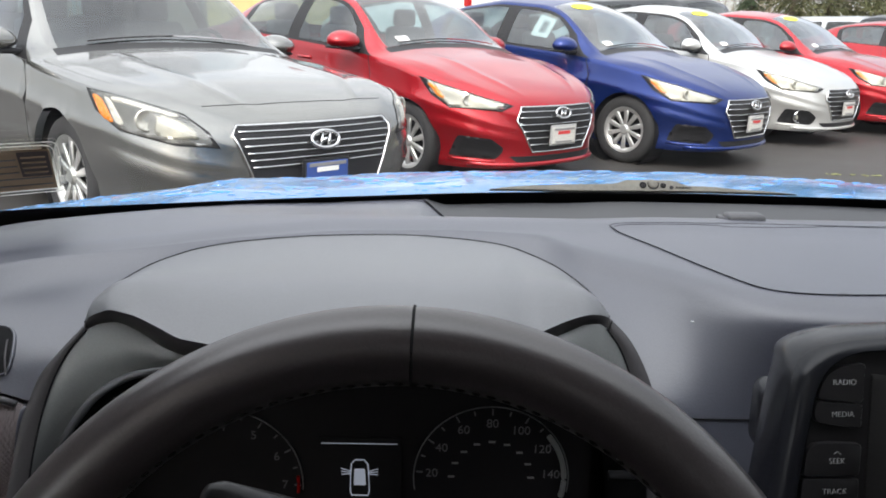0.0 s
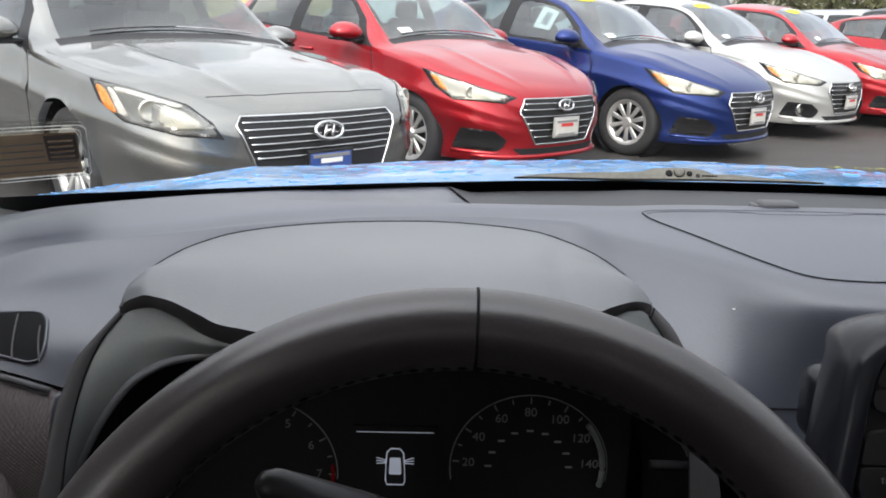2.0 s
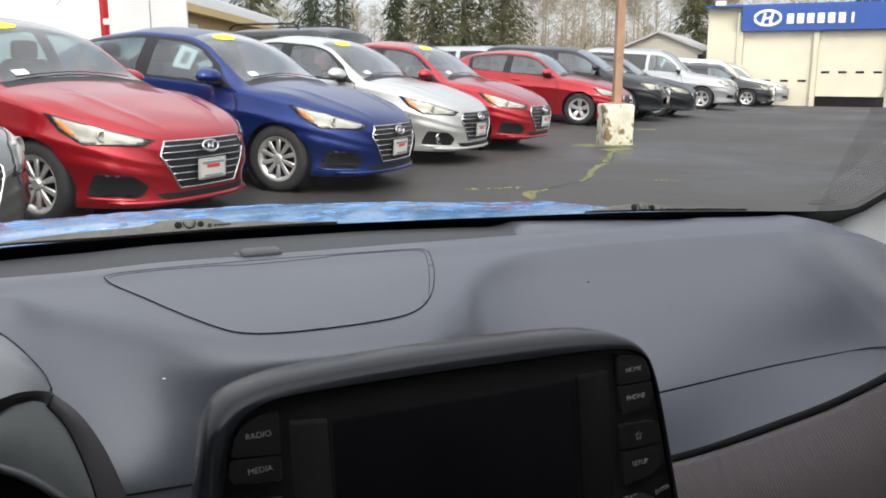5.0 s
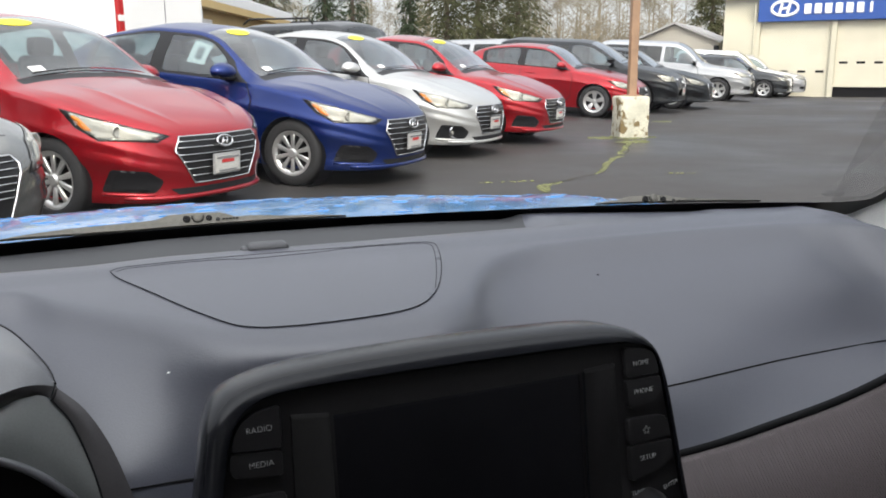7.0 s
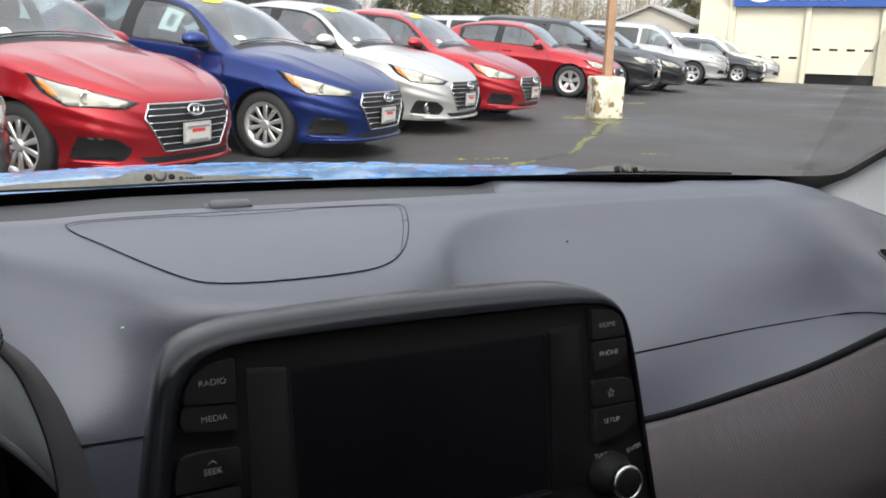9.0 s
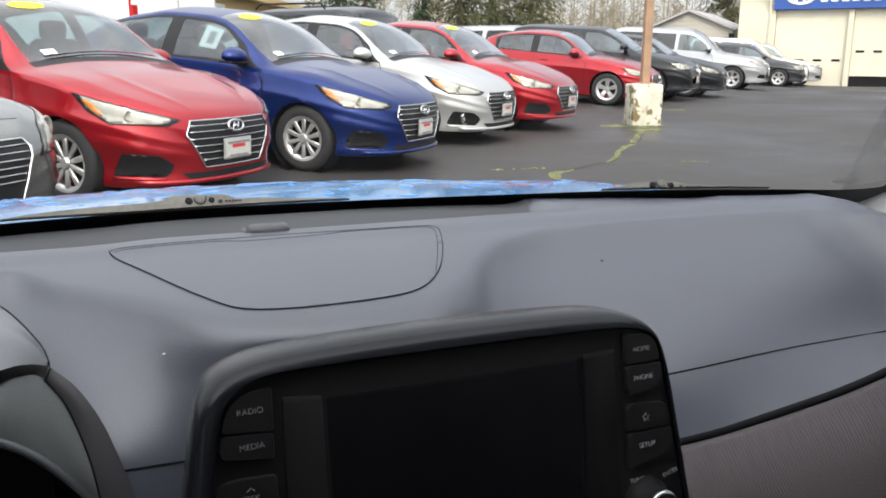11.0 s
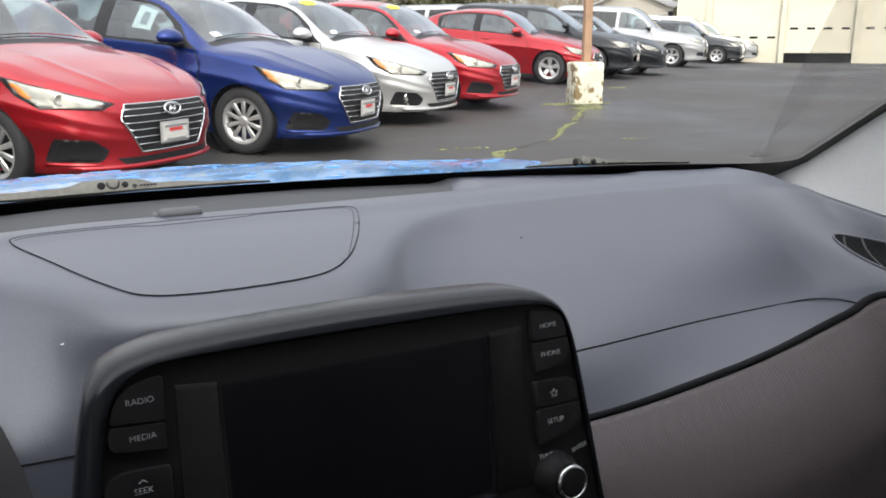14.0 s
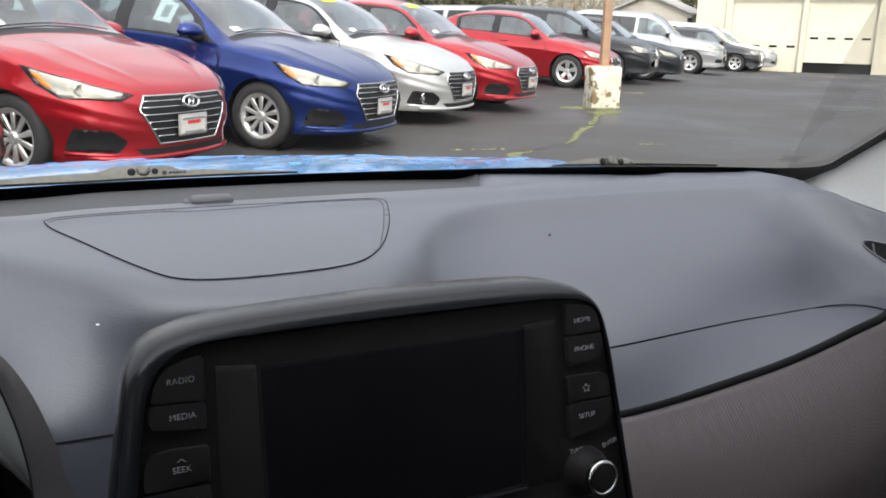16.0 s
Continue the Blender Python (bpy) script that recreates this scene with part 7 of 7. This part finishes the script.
bmesh.ops.subdivide_edges(blk, edges=list(blk.edges), cuts=3, use_grid_fill=True)
for v in blk.verts:
    v.co += Vector((noise.noise(v.co * 6), noise.noise(v.co * 6 + Vector((5, 0, 0))), noise.noise(v.co * 5 + Vector((0, 9, 0))))) * 0.018
part("block", blk, M_CONCRETE, post, "mossy concrete block with peeling white paint", smooth=True)
part("pole", box(0.01, 0, 3.6, 0.125, 0.125, 6.0, 0.012, 2), M_POST, post)
part("base_plate", box(0.01, 0, 0.64, 0.26, 0.26, 0.025, 0.005), M_POST, post)
part("lamp_arm", sweep([(0, 0, 6.5), (0.3, 0, 6.75), (0.9, 0, 6.85)], 0.04, 8), M_POST, post, smooth=True)
part("lamp_head", box(1.2, 0, 6.85, 0.6, 0.3, 0.14, 0.05, 3), M_POST, post)

# ---- cracks with moss ----
rng = random.Random(11)
CRACK = [(3.0, 5.9), (3.28, 6.38), (3.57, 6.87), (4.01, 7.16), (4.54, 7.49), (5.19, 8.36), (5.82, 9.0), (6.45, 9.89), (6.99, 10.6), (7.2, 11.0)]
CROSS = [(2.6, 7.35), (3.31, 7.26), (4.01, 7.16), (4.84, 7.27), (5.6, 7.05), (7.2, 7.3), (9.5, 7.0)]
LONG = [(7.6, 11.6), (8.6, 12.9), (10.04, 14.0), (11.8, 16.2)]


def crack(points, width, label):
    pts = dense(points, 0.08, False)
    rows, k = [], rng.random() * 50
    for i, (x, y) in enumerate(pts):
        a, b = pts[max(i - 1, 0)], pts[min(i + 1, len(pts) - 1)]
        d = Vector((b[0] - a[0], b[1] - a[1])).normalized()
        o = 0.10 * noise.noise((x * 1.7, y * 1.7, k)) + 0.04 * noise.noise((x * 7, y * 7, k))
        wd = width * (0.6 + 0.8 * abs(noise.noise((x * 3, y * 3, k + 9))))
        rows.append([(x - d.y * (o + s * wd), y + d.x * (o + s * wd), ground_z(x, y) + 0.004) for s in (-0.5, 0, 0.5)])
    return rows


moss_v, moss_f = [], []


def moss_at(x, y, r, n):
    for _ in range(n):
        a, d = rng.random() * 6.28, r * rng.random() ** 0.7
        s, k0 = 0.008 + 0.016 * rng.random(), len(moss_v)
        px, py = x + d * math.cos(a) * 1.3, y + d * math.sin(a)
        for h, qq in ((0.0, 1.0), (0.6, 0.7)):
            moss_v.extend((px + s * qq * math.cos(b) * (1 + 0.4 * rng.random()), py + s * qq * math.sin(b), h * s * 0.8 + 0.002 + ground_z(px, py)) for b in [math.pi * j / 3 for j in range(6)])
        moss_f.extend((k0 + j, k0 + (j + 1) % 6, k0 + 6 + (j + 1) % 6, k0 + 6 + j) for j in range(6))
        moss_f.append(tuple(k0 + 6 + j for j in range(6)))


cr = thing("asphalt_crack", "jagged crack in the asphalt filled with moss", "crack")
tagged(cr, kind="structure")
for p, wdt in ((CRACK, 0.035), (CROSS, 0.012), (LONG, 0.012)):
    part_mesh("crack_line", grid_mesh("crack_line", crack(p, wdt, ""), material("crack_dirt", (0.05, 0.045, 0.03), 0.95, grain=0.3, scale=60)), cr)
for i, (x, y) in enumerate(dense(CRACK, 0.06, False)):
    thick = noise.noise((x * 1.1, y * 1.1, 3.0))
    if thick > -0.05:
        o = 0.10 * noise.noise((x * 1.7, y * 1.7, 0.0))
        moss_at(x + o, y, 0.03 + 0.05 * max(thick, 0), int(3 + 14 * max(thick, 0)))
for x, y in dense(CROSS, 0.10, False)[:34]:
    if noise.noise((x * 2, y * 2, 7.0)) > 0.40:
        moss_at(x, y, 0.04, 3)
for x, y, r, n in ((6.95, 11.2, 0.22, 110), (7.25, 10.95, 0.16, 80), (6.95, 10.45, 0.20, 120), (10.04, 14.0, 0.16, 60), (7.55, 11.05, 0.15, 50)):
    moss_at(x, y, r, n)
tagged(part_mesh("moss", mesh_of("moss", moss_v, moss_f, M_MOSS), None), "yellow-green moss growing along the asphalt cracks", "moss", kind="stuff")

# ---- service building ----
M_WALL = material("cream_metal_wall", (0.58, 0.545, 0.425), 0.6, grain=0.03, scale=40, stain=0.07, stain_scale=0.7)
M_DOOR = material("cream_roller_door", (0.63, 0.59, 0.465), 0.5, grain=0.03, scale=50, stain=0.06, stain_scale=1.2)
M_SIGN = material("sign_blue", (0.022, 0.075, 0.30), 0.45, stain=0.06, stain_scale=1.0)
M_SIGNWHITE = material("sign_white", (0.85, 0.85, 0.85), 0.4, stain=0.03)
BZ = ground_z(31.0, 30.2)
BM = Matrix.Translation((31.0, 30.2, BZ)) @ Matrix.Rotation(math.atan2(-0.755, 0.656), 4, "Z")
service = thing("service_building", "cream metal service building with roller doors and a blue sign", "building", BM)
part("wall", box(2.0, 6.2, 2.3, 13.8, 12.0, 4.6), M_WALL, service)
for x0, x1 in ((-4.85, -3.2), (-0.08, 0.14), (3.05, 3.32), (6.25, 6.5)):
    part("pilaster", box((x0 + x1) / 2, 0.05, 1.72, x1 - x0, 0.34, 3.44), M_WALL, service)
part("downpipe", sweep([(-3.45, -0.16, 0.05), (-3.45, -0.16, 4.3)], 0.05, 8), M_WALL, service)
part("eaves", box(2.0, 0.0, 4.62, 14.0, 0.6, 0.10), M_SIGN, service)
for x0, x1, slot, lift in ((-3.2, -0.08, 1.16, 0.0), (0.14, 3.05, 1.56, 0.46), (3.32, 6.25, 1.56, 0.0)):
    cx, wd = (x0 + x1) / 2, x1 - x0
    d = part("roller_door", box(cx, 0.12, (3.44 + lift) / 2, wd - 0.02, 0.06, 3.44 - lift), M_DOOR, service, "cream sectional roller door")
    for k in range(1, 7):
        z = lift + (3.44 - lift) * k / 7
        part("panel_joint", box(cx, 0.088, z, wd - 0.04, 0.006, 0.018), M_WALL, d)
    for k in range(4):
        sx = x0 + wd * (k + 0.5) / 4
        part("window_slot", box(sx, 0.085, slot, 0.36, 0.01, 0.10), M_SCREEN, d)
    if lift:
        # a black sheet on the solid wall paints the shade inside the opening
        part("dark_opening", box(cx, 0.185, lift / 2, wd - 0.02, 0.02, lift), M_GROOVE, service)
sign = part("sign_board", box(2.0, -0.20, 4.02, 10.6, 0.22, 1.14, 0.02), M_SIGN, service, "blue sign board with plain white shapes")
ring = [Vector((-2.15 + 0.57 * math.cos(a), -0.33, 4.03 + 0.33 * math.sin(a))) for a in [2 * math.pi * k / 36 for k in range(36)]]
part("oval_mark", sweep(ring, 0.07, 6, True), M_SIGNWHITE, sign)
for x in (-2.32, -1.98):
    part("oval_mark", sweep([(x - 0.05, -0.33, 3.80), (x + 0.05, -0.33, 4.26)], 0.07, 6), M_SIGNWHITE, sign)
part("oval_mark", sweep([(-2.32, -0.33, 4.0), (-1.98, -0.33, 4.06)], 0.06, 6), M_SIGNWHITE, sign)
for k in range(7):
    x = -1.16 + k * 0.435
    part("white_shape", box(x, -0.33, 3.98, 0.30 if k < 6 else 0.12, 0.06, 0.46, 0.04, 2), M_SIGNWHITE, sign)
part("wall_lamp", box(-4.3, -0.3, 4.75, 0.5, 0.3, 0.22, 0.05, 2), M_PLAINWHITE, service)
rng = random.Random(2)

# ---- gabled shed ----
M_SIDING = material("beige_siding", (0.46, 0.43, 0.37), 0.7, grain=0.04, scale=30, stain=0.08, stain_scale=1)
M_SHEDROOF = material("grey_roof_sheet", (0.34, 0.33, 0.32), 0.6, grain=0.05, scale=30, stain=0.1, stain_scale=1)
shed = thing("shed", "beige gabled shed with lapped siding", "shed", Matrix.Translation((26.9, 36.5, ground_z(26.9, 36.5))) @ Matrix.Rotation(math.atan2(-0.75, 0.66), 4, "Z"))
bm = bmesh.new()
prof = [(-2.2, 0), (2.2, 0), (2.2, 2.35), (0, 3.25), (-2.2, 2.35)]
a = [bm.verts.new((x, 0, z)) for x, z in prof]
b = [bm.verts.new((x, 6, z)) for x, z in prof]
bm.faces.new(a[::-1]), bm.faces.new(b)
for i in range(5):
    bm.faces.new((a[i], a[(i + 1) % 5], b[(i + 1) % 5], b[i]))
part("wall", bm, M_SIDING, shed)
for k in range(16):
    z = 0.2 * k + 0.1
    half = 2.2 if z < 2.35 else 2.2 * (3.25 - z) / 0.9
    if half > 0.1:
        part("siding_board", box(0, -0.015, z, half * 2 - 0.02, 0.03, 0.17), M_SIDING, shed)
for s in (1, -1):
    part("roof", box(0, 0, 0, 2.55, 6.4, 0.10, m=Matrix.Translation((s * 1.16, 2.9, 2.86)) @ Matrix.Rotation(s * radians(22.2), 4, "Y")), M_SHEDROOF, shed)
part("corner_trim", box(2.1, -0.04, 1.1, 0.25, 0.05, 2.2), M_BLACKTRIM, shed)

# ---- low tan building behind the rows ----
M_TANWALL = material("tan_wall", (0.55, 0.40, 0.18), 0.7, grain=0.04, scale=30, stain=0.08, stain_scale=1)
ang = math.atan2(37.3 - 23.9, 7.35 - 1.78)
low_b = thing("office_building", "low tan building with a broad white roof edge", "building", Matrix.Translation((1.78, 23.9, 0.1)) @ Matrix.Rotation(ang, 4, "Z"))
part("wall", box(5.25, 3.9, 1.45, 18.5, 7.0, 2.9), M_TANWALL, low_b)
part("roof", box(5.25, 3.9, 3.10, 19.3, 8.0, 0.36, 0.03), M_SIGNWHITE, low_b)
part("eaves_band", box(5.25, 0.05, 2.82, 19.0, 0.30, 0.22), M_TANWALL, low_b)
part("garage_door", box(1.8, 0.37, 1.25, 4.6, 0.06, 2.4), M_SIGNWHITE, low_b)
part("roof_vent", lathe([(0.12, 0), (0.12, 0.5), (0.2, 0.52), (0.2, 0.6), (0.001, 0.66)], 14, "Z", Matrix.Translation((9.5, 1.5, 3.27))), M_SIGNWHITE, low_b)

# ---- trees ----
M_BARK = material("bark", (0.12, 0.09, 0.07), 0.9, grain=0.2, scale=12, stain=0.2, stain_scale=2)
M_TWIG = material("bare_twigs", (0.30, 0.26, 0.19), 0.9, grain=0.2, scale=3, stain=0.25, stain_scale=0.3, spec=0.1)
M_TWIG2 = material("pale_bare_twigs", (0.36, 0.325, 0.24), 0.9, grain=0.2, scale=3, stain=0.25, stain_scale=0.3, spec=0.1)
M_FIR = material("fir_needles", (0.045, 0.062, 0.034), 0.8, grain=0.35, scale=2.5, stain=0.35, stain_scale=0.5, spec=0.08)
M_CEDAR = material("cedar_foliage", (0.075, 0.078, 0.038), 0.8, grain=0.35, scale=2.5, stain=0.35, stain_scale=0.5, spec=0.08)


def tube(vs, fs, a, b, r0, r1, n=4):
    a, b = Vector(a), Vector(b)
    d = (b - a).normalized()
    s = d.orthogonal().normalized()
    u = d.cross(s)
    k0 = len(vs)
    for p, r in ((a, r0), (b, r1)):
        vs.extend(tuple(p + s * r * math.cos(2 * math.pi * j / n) + u * r * math.sin(2 * math.pi * j / n)) for j in range(n))
    fs.extend((k0 + j, k0 + (j + 1) % n, k0 + n + (j + 1) % n, k0 + n + j) for j in range(n))


def conifer(name, label, x, y, h, wide, mat, seed, open_=0.5):
    r = random.Random(seed)
    t = thing(name, label, "tree", pose(x, y, ground_z(x, y) - 0.1), group="conifers at the lot's edge")
    vs, fs = [], []
    tube(vs, fs, (0, 0, 0), (0, 0, h * 0.5), 0.02 * h, 0.012 * h, 8)
    tube(vs, fs, (0, 0, h * 0.5), (0, 0, h), 0.012 * h, 0.01, 8)
    part_mesh("trunk", mesh_of("trunk", vs, fs, M_BARK), t)
    vs, fs = [], []
    z = h * 0.06
    while z < h * 0.99:
        k = 1 - z / h
        for _ in range(r.randint(5, 8)):
            a, ln = r.random() * 6.28, wide * (k ** 0.75) * (0.55 + 0.6 * r.random()) + 0.15
            droop = 0.25 + 0.3 * r.random()
            n = max(3, int(ln / 0.28))
            for i in range(n):
                s = (i + 0.6) / n
                c = Vector((math.cos(a) * ln * s, math.sin(a) * ln * s, z - droop * ln * s * s + 0.1))
                for _ in range(4):
                    q = c + Vector((r.gauss(0, 0.16), r.gauss(0, 0.16), r.gauss(0, 0.10)))
                    d1 = Vector((math.cos(a + r.gauss(0, 0.7)), math.sin(a + r.gauss(0, 0.7)), -0.5 - r.random() * 0.5)) * (0.22 + 0.22 * r.random())
                    d2 = Vector((r.gauss(0, 1), r.gauss(0, 1), r.gauss(0, 0.6))).normalized() * 0.10
                    k0 = len(vs)
                    vs.extend([tuple(q - d2), tuple(q + d1 * 0.5 - d2 * 0.6), tuple(q + d1), tuple(q + d1 * 0.5 + d2 * 0.6)])
                    fs.append((k0, k0 + 1, k0 + 2, k0 + 3))
        z += h * 0.016 * (1 + open_ * r.random())
    part_mesh("crown", mesh_of("crown", vs, fs, mat, False), t)
    return t


def bare_mesh(seed, h, mat, spread=0.45):
    r = random.Random(seed)
    vs, fs = [], []

    def grow(p, d, ln, rad, level):
        steps = 2 if level < 3 else 1
        for _ in range(steps):
            d = (d + Vector((r.gauss(0, 0.12), r.gauss(0, 0.12), 0.05))).normalized()
            e = p + d * ln / steps
            tube(vs, fs, p, e, rad, rad * 0.75, 5 if level < 2 else 3)
            p, rad = e, rad * 0.75
        if level >= 7:
            return
        for _ in range(3 if level < 5 else 4 if level == 5 else 3):
            nd = (d + Vector((r.gauss(0, spread), r.gauss(0, spread), r.gauss(0.1, spread * 0.6)))).normalized()
            grow(p, nd, ln * (0.6 + 0.25 * r.random()), max(rad * 0.60, 0.006), level + 1)

    grow(Vector((0, 0, 0)), Vector((0, 0, 1)), h * 0.26, h * 0.016, 0)
    return mesh_of("limbs", vs, fs, mat)


conifer("fir_tree", "dark green fir tree with drooping boughs", 15.5, 64, 13, 2.6, M_FIR, 1)
conifer("fir_tree", "dark green fir tree with gaps between its boughs", 18.2, 66, 12, 2.0, M_FIR, 2, 1.6)
conifer("cedar_tree", "brownish green cedar tree behind the lot", 11.5, 66, 14, 3.2, M_CEDAR, 3)
conifer("cedar_tree", "olive green cedar tree behind the lot", 24.6, 62, 14, 3.5, M_CEDAR, 4)
conifer("cedar_tree", "olive green cedar tree behind the lot", 27.2, 62, 15, 3.6, M_CEDAR, 5)
conifer("cedar_tree", "olive green cedar tree behind the lot", 30.2, 61, 14, 3.4, M_CEDAR, 6)
conifer("fir_tree", "narrow dark fir tree behind the lot", 23.0, 66, 10, 1.5, M_FIR, 7)
conifer("fir_tree", "tall fir tree behind the service building", 46.5, 58, 13, 2.6, M_CEDAR, 8)
conifer("fir_tree", "tall fir tree behind the service building", 62, 46, 17, 3.2, M_CEDAR, 9)
conifer("fir_tree", "tall fir tree behind the service building", 57, 50, 16, 3.0, M_FIR, 12)
bare = [bare_mesh(20 + k, 11, M_TWIG if k % 2 else M_TWIG2, 0.42) for k in range(4)]
rng = random.Random(8)
for k, (x, y, s) in enumerate(((20.8, 70, 0.75), (33.5, 62, 0.95), (36, 64, 0.9), (38.5, 60, 1.0), (40.5, 62, 0.85), (42.5, 57, 0.95), (44.5, 60, 0.9), (48.5, 55, 1.1), (50, 60, 0.9), (34.8, 68, 0.8), (17, 74, 0.8), (5, 70, 1.0), (-4, 68, 1.1), (60, 42, 1.2))):
    t = thing("bare_tree", "leafless brown tree at the edge of the lot", "tree", pose(x, y, ground_z(x, y) - 0.1, rz=rng.random() * 360), group="bare trees at the lot's edge")
    t.scale = (s, s, s)
    part_mesh("branches", bare[k % 4], t)
# far woods that close the horizon; those behind the camera are added for reflections
vs, fs = [], []
for _ in range(1500):
    a = radians(rng.uniform(-75, 75) if rng.random() < 0.7 else rng.uniform(75, 285))
    d = rng.uniform(80, 125)
    x, y, h = d * math.sin(a + 0.5), d * math.cos(a + 0.5), rng.uniform(4.0, 9.5)
    tube(vs, fs, (x, y, -0.5), (x + rng.gauss(0, 0.4), y, h), 0.16, 0.03, 3)
    for _ in range(44):
        z = h * rng.uniform(0.1, 1.0)
        ln = 0.35 * h * (1.05 - z / h) + 0.5
        b = rng.random() * 6.28
        tube(vs, fs, (x, y, z), (x + ln * math.cos(b), y + ln * math.sin(b), z + ln * rng.uniform(0.2, 1.0)), 0.034, 0.012, 3)
tagged(part_mesh("far_woods", mesh_of("far_woods", vs, fs, M_TWIG), None), "distant belt of bare brown woods", "woods", kind="stuff")
